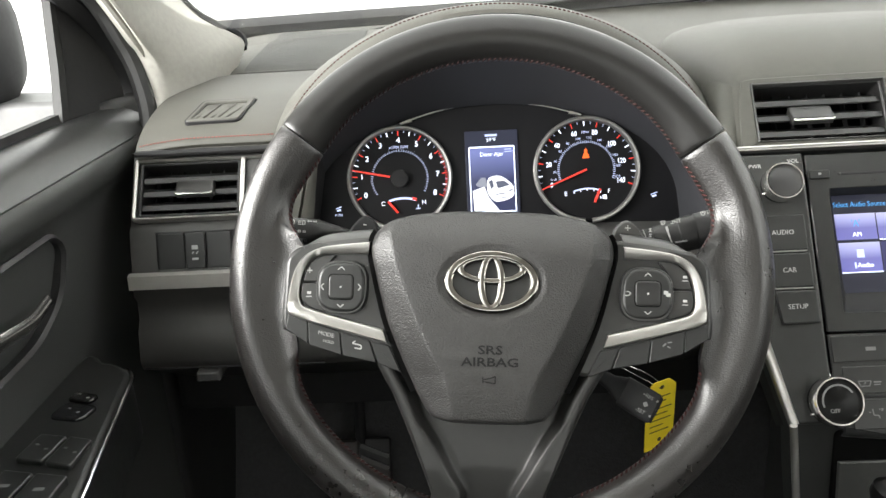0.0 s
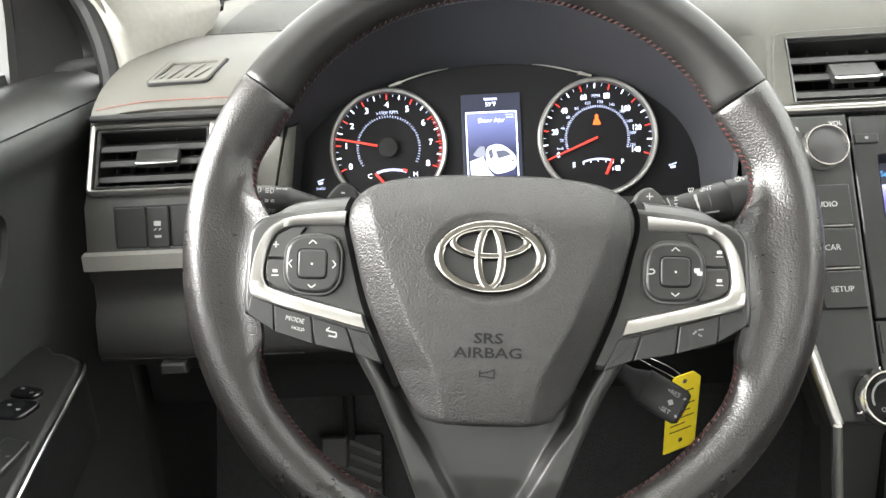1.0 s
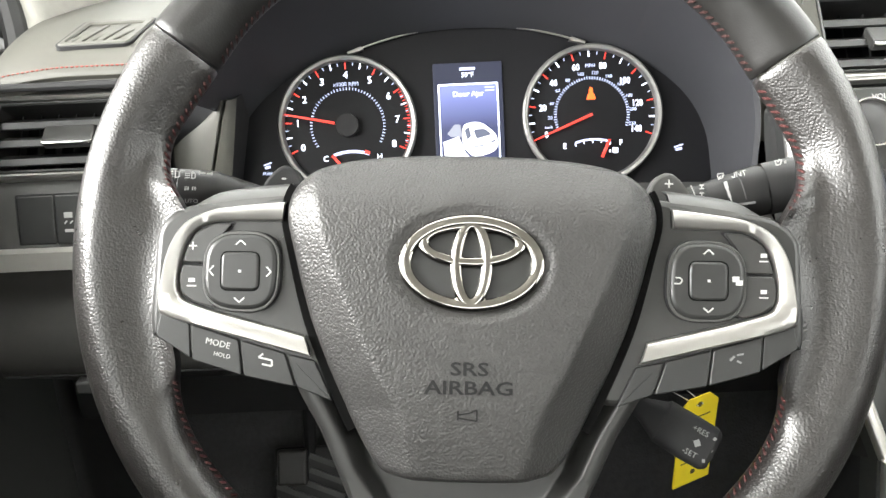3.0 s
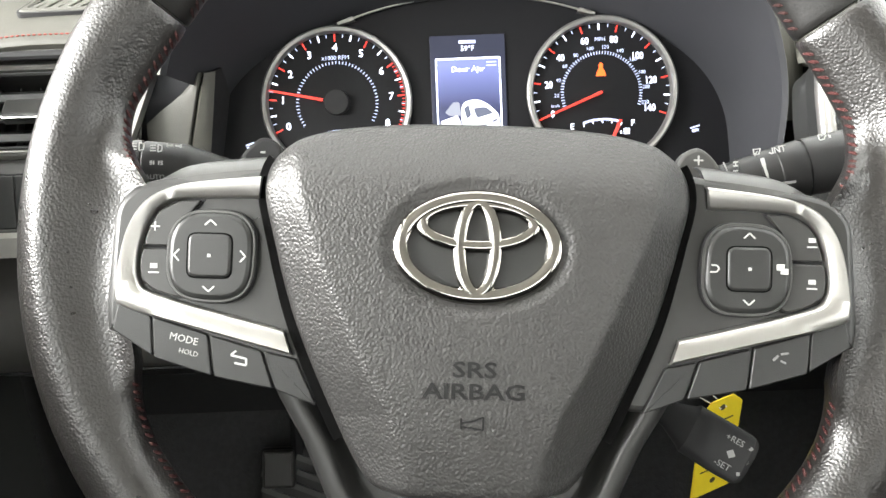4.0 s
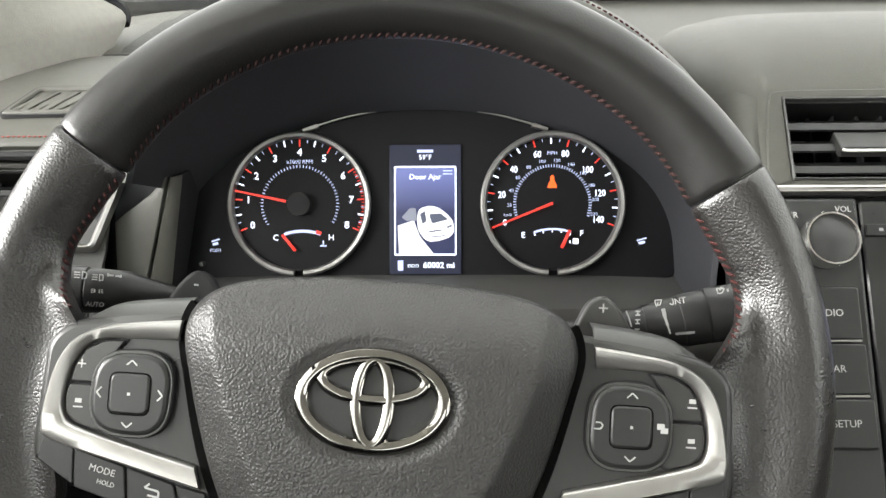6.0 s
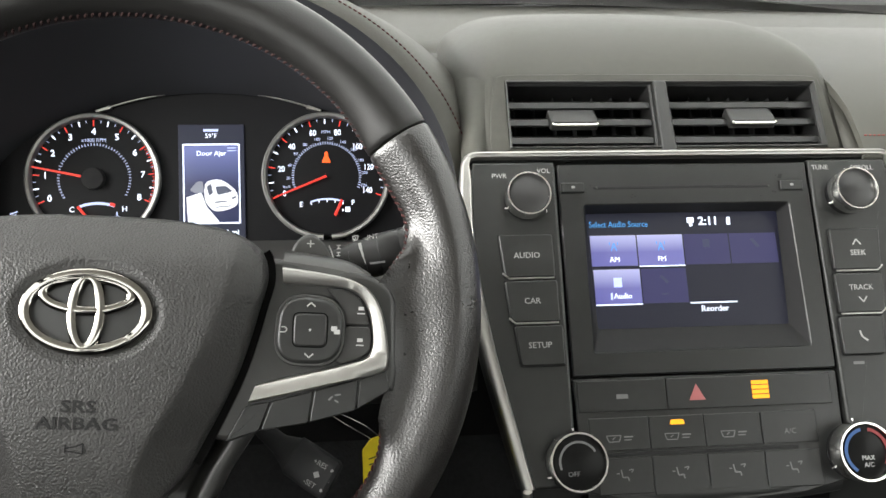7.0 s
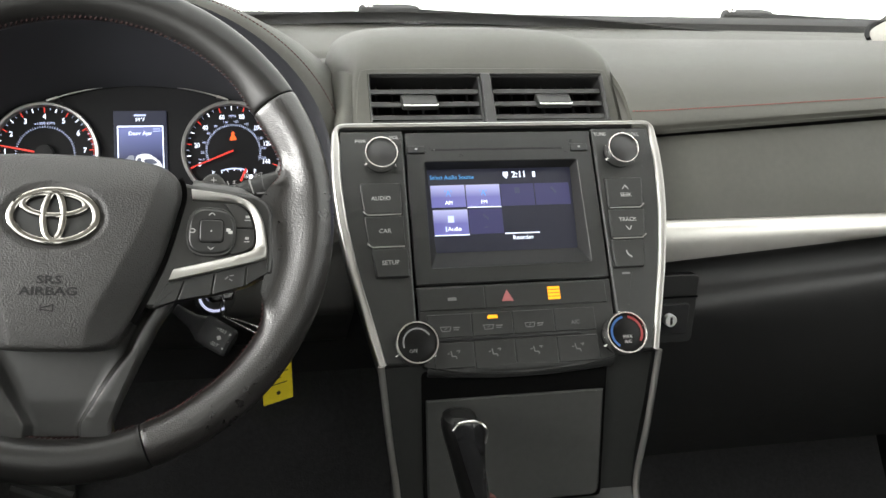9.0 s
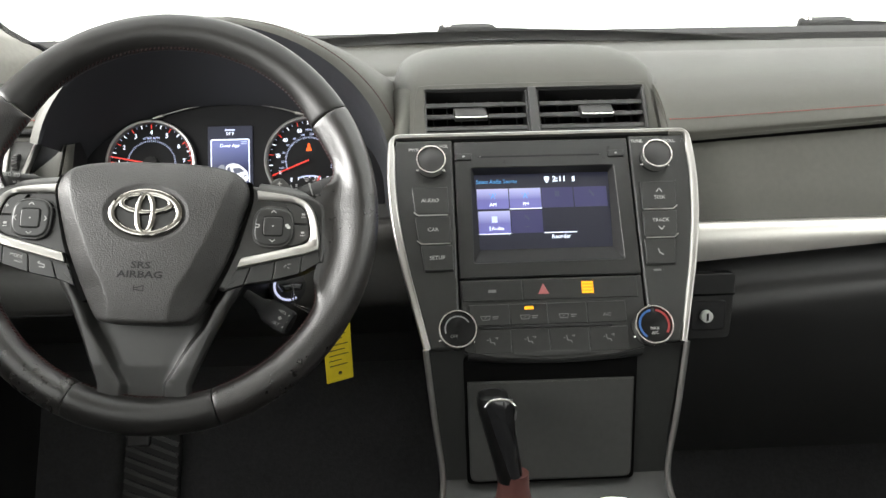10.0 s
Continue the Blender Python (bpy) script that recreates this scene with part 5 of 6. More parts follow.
BR, DP = (0.62, 0.64, 1.0), (0.10, 0.09, 0.46)
for a0, a1, b0, b1 in ((-0.0705, -0.0368, 0.0585, 0.0810), (-0.0358, -0.0020, 0.0585, 0.0810), (-0.0700, -0.0362, 0.0835, 0.1085)):
    tile(a0, a1, b0, b1, BR, DP)
for a0, a1, b0, b1 in ((-0.0010, 0.0325, 0.0585, 0.0810), (0.0335, 0.0690, 0.0585, 0.0810), (-0.0352, -0.0020, 0.0835, 0.1085)):
    part("tile", plate(sp((a0, b1), (a1, b1), (a1, b0), (a0, b0)), 0, 0.0002, 0.00003, seg=1), TDIM, scr, m=SCM)
each_bar([(-0.0358, -0.0816, -0.0020, -0.0816, 0.0007), (-0.0700, -0.1090, -0.0362, -0.1090, 0.0007), (-0.001, -0.1090, 0.0335, -0.1090, 0.0008)], SCM, W_ON, scr, 0.0003, "underline")
lettering("Select Audio Source", 0.0062, SCM, CYAN, scr, -0.0705, -0.0505, 0.0002, align="LEFT", wide=0.86)
lettering("2:11", 0.0088, SCM, W_ON, scr, 0.0190, -0.0490, 0.0002, bold=0.0001)
lettering("AM", 0.0052, SCM, W_ON, scr, -0.0535, -0.0765, 0.0003)
lettering("FM", 0.0052, SCM, W_ON, scr, -0.0187, -0.0765, 0.0003)
lettering("Audio", 0.0054, SCM, W_ON, scr, -0.0500, -0.1030, 0.0003)
lettering("Reorder", 0.0060, SCM, W_ON, scr, 0.0165, -0.1135, 0.0003)
for x in (-0.0535, -0.0187):
    bars([(x - 0.002, -0.0700, x, -0.0640, 0.0007), (x + 0.002, -0.0700, x, -0.0640, 0.0007), (x - 0.001, -0.0675, x + 0.001, -0.0675, 0.0006), (x - 0.003, -0.0635, x - 0.003, -0.0655, 0.0006), (x + 0.003, -0.0635, x + 0.003, -0.0655, 0.0006)], SCM, CYAN, scr, 0.0003, "icon")
each_bar([(-0.0560, -0.0930, -0.0500, -0.0930, 0.0070), (-0.0590, -0.1030, -0.0575, -0.1030, 0.0050)], SCM, W_SOFT, scr, 0.0003, "icon")
each_bar([(0.0030, -0.0480, 0.0080, -0.0480, 0.0038), (0.0050, -0.0500, 0.0060, -0.0525, 0.0020), (0.0330, -0.0490, 0.0355, -0.0490, 0.0055)], SCM, W_ON, scr, 0.0003, "icon")
each_bar([(0.0130, -0.0655, 0.0180, -0.0655, 0.0060), (0.0500, -0.0630, 0.0550, -0.0690, 0.0024), (-0.0210, -0.0890, -0.0160, -0.0940, 0.0020), (-0.0215, -0.1020, -0.0165, -0.1020, 0.0010)], SCM, glow("tile_icon_dim", (0.06, 0.07, 0.14), 0.8), scr, 0.0003, "icon")
# disc slot and its two keys
part("disc_slot", plate(rpoly(sp((-0.0680, 0.0272), (0.0630, 0.0272), (0.0630, 0.0252), (-0.0680, 0.0252)), 0.0005), 0.0020, 0.0032, 0.0003), MATT, radio, m=SM)
for x in (-0.0835, 0.0795):
    k = part("disc_key", plate(rpoly(sp((x - 0.0085, 0.0300), (x + 0.0085, 0.0300), (x + 0.0085, 0.0225), (x - 0.0085, 0.0225)), 0.001), 0.002, 0.0050, 0.0008), STACK, radio, m=SM)
    bars([(x - 0.0012, -0.0260, x + 0.0012, -0.0260, 0.0018)], SM, MARK, k, 0.0051, "icon")
for x in (-0.0660, 0.0625):
    part("slot_screw", lathe([(0.0003, 0), (0.0010, 0), (0.0008, 0.0006), (0.0003, 0.0007)], 10), GREYTRIM, radio, m=SM @ Matrix.Translation((x, -0.0262, 0.003)))


def knob(name, a, b, r, h, label, face):
    m = SM @ Matrix.Translation((a, -b, 0.004))
    k = part(name, lathe([(0.001, 0), (r * 0.97, 0), (r, 0.002), (r * 0.98, h * 0.55), (r * 0.93, h * 0.62), (0.001, h * 0.62)], 40), GLOSS, radio if b < 0.1 else climate, label, m=m)
    part("chrome_ring", loft([[(q * math.cos(t), q * math.sin(t), z) for t in np.linspace(0, 2 * math.pi, 48, endpoint=False)] for q, z in ((r * 1.01, h * 0.30), (r * 1.04, h * 0.55), (r * 1.02, h * 0.85), (r * 0.98, h * 1.0), (r * 0.92, h * 1.0), (r * 0.87, h * 0.90), (r * 0.85, h * 0.60))], cap0=False, cap1=False), CHROME, k, "bright chrome ring", m=m)
    part("cap", lathe([(0.001, h * 0.5), (r * 0.875, h * 0.5), (r * 0.875, h * 0.84), (r * 0.80, h * 0.89), (0.001, h * 0.94)], 40), face, k, m=m)
    for i in range(3):
        t = radians(90 + 120 * i)
        part("grip_notch", box(-0.0006, 0.0006, -0.0025, 0.0025, 0, 0.002, 0.0003), CHROME, k, m=m @ pose(r * 1.0 * math.cos(t), r * 1.0 * math.sin(t), h * 0.2, 0, 0, 90 * i))
    return k, m


climate = thing("climate_panel", (0.406, 0.63, 0.58), "black climate control panel with two chrome-ringed knobs", "climate control")
CAP = material("knob_cap", (0.028, 0.028, 0.028), 0.4, grain=0.1, scale=2500)
knob("volume_knob", -0.1185, 0.0345, 0.0155, 0.017, "black volume knob with chrome ring", CAP)
knob("tune_knob", 0.1195, 0.0340, 0.0158, 0.017, "black tuning knob with chrome ring", CAP)
fan, FMX = knob("fan_knob", -0.0985, 0.2140, 0.0190, 0.018, "black fan speed knob with chrome ring", KNOB)
tmp_k, TMX = knob("temperature_knob", 0.0955, 0.2160, 0.0195, 0.018, "black temperature knob with chrome ring", KNOB)
BLUE, RED = glow("blue_arc", (0.05, 0.16, 0.45), 0.5), glow("red_arc", (0.45, 0.05, 0.05), 0.45)
arc(0.0125, 30, 200, 0.0014, FMX, DIM, fan, "fan_scale", z=0.0166)
lettering("OFF", 0.0045, FMX, DIM, fan, -0.004, -0.0075, 0.0170)
arc(0.0145, 100, 235, 0.0022, TMX, BLUE, tmp_k, "blue_arc", z=0.0166)
arc(0.0145, -35, 80, 0.0022, TMX, RED, tmp_k, "red_arc", z=0.0166)
lettering("MAX", 0.0042, TMX, MARK, tmp_k, 0, -0.0040, 0.0170)
lettering("A/C", 0.0042, TMX, MARK, tmp_k, 0, -0.0085, 0.0170)

# side buttons
for s in (-1, 1):
    for j, (b0, b1, a0, a1) in enumerate(((0.0605, 0.0905, 0.1015, 0.1395), (0.0930, 0.1215, 0.1005, 0.1370), (0.1240, 0.1510, 0.0990, 0.1320))):
        q = sp((s * a0, b1), (s * (a1 - 0.003), b1), (s * a1, b0), (s * a0, b0))
        k = part("button", plate(rpoly(q, 0.002), 0.001, 0.0072, 0.0010), WING, radio, "flat dark button with white lettering", m=SM)
        part("button_gap", plate(rpoly(inset(q, -0.0008), 0.002), 0.001, 0.0043, 0.0001), MATT, k, m=SM)
        if j < 2:
            part("button_edge", sweep([(s * (a0 + 0.001), -b1 - 0.0008, 0.0068), (s * (a1 - 0.006), -b1 - 0.0008, 0.0068), (s * (a1 - 0.0015), -b1 + 0.003, 0.0064)], circle(0.0007, 6), (0, 0, 1)), SILVER, k, "thin chrome edge", m=SM)
        cx, cy = s * (a0 + a1) / 2, -(b0 + b1) / 2
        if s < 0:
            lettering(("AUDIO", "CAR", "SETUP")[j], 0.0058, SM, MARK, k, cx, cy, 0.0073)
        elif j == 0:
            lettering("SEEK", 0.0056, SM, MARK, k, cx, cy - 0.003, 0.0073)
            bars([(cx - 0.003, cy + 0.003, cx, cy + 0.007, 0.0009), (cx, cy + 0.007, cx + 0.003, cy + 0.003, 0.0009)], SM, MARK, k, 0.0073, "arrow")
        elif j == 1:
            lettering("TRACK", 0.0056, SM, MARK, k, cx, cy + 0.0035, 0.0073)
            bars([(cx - 0.003, cy - 0.003, cx, cy - 0.007, 0.0009), (cx, cy - 0.007, cx + 0.003, cy - 0.003, 0.0009)], SM, MARK, k, 0.0073, "arrow")
        else:
            bars([(cx - 0.003, cy + 0.003, cx - 0.002, cy - 0.001, 0.0012), (cx - 0.002, cy - 0.001, cx + 0.002, cy - 0.004, 0.0012)], SM, MARK, k, 0.0073, "icon")
for x, y, w in ((-0.136, -0.017, "PWR"), (-0.104, -0.0135, "VOL"), (0.1035, -0.013, "TUNE"), (0.1360, -0.0135, "SCROLL")):
    lettering(w, 0.0050, SM, MARK, radio, x, y, 0.0042, turn=0)
bars([(0.106, -0.1565, 0.114, -0.1565, 0.0020)], SM, DIM, radio, 0.0042, "print_bar")

# climate panel rows
ledger = [(-0.0935, 0.1605), (0.0935, 0.1605), (0.0920, 0.2340), (0.060, 0.2410), (0.0, 0.2450), (-0.060, 0.2410), (-0.0920, 0.2340)]
part("panel", plate(rpoly(sp(*ledger), 0.002), -0.012, 0.0015, 0.001), STACK, climate, "satin black panel", m=SM)
for j, (b0, b1, xs) in enumerate(((0.1622, 0.1832, (-0.0920, -0.0300, 0.0880)), (0.1870, 0.2085, (-0.0860, -0.0445, -0.0060, 0.0340, 0.0740)), (0.2130, 0.2345, (-0.0820, -0.0445, -0.0060, 0.0340, 0.0740)))):
    for x0, x1 in zip(xs, xs[1:]):
        drop = 0.004 * (1 - ((x0 + x1) / 0.18) ** 2) if j == 2 else 0
        k = part("button", plate(rpoly(sp((x0 + 0.0004, b1 + drop), (x1 - 0.0004, b1 + drop), (x1 - 0.0004, b0), (x0 + 0.0004, b0)), 0.0008), 0.0, 0.0026, 0.0006), STACK, climate, m=SM)
        cx, cy = (x0 + x1) / 2, -(b0 + b1) / 2
        if j == 1:
            if x0 > 0.03:
                lettering("A/C", 0.0052, SM, DIM, k, cx, cy - 0.003, 0.0027)
            else:
                q, r = cx - 0.004, cy - 0.003
                bars([(q - 0.005, r + 0.002, q + 0.005, r + 0.002, 0.0006), (q - 0.005, r + 0.002, q - 0.0035, r - 0.002, 0.0006), (q - 0.0035, r - 0.002, q + 0.0035, r - 0.002, 0.0006), (q + 0.0035, r - 0.002, q + 0.005, r + 0.002, 0.0006), (q - 0.001, r - 0.0005, q + 0.001, r + 0.001, 0.0006), (q + 0.007, r + 0.001, q + 0.013, r + 0.001, 0.0010), (q + 0.007, r - 0.001, q + 0.012, r - 0.001, 0.0007)], SM, DIM, k, 0.0027, "icon")
        if j == 2:
            bars([(cx - 0.0030, cy + 0.0030, cx - 0.0022, cy - 0.0020, 0.0009), (cx - 0.0022, cy - 0.0020, cx + 0.0014, cy - 0.0020, 0.0009), (cx + 0.0014, cy - 0.0020, cx + 0.0020, cy - 0.0045, 0.0009), (cx - 0.0062, cy + 0.0005, cx - 0.0042, cy + 0.0005, 0.0007), (cx + 0.0022, cy + 0.0026, cx + 0.0052, cy + 0.0030, 0.0007), (cx + 0.0040, cy + 0.0010, cx + 0.0055, cy + 0.0030, 0.0007)], SM, DIM, k, 0.0027, "icon")
        if j == 0 and x0 < -0.05:
            bars([(cx - 0.004, cy - 0.0005, cx + 0.004, cy - 0.0005, 0.0030)], SM, DIM, k, 0.0027, "icon")
HAZ = material("red_print", (0.42, 0.13, 0.13), 0.5)
part("hazard_mark", plate(sp((-0.0145, 0.1775), (-0.0030, 0.1775), (-0.0088, 0.1665)), 0.0026, 0.0029, 0.0001), HAZ, climate, "pale red hazard triangle", m=SM)
AMB = glow("amber_lamp", (1.0, 0.42, 0.01), 1.6)
for i, y in enumerate((0.1672, 0.1704, 0.1736, 0.1768)):
    part("airbag_lamp", plate(rpoly(sp((0.0305, y + 0.0012), (0.0425, y + 0.0012), (0.0425, y - 0.0014), (0.0305, y - 0.0014)), 0.0004), 0.0026, 0.0029, 0.0001), AMB, climate, "glowing amber lamp", m=SM)
part("button_lamp", plate(rpoly(sp((-0.0300, 0.1930), (-0.0195, 0.1930), (-0.0205, 0.1898), (-0.0290, 0.1898)), 0.001), 0.0026, 0.0030, 0.0001), AMB, climate, "glowing amber lamp", m=SM)
part("slot", plate(sp((-0.0760, 0.2120), (0.0580, 0.2120), (0.0580, 0.2096), (-0.0760, 0.2096)), 0.0010, 0.0036, 0.0003), MATT, climate, m=SM)

# lower fascia, storage lid and console
fas = thing("console", (0.406, 0.35, FLOOR), "black centre console running back from the stack", "console")
part("lower_fascia", sheet([[(0.406 + a, y - 0.004, z) for a in np.linspace(-hw, hw, 9)] for hw, y, z in ((0.1295, 0.618, 0.552), (0.1250, 0.6155, 0.50), (0.1190, 0.613, 0.45), (0.1165, 0.611, 0.405), (0.118, 0.594, 0.388), (0.12, 0.56, 0.382))], 0.02, (0, 1, 0)), WING, fas, "dark grey panel round the storage lid")
rec = frame_of((0.4015, 0.6065, 0.4620), (1, 0, 0), (0, 0.10, 1))
# Black plate round the lid gives its joint the depth of shade.
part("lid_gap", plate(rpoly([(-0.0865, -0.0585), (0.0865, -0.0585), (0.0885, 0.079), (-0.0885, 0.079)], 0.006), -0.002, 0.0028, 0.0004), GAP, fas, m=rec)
lip = []
for x in np.linspace(0.318, 0.494, 14):
    bow = 0.004 * (1 - ((x - 0.406) / 0.09) ** 2)
    lip.append(curve([(x, 0.610, 0.552), (x, 0.6060 - bow, 0.546), (x, 0.6065 - bow, 0.5395 - bow), (x, 0.614, 0.5350 - bow), (x, 0.626, 0.5340 - bow)], 4))
part("overhang", sheet(lip, 0.003, (0, 1, 0)), STACK, fas, "curved black lip over the storage lid")
part("storage_lid", plate(rpoly([(-0.0832, -0.0555), (0.0832, -0.0555), (0.0850, 0.0520), (-0.0850, 0.0520)], [0.008, 0.008, 0.001, 0.001]), 0.0, 0.0050, 0.0018), CONSOLE, fas, "flat dark grey storage lid", m=rec)
for s in (-1, 1):
    path = curve([(0.406 + s * 0.1306, 0.6020, 0.5535), (0.406 + s * 0.1235, 0.597, 0.48), (0.406 + s * 0.1170, 0.5955, 0.425), (0.406 + s * 0.1175, 0.589, 0.398), (0.406 + s * 0.125, 0.575, 0.375), (0.406 + s * 0.130, 0.52, 0.362), (0.406 + s * 0.130, 0.40, 0.36)], 6)
    part("silver_rail", sweep(path, circle(0.0031, 12), (0, -1, 0.1)), SILVER, fas, "bright silver console rail", sharp=60)
    part("console_side", sheet([[(0.406 + s * (0.116 if y < 0.6 else 0.110), y, z) for z in (FLOOR, 0.2, 0.36 if y < 0.6 else 0.54)] for y in (-0.10, 0.2, 0.5, 0.598, 0.66, 0.70)], 0.006, (-s, 0, 0)), HARD, fas)
part("console_top", sheet([[(0.406 + a, y, z - 0.004 * (a / 0.13) ** 2) for a in np.linspace(-0.128, 0.128, 9)] for y, z in ((0.575, 0.384), (0.50, 0.378), (0.40, 0.372), (0.2, 0.37), (-0.10, 0.37))], 0.01), STACK, fas, "black console top")
CUP = Matrix.Translation((0.461, 0.545, 0.388))
part("cup_well", loft([[(q * math.cos(t), q * math.sin(t), z) for t in np.linspace(0, 2 * math.pi, 40, endpoint=False)] for q, z in ((0.042, -0.006), (0.042, 0.001), (0.038, 0.001), (0.037, -0.004))], cap1=True), MATT, fas, "dark cup well", m=CUP)
part("cup_ring", sweep([(0.040 * math.cos(t), 0.040 * math.sin(t), 0.001) for t in np.linspace(0, 2 * math.pi, 48, endpoint=False)], circle(0.0026, 10), (0, 0, 1), True), CHROME, fas, "chrome cup holder ring", m=CUP)

# gear selector
GX = Matrix.Translation((0.0, 0.060, -0.018))
gs = thing("gear_selector", (0.355, 0.56, 0.375), "gear lever with a gloss black knob and chrome top", "gear lever")
BOOT = material("red_brown_boot", (0.10, 0.035, 0.03), 0.6, grain=0.4, scale=500)
part("boot", loft([[(0.3565 + r * 1.2 * math.cos(t), 0.492 + r * math.sin(t), z) for t in np.linspace(0, 2 * math.pi, 20, endpoint=False)] for r, z in ((0.045, 0.376), (0.030, 0.390), (0.018, 0.415), (0.013, 0.445), (0.0125, 0.462))]), BOOT, gs, "dark red stitched boot", m=GX)
kn = []
for x, y, z, rx, ry in ((0.3535, 0.493, 0.455, 0.0125, 0.013), (0.350, 0.494, 0.475, 0.0135, 0.014), (0.344, 0.496, 0.505, 0.0150, 0.016), (0.3400, 0.498, 0.526, 0.0168, 0.019), (0.3385, 0.499, 0.534, 0.0165, 0.0185), (0.3378, 0.4995, 0.541, 0.0140, 0.0155), (0.3376, 0.500, 0.5435, 0.0080, 0.009)):
    kn.append([(x + rx * math.copysign(abs(math.cos(t)) ** 0.8, math.cos(t)), y + ry * math.copysign(abs(math.sin(t)) ** 0.8, math.sin(t)), z) for t in np.linspace(0, 2 * math.pi, 28, endpoint=False)])
kb = part("knob", loft(kn), KNOB, gs, "dark leather gear knob", m=GX)
part("gloss_insert", loft([[(x + a * w, y - 0.0005 - d * (1 - a * a), z) for a in np.linspace(-1, 1, 9)] for x, y, z, w, d in ((0.3560, 0.4835, 0.462, 0.0060, 0.004), (0.351, 0.481, 0.49, 0.0075, 0.005), (0.346, 0.4785, 0.515, 0.0100, 0.005), (0.343, 0.478, 0.536, 0.0130, 0.003), (0.3415, 0.482, 0.5455, 0.0125, 0.003))], closed=False), GLOSS, kb, "gloss black insert", m=GX)
part("chrome_edge", sweep(curve([(0.3555, 0.477, 0.5265), (0.3560, 0.4765, 0.539), (0.349, 0.4785, 0.5455), (0.334, 0.4785, 0.5455), (0.3275, 0.477, 0.540)], 5), circle(0.0013, 8), (0, -1, 0.2)), CHROME, kb, "chrome edge of the knob", m=GX)


# ---- driver's door ----
door = thing("door_1", (-0.36, 0.35, FLOOR), "dark car door panel with armrest, switches and chrome lever", "car door", kind="structure")
rows = []
for y in np.linspace(-0.40, 0.915, 30):
    q = 0.0
    rows.append(curve([(-0.372, y, 0.778), (-0.362 + q, y, 0.7815), (-0.345 + q, y, 0.7795), (-0.322 + q * 1.4, y, 0.768), (-0.309 + q * 1.2, y, 0.752), (-0.312 + q, y, 0.735), (-0.328, y, 0.715), (-0.338, y, 0.66), (-0.345, y, 0.58), (-0.347, y, 0.40), (-0.352, y, FLOOR)], 3))
part("door_panel", sheet(rows, 0.012, (-1, 0, 0)), DOOR, door, "black grained door panel")
ledge = [[(x, y, z + 0.003) for x, z in ((-0.368, 0.780), (-0.345, 0.7805), (-0.325, 0.7705), (-0.312, 0.757))] for y in np.linspace(-0.40, 0.905, 20)]
part("window_ledge", sheet(ledge, 0.003, (-0.3, 0, -1)), PANEL, door, "grey padded window ledge")
part("window_seal", sweep([(-0.373, y, 0.785) for y in np.linspace(-0.40, 0.82, 10)], [(-0.005, -0.006), (0.005, -0.006), (0.004, 0.006), (-0.004, 0.006)]), RUBBER, door)
# mirror triangle and window frame
part("sail_panel", sheet([[(-0.362, 0.822, 0.770), (-0.354, 0.865, 0.774), (-0.340, 0.915, 0.774)], [(-0.371, 0.845, 0.800), (-0.362, 0.885, 0.800), (-0.351, 0.935, 0.800)], [(-0.375, 0.865, 0.828), (-0.368, 0.90, 0.828), (-0.360, 0.940, 0.826)], [(-0.379, 0.880, 0.865), (-0.374, 0.91, 0.858), (-0.367, 0.940, 0.852)], [(-0.386, 0.893, 0.905), (-0.381, 0.92, 0.895), (-0.375, 0.945, 0.885)]], 0.01, (-1, 0, 0)), MATT, door, "black mirror corner panel")
part("window_bar", sweep([(-0.367, 0.815, 0.765), (-0.380, 0.858, 0.828), (-0.388, 0.886, 0.892), (-0.395, 0.90, 0.95)], [(-0.0045, -0.006), (0.0045, -0.006), (0.0045, 0.006), (-0.0045, 0.006)], (0, 1, 0)), RUBBER, door, "black window channel")
part("upper_frame", sweep(curve([(-0.338, 0.960, 0.700), (-0.350, 0.962, 0.775), (-0.362, 0.960, 0.830), (-0.374, 0.935, 0.875), (-0.384, 0.865, 0.925), (-0.380, 0.74, 0.985), (-0.375, 0.52, 1.095), (-0.36, 0.30, 1.18), (-0.34, 0.0, 1.22)], 5), circle(0.020, 8), (0, 1, 0)), MATT, door, "black door window frame")
# armrest with switches
arm_o = curve([(-0.352, 0.700), (-0.320, 0.712), (-0.298, 0.700), (-0.2855, 0.683), (-0.2775, 0.640), (-0.263, 0.560), (-0.252, 0.500), (-0.240, 0.40), (-0.238, 0.10), (-0.30, -0.05), (-0.352, -0.05), (-0.352, 0.35)], 5, True)
arm = part("armrest", plate(arm_o, 0.515, 0.577, 0.006), PANEL, door, "dark armrest with a switch panel")
part("chrome_edge", sweep(curve([(-0.2945, 0.6975, 0.5755), (-0.2835, 0.680, 0.576), (-0.2755, 0.640, 0.576), (-0.261, 0.560, 0.576), (-0.250, 0.500, 0.576), (-0.238, 0.40, 0.576)], 6), circle(0.0016, 8), (0, 0, 1)), CHROME, arm, "thin chrome edge line")
AM = Matrix.Translation((0, 0, 0.577))
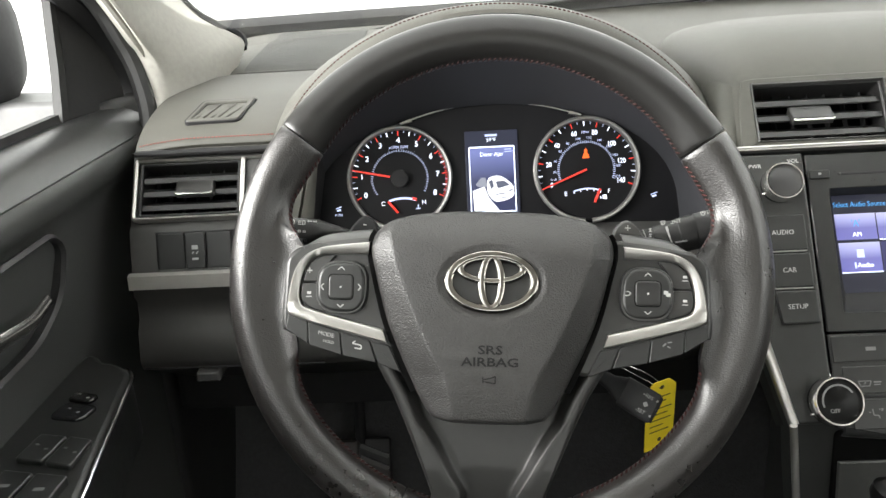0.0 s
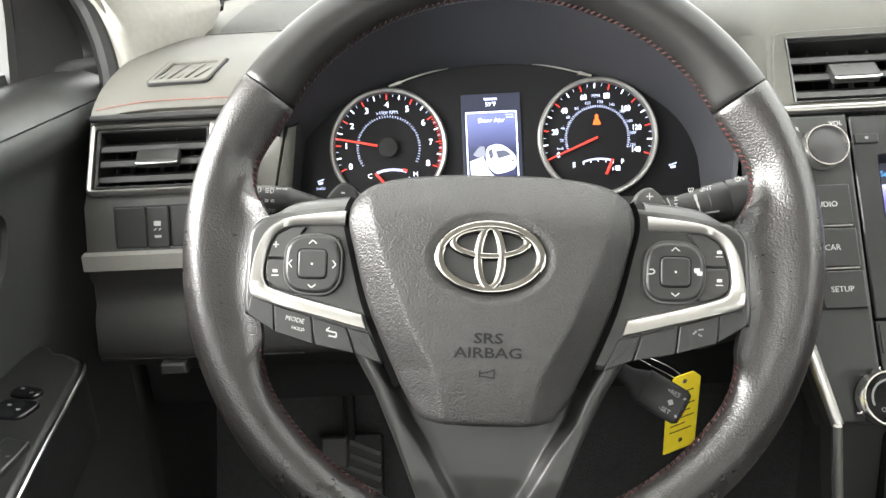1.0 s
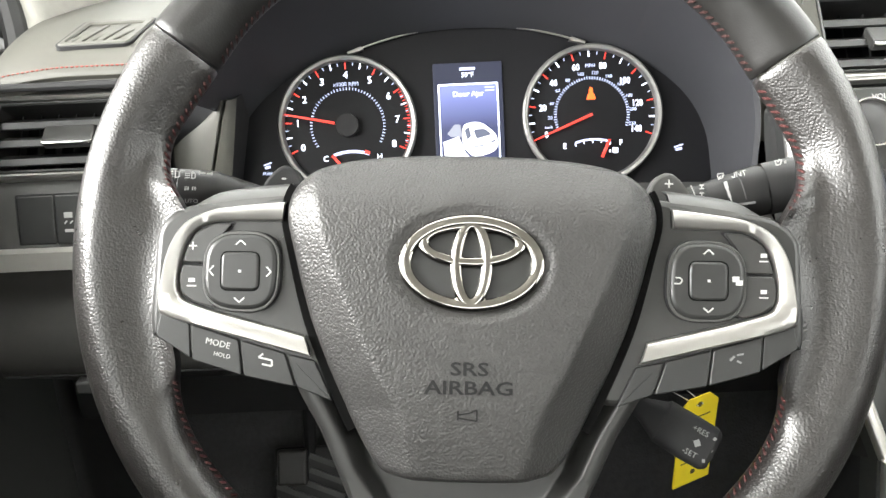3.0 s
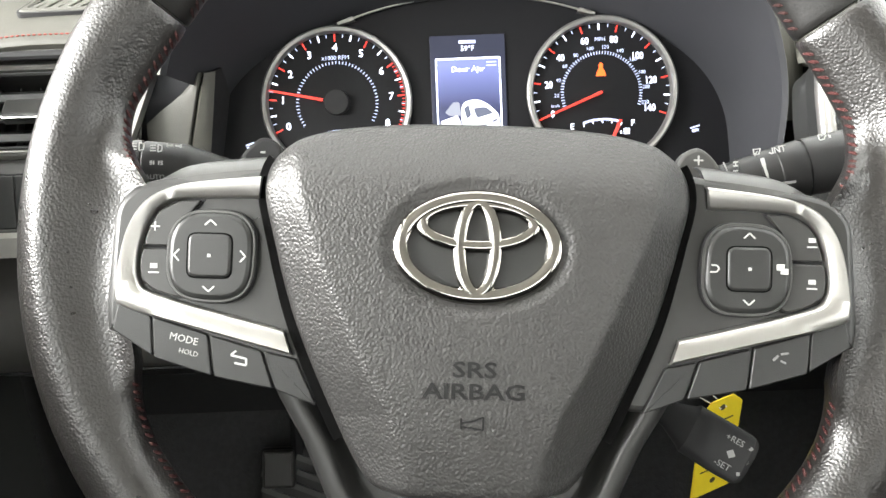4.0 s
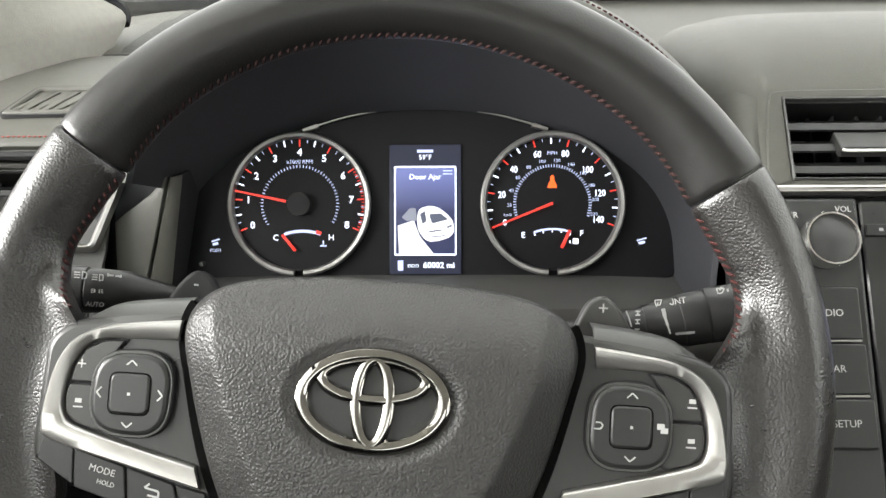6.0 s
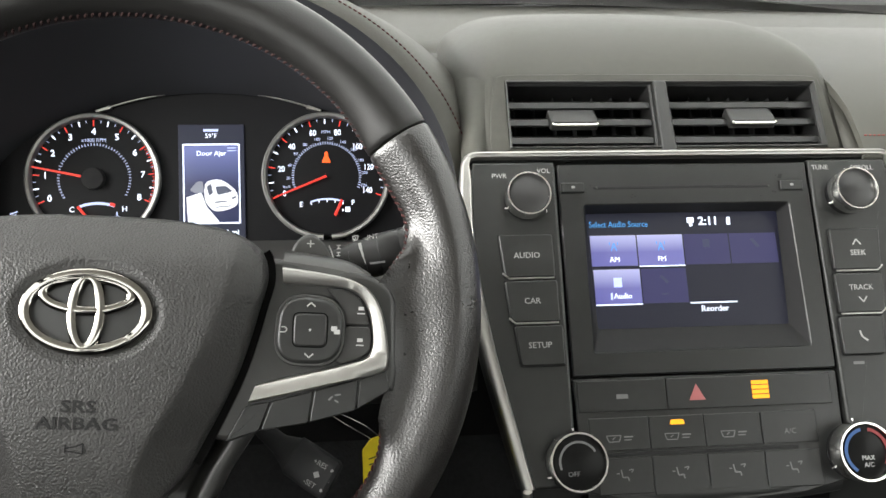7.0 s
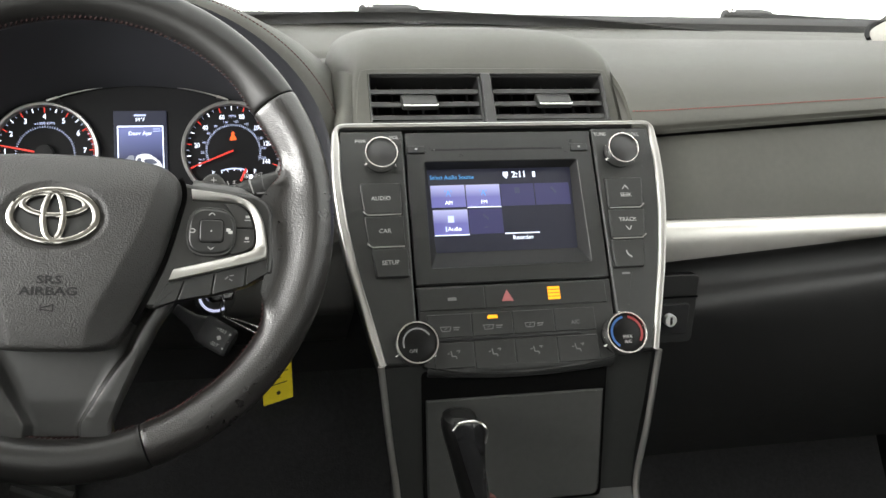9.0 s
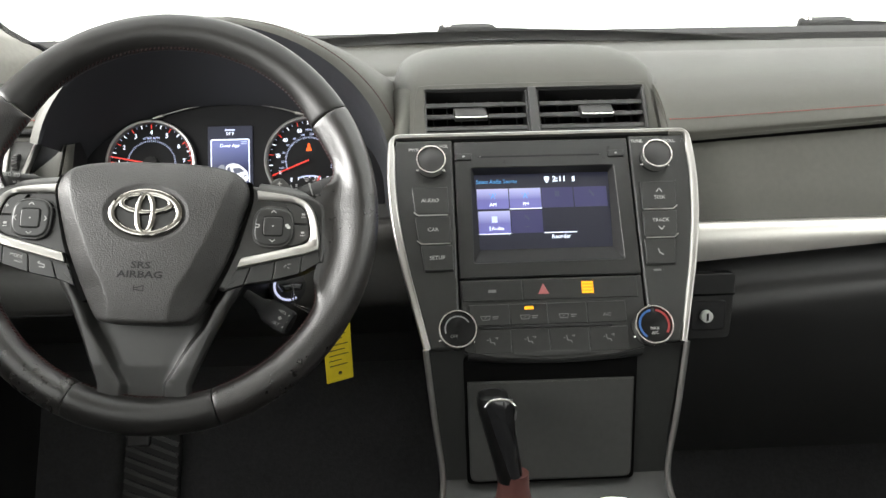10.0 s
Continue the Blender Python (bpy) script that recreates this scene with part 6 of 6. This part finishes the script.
for name, pts, h in (("mirror_selector", [(-0.325, 0.640), (-0.300, 0.634), (-0.297, 0.646), (-0.321, 0.654)], 0.003), ("mirror_pad", [(-0.327, 0.612), (-0.296, 0.606), (-0.290, 0.628), (-0.322, 0.635)], 0.003), ("lock_switch", [(-0.297, 0.546), (-0.274, 0.540), (-0.272, 0.575), (-0.293, 0.581)], 0.004), ("lock_switch", [(-0.323, 0.552), (-0.299, 0.547), (-0.295, 0.581), (-0.319, 0.586)], 0.004), ("window_switch", [(-0.297, 0.495), (-0.270, 0.490), (-0.268, 0.526), (-0.294, 0.531)], 0.006), ("window_switch", [(-0.325, 0.500), (-0.299, 0.496), (-0.296, 0.531), (-0.321, 0.536)], 0.006)):
    k = part(name, plate(rpoly(pts, 0.0075 if name.startswith("mirror") else 0.003), -0.003, h, 0.0015), GLOSS if name.startswith("mirror") else STACK, arm, m=AM)
    cx, cy = sum(p[0] for p in pts) / 4, sum(p[1] for p in pts) / 4
    bars([(cx - 0.004, cy, cx + 0.004, cy, 0.0035)] if name == "window_switch" else [(cx - 0.006, cy + 0.004, cx - 0.003, cy + 0.003, 0.002), (cx + 0.004, cy - 0.003, cx + 0.007, cy - 0.003, 0.002)], AM, DIM, k, h + 0.0001, "icon")
# door lever in its pocket
HMX = frame_of((-0.3325, 0.62, 0.672), (0, 1, 0), (0.10, 0, 1))
pocket = rpoly([(-0.14, -0.042), (0.015, -0.036), (0.060, -0.014), (0.074, 0.026), (0.058, 0.040), (-0.14, 0.040)], 0.02)
part("lever_pocket", ring_plate(inset(pocket, -0.006), pocket, -0.004, 0.006, 0.003), HARD, door, "rounded black pocket rim", m=HMX)
part("door_lever", sweep(curve([(-0.322, 0.50, 0.676), (-0.318, 0.573, 0.670), (-0.319, 0.612, 0.6655), (-0.325, 0.650, 0.6665)], 5), circle(0.0034, 10, 0.0065), (0, 0, 1)), CHROME, door, "chrome door lever")

# door mirror outside
mir_t = thing("door_mirror", (-0.47, 0.86, 0.80), "dark outside door mirror on a grey foot", "mirror")
rings = []
for d, k in ((-0.055, 0.86), (-0.05, 0.96), (-0.03, 1.0), (0.01, 0.97), (0.05, 0.84), (0.08, 0.60), (0.095, 0.25)):
    rings.append([(-0.578 + 0.105 * k * math.copysign(abs(math.cos(t)) ** 0.6, math.cos(t)), 0.96 + d, 0.850 + 0.088 * k * math.copysign(abs(math.sin(t)) ** 0.6, math.sin(t))) for t in np.linspace(0, 2 * math.pi, 32, endpoint=False)])
part("housing", loft(rings), MATT, mir_t, "dark mirror housing")
part("foot", plate(rpoly([(-0.62, 0.93), (-0.40, 0.91), (-0.392, 0.99), (-0.60, 1.02)], 0.02), 0.728, 0.789, 0.008), MIRRORGREY, mir_t, "grey mirror foot")
outer = part("door_skin", sheet([[(-0.385, y, 0.735), (-0.41, y, 0.730), (-0.47, y, 0.68), (-0.49, y, 0.5), (-0.48, y, 0.1)] for y in (-0.4, 0.2, 0.7, 1.0)], 0.01, (1, 0, 0)), BODY)
tagged(outer, "light painted outer skin of the door", "door skin", kind="structure")

# ---- steering column, stalks, key and tag ----
col = thing("steering_column", (0.044, 0.70, 0.62), "black steering column shroud with two stalks", "steering column")
rings = []
for n, rx, ry in ((-0.062, 0.048, 0.040), (-0.075, 0.060, 0.046), (-0.12, 0.066, 0.052), (-0.20, 0.070, 0.056), (-0.28, 0.072, 0.06)):
    rings.append([(rx * math.copysign(abs(math.cos(t)) ** 0.7, math.cos(t)), -0.012 + ry * math.copysign(abs(math.sin(t)) ** 0.7, math.sin(t)), n) for t in np.linspace(0, 2 * math.pi, 32, endpoint=False)])
CLM = frame_of(WC, (1, 0, 0), (0, math.sin(RAKE), math.cos(RAKE)))
part("shroud", loft(rings), HARD, col, "black column shroud", m=CLM)


def stalk(s, pts, name, label, m=WM):
    """A turned lever from the column outwards; pts are (across, up, depth, radius)."""
    path = [Vector((a, b, n)) for a, b, n, r in pts]
    bm = bmesh.new()
    rings = []
    for i, p in enumerate(path):
        d = (path[min(i + 1, len(path) - 1)] - path[max(i - 1, 0)]).normalized()
        side = d.cross(Vector((0, 0, 1))).normalized()
        up = side.cross(d)
        rings.append([p + side * pts[i][3] * math.cos(t) + up * pts[i][3] * 0.8 * math.sin(t) for t in np.linspace(0, 2 * math.pi, 20, endpoint=False)])
    return part(name, loft(rings), HARD, col, label, m=m)


LKM = WM @ Matrix.Translation((0, 0.0042, 0))
lk = stalk(-1, [(-0.040, 0.010, -0.120, 0.004), (-0.100, 0.027, -0.085, 0.0040), (-0.114, 0.0295, -0.066, 0.0048), (-0.1335, 0.0300, -0.057, 0.0098), (-0.1340, 0.0300, -0.057, 0.0104), (-0.1530, 0.0300, -0.055, 0.0112), (-0.1532, 0.0300, -0.055, 0.0104), (-0.1540, 0.0300, -0.055, 0.0104), (-0.1542, 0.0300, -0.055, 0.0114), (-0.174, 0.0295, -0.053, 0.0118), (-0.182, 0.0292, -0.052, 0.0105), (-0.184, 0.029, -0.052, 0.006)], "light_stalk", "black lighting stalk with white symbols", LKM)


def lamp_sign(x, y, k, parent):
    """A headlamp sign: a D with three rays."""
    d = [(x, y - k, x, y + k, 0.0005), (x, y + k, x + k * 1.1, y + k * 0.7, 0.0005), (x + k * 1.1, y + k * 0.7, x + k * 1.1, y - k * 0.7, 0.0005), (x + k * 1.1, y - k * 0.7, x, y - k, 0.0005)]
    bars(d + [(x - 2.2 * k, y + q * k, x - 0.6 * k, y + q * k, 0.0005) for q in (-0.7, 0, 0.7)], LKM, MARK, parent, -0.0435, "symbol")


lamp_sign(-0.1522, 0.0368, 0.0018, lk)
lamp_sign(-0.1438, 0.0362, 0.0016, lk)
bars([(-0.1588, 0.0370, -0.1588, 0.0382, 0.0012)], LKM, MARK, lk, -0.0435, "symbol")
bars([(-0.1400, 0.0376, -0.1370, 0.0375, 0.0007), (-0.1398, 0.0384, -0.1398, 0.0368, 0.0006), (-0.1362, 0.0374, -0.1332, 0.0373, 0.0007), (-0.1335, 0.0381, -0.1335, 0.0366, 0.0006)], LKM, MARK, lk, -0.0435, "symbol")
bars([(-0.1455, 0.0305, -0.1455, 0.0288, 0.0006), (-0.1432, 0.0305, -0.1432, 0.0288, 0.0006)] + [(-0.1473, 0.0289 + q, -0.1462, 0.0290 + q, 0.0004) for q in (0, 0.0007, 0.0014)] + [(-0.1425, 0.0290 + q, -0.1414, 0.0289 + q, 0.0004) for q in (0, 0.0007, 0.0014)], LKM, MARK, lk, -0.0435, "symbol")
lettering("AUTO", 0.0032, LKM, DIM, lk, -0.1447, 0.0232, -0.0435)
arc(0.0014, 0, 360, 0.0006, LKM, MARK, lk, "symbol", -0.1597, 0.0219, -0.0435)
bars([(-0.1597 + 0.0021 * math.cos(q), 0.0219 + 0.0021 * math.sin(q), -0.1597 + 0.0029 * math.cos(q), 0.0219 + 0.0029 * math.sin(q), 0.0006) for q in [radians(45 * i) for i in range(8)]], LKM, MARK, lk, -0.0435, "symbol")
rk = stalk(1, [(0.055, 0.020, -0.075, 0.007), (0.100, 0.0290, -0.062, 0.0085), (0.112, 0.0320, -0.060, 0.0092), (0.1200, 0.0335, -0.059, 0.0100), (0.1202, 0.0335, -0.059, 0.0108), (0.1290, 0.0355, -0.058, 0.0112), (0.1292, 0.0355, -0.058, 0.0120), (0.1370, 0.0375, -0.057, 0.0122), (0.1372, 0.0375, -0.057, 0.0128), (0.1480, 0.0405, -0.056, 0.0132), (0.1482, 0.0405, -0.056, 0.0124), (0.1490, 0.0407, -0.056, 0.0124), (0.1492, 0.0407, -0.056, 0.0134), (0.172, 0.0460, -0.054, 0.0136), (0.180, 0.0475, -0.053, 0.011), (0.183, 0.048, -0.053, 0.005)], "wiper_stalk", "black wiper stalk with white symbols")
bars([(0.1206, 0.0462, 0.1238, 0.0466, 0.0005), (0.1206, 0.0462, 0.1212, 0.0438, 0.0005), (0.1212, 0.0438, 0.1232, 0.0442, 0.0005), (0.1238, 0.0466, 0.1232, 0.0442, 0.0005), (0.1214, 0.0432, 0.1224, 0.0456, 0.0005)], WM, MARK, rk, -0.0425, "symbol")
bars([(0.1246, 0.0425, 0.1256, 0.0390, 0.0018), (0.1256, 0.0390, 0.1272, 0.0345, 0.0012), (0.1272, 0.0345, 0.1286, 0.0308, 0.0007)], WM, MARK, rk, -0.0425, "symbol")
for w, y in (("OFF", 0.0392), ("LO", 0.0352), ("HI", 0.0308)):
    bars([(0.1130 - 0.0011, y + 0.0012, 0.1130 + 0.0011, y + 0.0014, 0.0006), (0.1130 - 0.0011, y - 0.0006, 0.1130 + 0.0011, y - 0.0004, 0.0006), (0.1130, y - 0.0008, 0.1130, y + 0.0014, 0.0006)], WM, MARK, rk, -0.0425, "symbol")
bars([(0.1075, 0.0402, 0.1090, 0.0370, 0.0006), (0.1090, 0.0370, 0.1103, 0.0330, 0.0006)], WM, MARK, rk, -0.0425, "symbol")
lettering("INT", 0.0040, WM, MARK, rk, 0.1320, 0.0464, -0.0425, turn=13)
bars([(0.1276, 0.0450, 0.1290, 0.0446, 0.0006), (0.1290, 0.0446, 0.1294, 0.0454, 0.0006)], WM, MARK, rk, -0.0425, "symbol")
bars([(0.1310, 0.0310, 0.1398, 0.0324, 0.0012)], WM, DIM, rk, -0.0425, "symbol")
bars([(0.1492, 0.0535, 0.1528, 0.0538, 0.0006), (0.1492, 0.0535, 0.1500, 0.0512, 0.0005), (0.1500, 0.0512, 0.1520, 0.0516, 0.0005), (0.1528, 0.0538, 0.1520, 0.0516, 0.0005), (0.1508, 0.0528, 0.1514, 0.0544, 0.0006), (0.1540, 0.0528, 0.1550, 0.0530, 0.0014)], WM, MARK, rk, -0.0425, "symbol")

# cruise lever, fixed to the wheel
cr = []
for a, b, n, w, h in ((0.072, -0.062, -0.050, 0.004, 0.004), (0.086, -0.072, -0.046, 0.006, 0.005), (0.093, -0.0765, -0.043, 0.0100, 0.006), (0.094, -0.0770, -0.0425, 0.0112, 0.007), (0.106, -0.0840, -0.038, 0.0115, 0.008), (0.1145, -0.0886, -0.0348, 0.0112, 0.008), (0.1165, -0.0897, -0.0340, 0.0095, 0.0062), (0.1168, -0.0899, -0.0339, 0.006, 0.004)):
    d = Vector((0.85, -0.46, 0.15)).normalized()
    sd = Vector((0.46, 0.88, 0)).normalized()
    up = d.cross(sd)
    cr.append([Vector((a, b, n)) + sd * w * math.copysign(abs(math.cos(t)) ** 0.7, math.cos(t)) + up * h * math.copysign(abs(math.sin(t)) ** 0.7, math.sin(t)) for t in np.linspace(0, 2 * math.pi, 20, endpoint=False)])
cz = part("cruise_lever", loft(cr), MATT, wheel, "black cruise control lever with white lettering", m=WM)
CZM = WM @ frame_of((0.1075, -0.085, -0.0295), (0.88, -0.46, 0.12), (0.46, 0.88, 0))
lettering("+RES", 0.0038, CZM, DIM, cz, -0.001, 0.0058, 0.0012)
lettering("-SET", 0.0038, CZM, DIM, cz, -0.001, -0.0058, 0.0012)
bars([(-0.001, -0.001, 0.001, 0.001, 0.0030), (0.0060, 0.0050, 0.0066, 0.0066, 0.0014), (0.0060, -0.0052, 0.0066, -0.0066, 0.0014), (0.0062, 0.0, 0.0078, 0.0, 0.0014)], CZM, DIM, cz, 0.0012, "arrow")

# ignition lock with its lit ring and key
ig = thing("ignition_lock", (0.125, 0.72, 0.585), "ignition lock with a pale lit ring and a key", "ignition lock")
IM = frame_of((0.128, 0.712, 0.588), (0.94, 0.30, 0), (0.12, 0.30, 0.94))
part("lock_body", lathe([(0.001, -0.05), (0.022, -0.05), (0.020, -0.002), (0.0165, 0.0), (0.001, 0.0)], 32), HARD, ig, m=IM)
RINGLIT = glow("lock_ring_light", (0.70, 0.72, 1.0), 0.9)
part("lit_ring", sweep([(0.0150 * math.cos(t), 0.0150 * math.sin(t), 0.0006) for t in np.linspace(radians(150), radians(300), 24)], circle(0.0013, 8), (0, 0, 1)), RINGLIT, ig, "pale glowing ring", m=IM)
part("key_head", plate(rpoly([(-0.010, -0.004), (0.010, -0.004), (0.013, 0.004), (-0.013, 0.004)], 0.002), 0.0, 0.030, 0.003), GLOSS, ig, "black key head", m=IM)
part("key_ring", sweep([(0.0, 0.011 * math.cos(t) - 0.008, 0.026 + 0.011 * math.sin(t)) for t in np.linspace(0, 2 * math.pi, 32, endpoint=False)], circle(0.0008, 6), (1, 0, 0), True), CHROME, ig, "thin wire key ring", m=IM)
tag = thing("key_tag", (0.18, 0.662, 0.50), "yellow card key tag hanging on thin wire", "key tag")
TGM = frame_of((0.1845, 0.660, 0.5065), (0.90, 0.42, 0.05), (0.07, -0.06, 1))
tg = rpoly([(-0.0155, -0.0095), (0.0145, -0.0095), (0.0150, 0.0550), (0.0075, 0.0620), (-0.0085, 0.0620), (-0.0155, 0.0550)], 0.001)
part("card", plate(tg, -0.0004, 0.0004, 0.0002), YELLOW, tag, "yellow card", m=TGM)
for y, w in ((0.046, 0.020), (0.041, 0.016), (0.034, 0.022), (0.028, 0.018), (0.022, 0.022), (0.016, 0.014), (0.010, 0.020)):
    bars([(-0.011, y, -0.011 + w, y, 0.0010)], TGM, INK, tag, 0.0005, "print_bar")
for y in (0.0, 0.0555):
    part("punched_hole", lathe([(0.0002, 0.0004), (0.0021, 0.0004), (0.0019, 0.0006), (0.0002, 0.0006)], 16), INK, tag, m=TGM @ Matrix.Translation((0, y, 0)))
hang = IM @ Vector((0.0, -0.0185, 0.026))
for s in (-1, 1):
    top = TGM @ Vector((s * 0.002, 0.0555, 0.0012))
    part("wire_loop", sweep(curve([top, top.lerp(hang, 0.4) + Vector((s * 0.004, -0.003, 0.004)), hang + Vector((s * 0.001, -0.001, 0.001)), hang], 6), circle(0.0005, 6), (0, 0.3, 1)), CHROME, tag, "thin bright wire")

# ---- pedal ----
pd_t = thing("brake_pedal", (-0.147, 1.0, 0.22), "dark pedal with slanting rubber ribs and a worn grey block", "pedal")
MM = frame_of((-0.1470, 1.000, 0.2200), (1, 0, 0), (0, 0.50, 0.86))
part("pad", plate(rpoly([(-0.043, -0.070), (0.043, -0.070), (0.043, 0.062), (-0.043, 0.062)], 0.006), -0.012, 0.0, 0.003), RUBBER, pd_t, m=MM)
for i in range(8):
    k = -0.064 + 0.0165 * i
    x0 = -0.040 if k < 0.02 else 0.000
    part("rib", sweep([(x0, k + 0.016 - 0.4 * (x0 + 0.04), 0.001), (0.040, k - 0.016, 0.001)], [(-0.0035, -0.002), (0.0035, -0.002), (0.003, 0.003), (-0.003, 0.003)], (0, 0, 1)), GREYTRIM, pd_t, m=MM)
part("metal_block", plate(rpoly([(-0.038, 0.018), (-0.002, 0.018), (-0.002, 0.060), (-0.038, 0.060)], 0.004), 0.0, 0.010, 0.004), KNEE, pd_t, "worn grey metal block", m=MM)
part("lever", sweep(curve([(-0.147, 1.03, 0.26), (-0.147, 1.06, 0.36), (-0.147, 1.10, 0.50)], 5), circle(0.008, 8)), MATT, pd_t)
